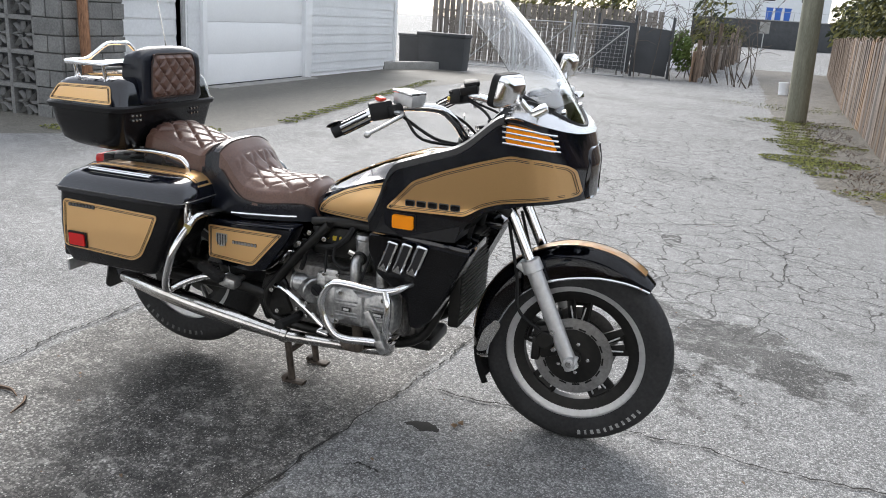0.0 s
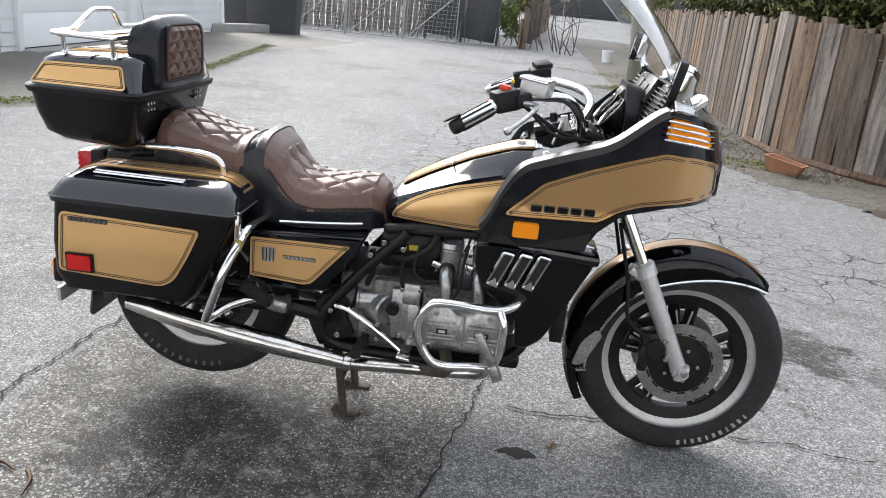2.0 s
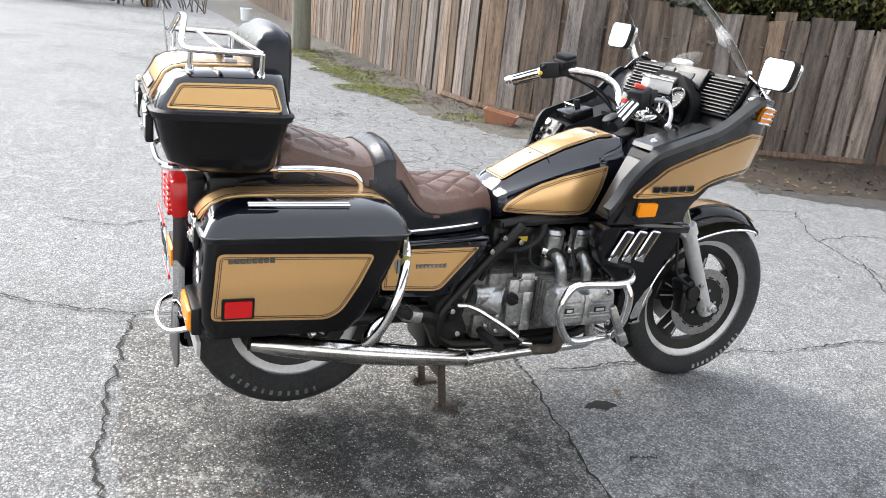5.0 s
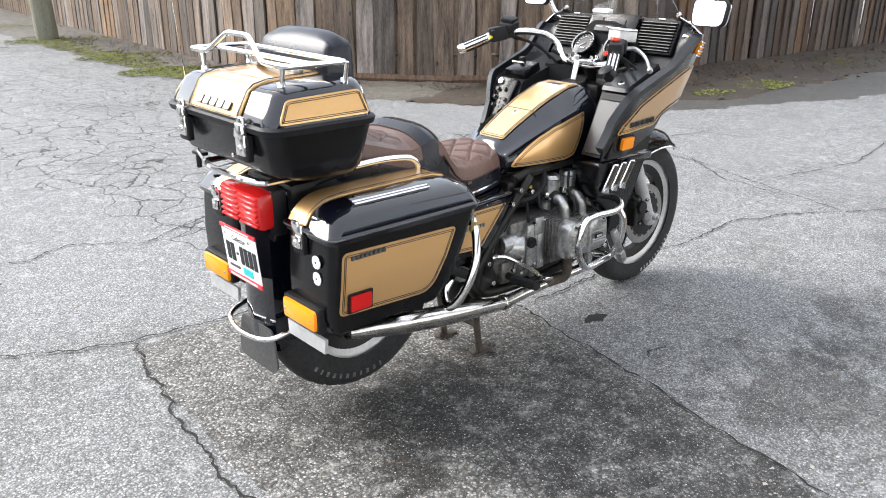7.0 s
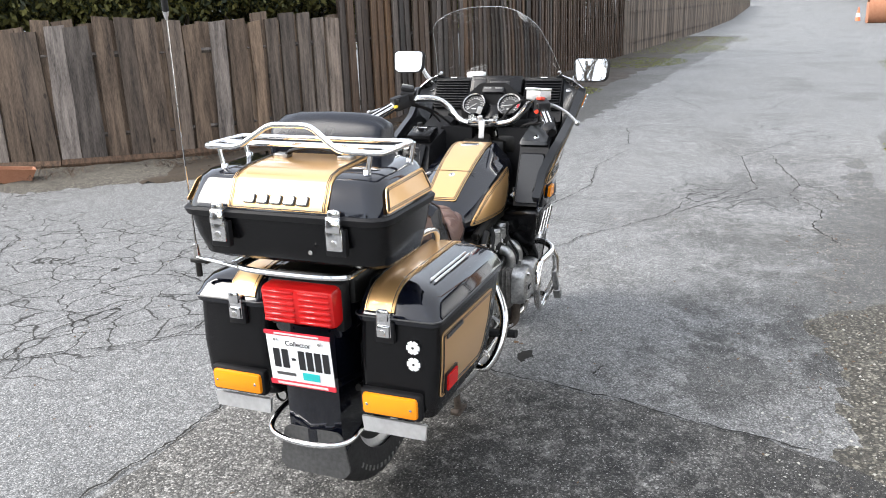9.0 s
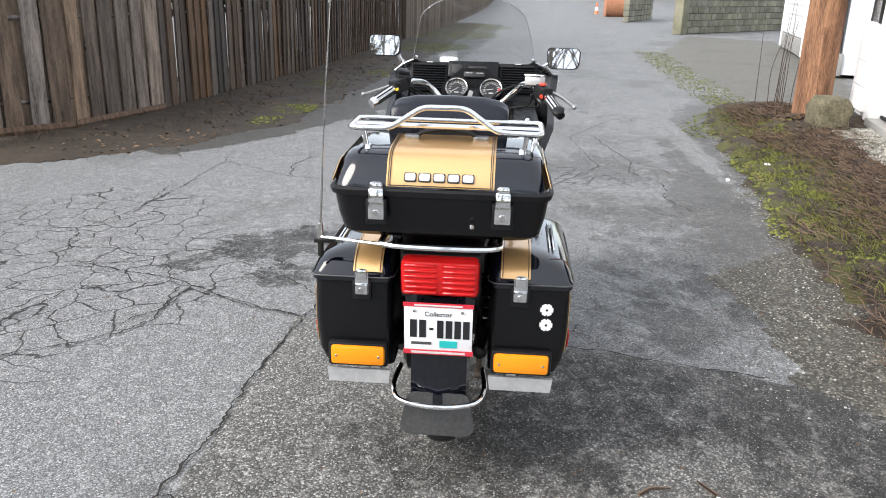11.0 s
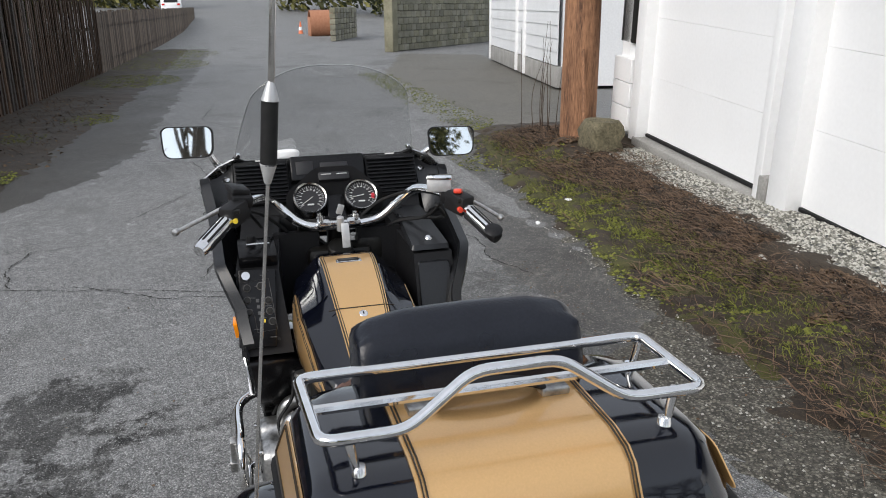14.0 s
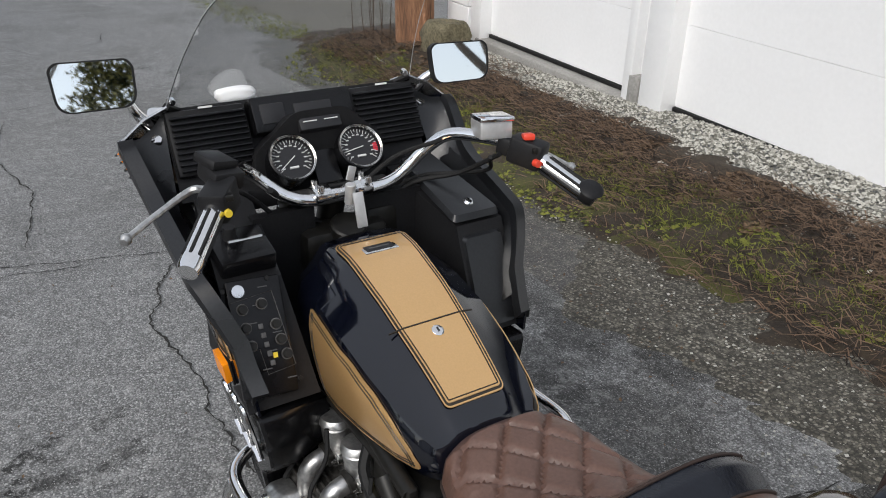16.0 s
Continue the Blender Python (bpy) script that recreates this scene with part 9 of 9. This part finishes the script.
def far_north():
    w = tagged(empty("retaining_wall", (4, 112, -0.1)), "dark retaining wall across the end of the lane", "wall")
    part("wall", box((4, 12, 1.75), (34, 24, 3.5), 0.02), "dark_plain", w)
    part("cap", box((4, 0.2, 3.52), (34.2, 0.6, 0.1), 0.02), "concrete", w)
    part("railing", merge(*[rod((-12 + 1.6 * k, 0, 3.6), (-12 + 1.6 * k, 0, 4.6), 0.03, seg=6) for k in range(21)], tube([(-12, 0, 4.6), (20, 0, 4.6)], 0.03, seg=6, res=1)), "galv", w)
    for k in range(3):
        b = tagged(empty("wheelie_bin", (5.0 + 1.1 * k, 113.2, 3.4)), "blue plastic wheelie bin on the terrace", "bin", group="bins on the terrace")
        part("body", loft([[(x * q, y * q, z) for x, y in rounded([(-0.4, -0.4), (0.4, -0.4), (0.4, 0.4), (-0.4, 0.4)], 0.06, 2)] for z, q in ((0, 0.85), (1.5, 1.0))]), "blue_plastic", b)
        part("lid", box((0, 0, 1.55), (0.9, 0.95, 0.12), 0.04), "blue_plastic", b)
    h = tagged(empty("far_house", (2, 122, 3.4)), "pale house with a low roof beyond the terrace", "house")
    part("wall", box((-2, 3, 3), (26, 6, 6)), "siding", h)
    part("roof", loft([[(-16, -1, 6), (12, -1, 6), (12, 7.5, 6), (-16, 7.5, 6)], [(-15, 3, 8.5), (11, 3, 8.5), (11, 3.4, 8.5), (-15, 3.4, 8.5)]]), "roof", h)
    for k in range(5):
        wn_ = part("window", box((-12 + 5 * k, -0.03, 3.4), (1.6, 0.08, 1.3), 0.01), "dial", h)
        part("frame", merge(box((-12 + 5 * k, -0.06, 4.1), (1.8, 0.08, 0.1)), box((-12 + 5 * k, -0.06, 2.7), (1.8, 0.08, 0.1))), "white_paint", wn_)
    sp = tagged(empty("sign_post", (3.3, 66, -0.15)), "thin post with a small pale sign", "sign")
    part("post", rod((0, 0, 0), (0, 0, 2.6), 0.04), "galv", sp)
    part("sign_plate", box((0, -0.05, 2.2), (0.75, 0.03, 0.9), 0.02), "concrete", sp)
    leaves("far_shrubs", "hedge", [((-1.5 + 2.2 * k, 95 + 3 * (k % 2), 1.2), (2.0, 1.5, 1.6), 700) for k in range(2)] + [((-14 + 4 * k, 60, 3), (3, 3, 3.5), 900) for k in range(4)] + [((9 + 1.5 * k, 60 + 9 * k, 2.5), (2.0, 4, 2.6), 900) for k in range(4)], 77, "distant garden shrubs beside the lane", "shrubs", 0.22)


far_north()


# ---- house, block wall and things down the other lane ----
def east_end():
    h = tagged(empty("house", (14.5, -6.95, -0.05)), "white lap-sided house with grey base", "house")
    h.rotation_euler = (0, 0, radians(-11) + math.pi)
    part("wall", merge(box((-4.6, 3.1, 2), (9.6, 6, 4))), "siding", h)
    for b in lap_siding(-9.45, 0.25, 0.45, 3.6, 0.28, 0.03):
        part("siding_board", b, "siding", h)
    part("base", box((-4.6, 0.05, 0.2), (9.7, 0.14, 0.45), 0.01), "concrete", h)
    part("corner_trim", box((-9.47, -0.0, 1.9), (0.14, 0.12, 3.8), 0.01), "white_paint", h)
    part("door_trim", merge(box((-4.5, -0.03, 1.5), (0.14, 0.1, 3.0)), box((-3.4, -0.03, 1.5), (0.14, 0.1, 3.0))), "white_paint", h)
    part("roof", box((-4.6, 3, 4.1), (10.6, 7.2, 0.25), 0.03), "roof", h)
    strip("driveway_house", "driveway", [(9.2, -3.7), (12, -3.9), (20, -4.2), (29, -6.8), (27, -9.5), (15, -7.4), (8, -5.2)], 0.3, 0.006, 0.1, label="dark asphalt driveway before the white house", category="driveway")
    mosses("moss_driveway", [(9.0 + 1.3 * k, -3.55 - 0.05 * k, 0.6, 110) for k in range(9)], 81)
    w = tagged(empty("block_wall", (30.3, -6.9, -0.12)), "weathered concrete block retaining wall", "wall")
    w.rotation_euler = (0, 0, radians(-44))
    part("core", box((6, 0.15, 1.2), (12, 0.2, 2.4)), "mortar", w)
    rng = random.Random(2)
    for r in range(9):
        for c in range(23):
            off = 0.2 * (r % 2)
            part("block", box((0.2 + 0.41 * c + off, 0.03, 0.13 + 0.26 * r), (0.395, 0.12, 0.245), 0.012, (0, 0, rng.uniform(-0.6, 0.6)), 1), "old_block", w)
    part("pier", box((-0.15, 0.0, 1.3), (0.4, 0.4, 2.6), 0.02), "old_block", w)
    lw = tagged(empty("low_block_wall", (41, -6.2, -0.12)), "low concrete block wall further along", "wall")
    for r in range(6):
        for c in range(8):
            part("block", box((0.0 + 0.6 * c, -0.25 * c + 0.03, 0.15 + 0.28 * r), (0.58, 0.3, 0.265), 0.02, (0, 0, -22), 1), "old_block", lw)
    sk = tagged(empty("digger_bucket", (47.5, -6.6, -0.13)), "rusty yellow digger bucket on the ground", "bucket")
    part("shell", lathe([(0.75, -0.9), (0.8, -0.9), (0.8, 0.9), (0.75, 0.9)], (0, 0, 0.75), (0, 1, 0), 18, closed=True, arc=(120, 330)), "terracotta", sk)
    for y in (-0.9, 0.9):
        part("side_plate", box((0, y, 0.6), (1.3, 0.05, 1.1), 0.02), "terracotta", sk)
    leaves("far_trees", "hedge", [((72 + 5 * k, -15 + 3 * k if k < 3 else 6 + 3 * (k - 3), 4.5), (4, 3.5, 4.5), 1300) for k in range(6)], 83, "distant trees at the lane's end", "trees", 0.3)
    car = tagged(empty("car", (79, 3.0, height(79, 3.0))), "white car parked beside the lane, far off", "car")
    side = rounded([(-2.1, 0.3), (2.1, 0.3), (2.15, 0.7), (1.3, 0.92), (0.6, 1.4), (-1.2, 1.42), (-2.05, 0.95)], 0.12, 4)
    part("body", loft([[(x * 0.97, y, z) for x, z in side] if abs(y) > 0.8 else [(x, y, z) for x, z in side] for y in (-0.86, -0.78, 0.78, 0.86)]), "white_paint", car)
    part("rear_window", loft([[(x, y, z) for y, z in ((-0.62, 1.0), (0.62, 1.0), (0.52, 1.34), (-0.52, 1.34))] for x in (-2.02, -1.3)]), "dial", car)
    for s in (-1, 1):
        part("tail_light", box((-2.08, s * 0.66, 0.82), (0.06, 0.26, 0.16), 0.02), "red", car)
        for x in (-1.3, 1.35):
            wl = part("wheel", lathe([(0.0, -0.1), (0.2, -0.1), (0.31, -0.09), (0.33, 0.0), (0.31, 0.09), (0.2, 0.1), (0.0, 0.1)], (x, s * 0.76, 0.33), seg=20), "tyre", car)
            part("hub_cap", lathe([(0.0, 0.112), (0.19, 0.104), (0.2, 0.09)], (x, s * 0.76, 0.33), (0, s, 0), 20), "silver", wl)
    fb = tagged(empty("far_building", (150, -6, 3.8)), "pale distant building across the lane's end", "building")
    part("wall", box((0, 0, 2.5), (6, 44, 5)), "siding", fb)
    part("roof", box((0, 0, 5.2), (7, 45, 0.4), 0.05), "roof", fb)


east_end()


# ---- trees behind, which the mirrors show ----
def bare_tree(x, y, h, seed):
    rng = random.Random(seed)
    tr = tagged(empty("bare_tree", (x, y, -0.1)), "bare winter tree with many fine twigs", "tree", group="bare trees behind the garages")
    limbs = []

    def grow(p, d, ln, r, depth):
        q = p + d * ln
        mid = p + d * ln * 0.5 + Vector((rng.uniform(-1, 1), rng.uniform(-1, 1), 0)) * ln * 0.06
        limbs.append(tube([p, mid, q], [r, r * 0.85, r * 0.65], seg=5 if depth < 2 else 3, res=2))
        if depth < 4:
            for _ in range(3 if depth else 5):
                nd = (d + Vector((rng.uniform(-1, 1), rng.uniform(-1, 1), rng.uniform(-0.2, 0.6))) * 0.75).normalized()
                grow(p.lerp(q, rng.uniform(0.6, 1.0)), nd, ln * rng.uniform(0.55, 0.8), r * 0.5, depth + 1)
    grow(Vector((0, 0, 0)), Vector((0, 0, 1)), h * 0.36, h * 0.022, 0)
    part("trunk", limbs[0], "bark", tr)
    part("limbs", merge(*limbs[1:]), "bark", tr)["kind"] = "stuff"
    return tr


for k, (x, y, h) in enumerate(((-15, 3.5, 10), (-17, -1.5, 11), (-14, -5.5, 9), (-19, 8, 12), (-12, -9, 9), (-16, -11, 11), (-11, 6, 8), (-20, -7, 13))):
    bare_tree(x, y, h, 60 + k)
leaves("rear_hedge", "hedge", [((-13 - (k % 3), -9 + 2.2 * k, 0.7), (1.4, 1.6, 1.1), 1800) for k in range(9)], 91, "dense dark hedge behind the lane", "hedge", 0.06)
leaves("fir_crown", "hedge", [((-20, 1.0, 1.5 + 1.1 * k), (2.4 - 0.25 * k, 2.4 - 0.25 * k, 1.0), 2200) for k in range(9)], 92, "dark fir tree standing behind", "fir tree", 0.075)
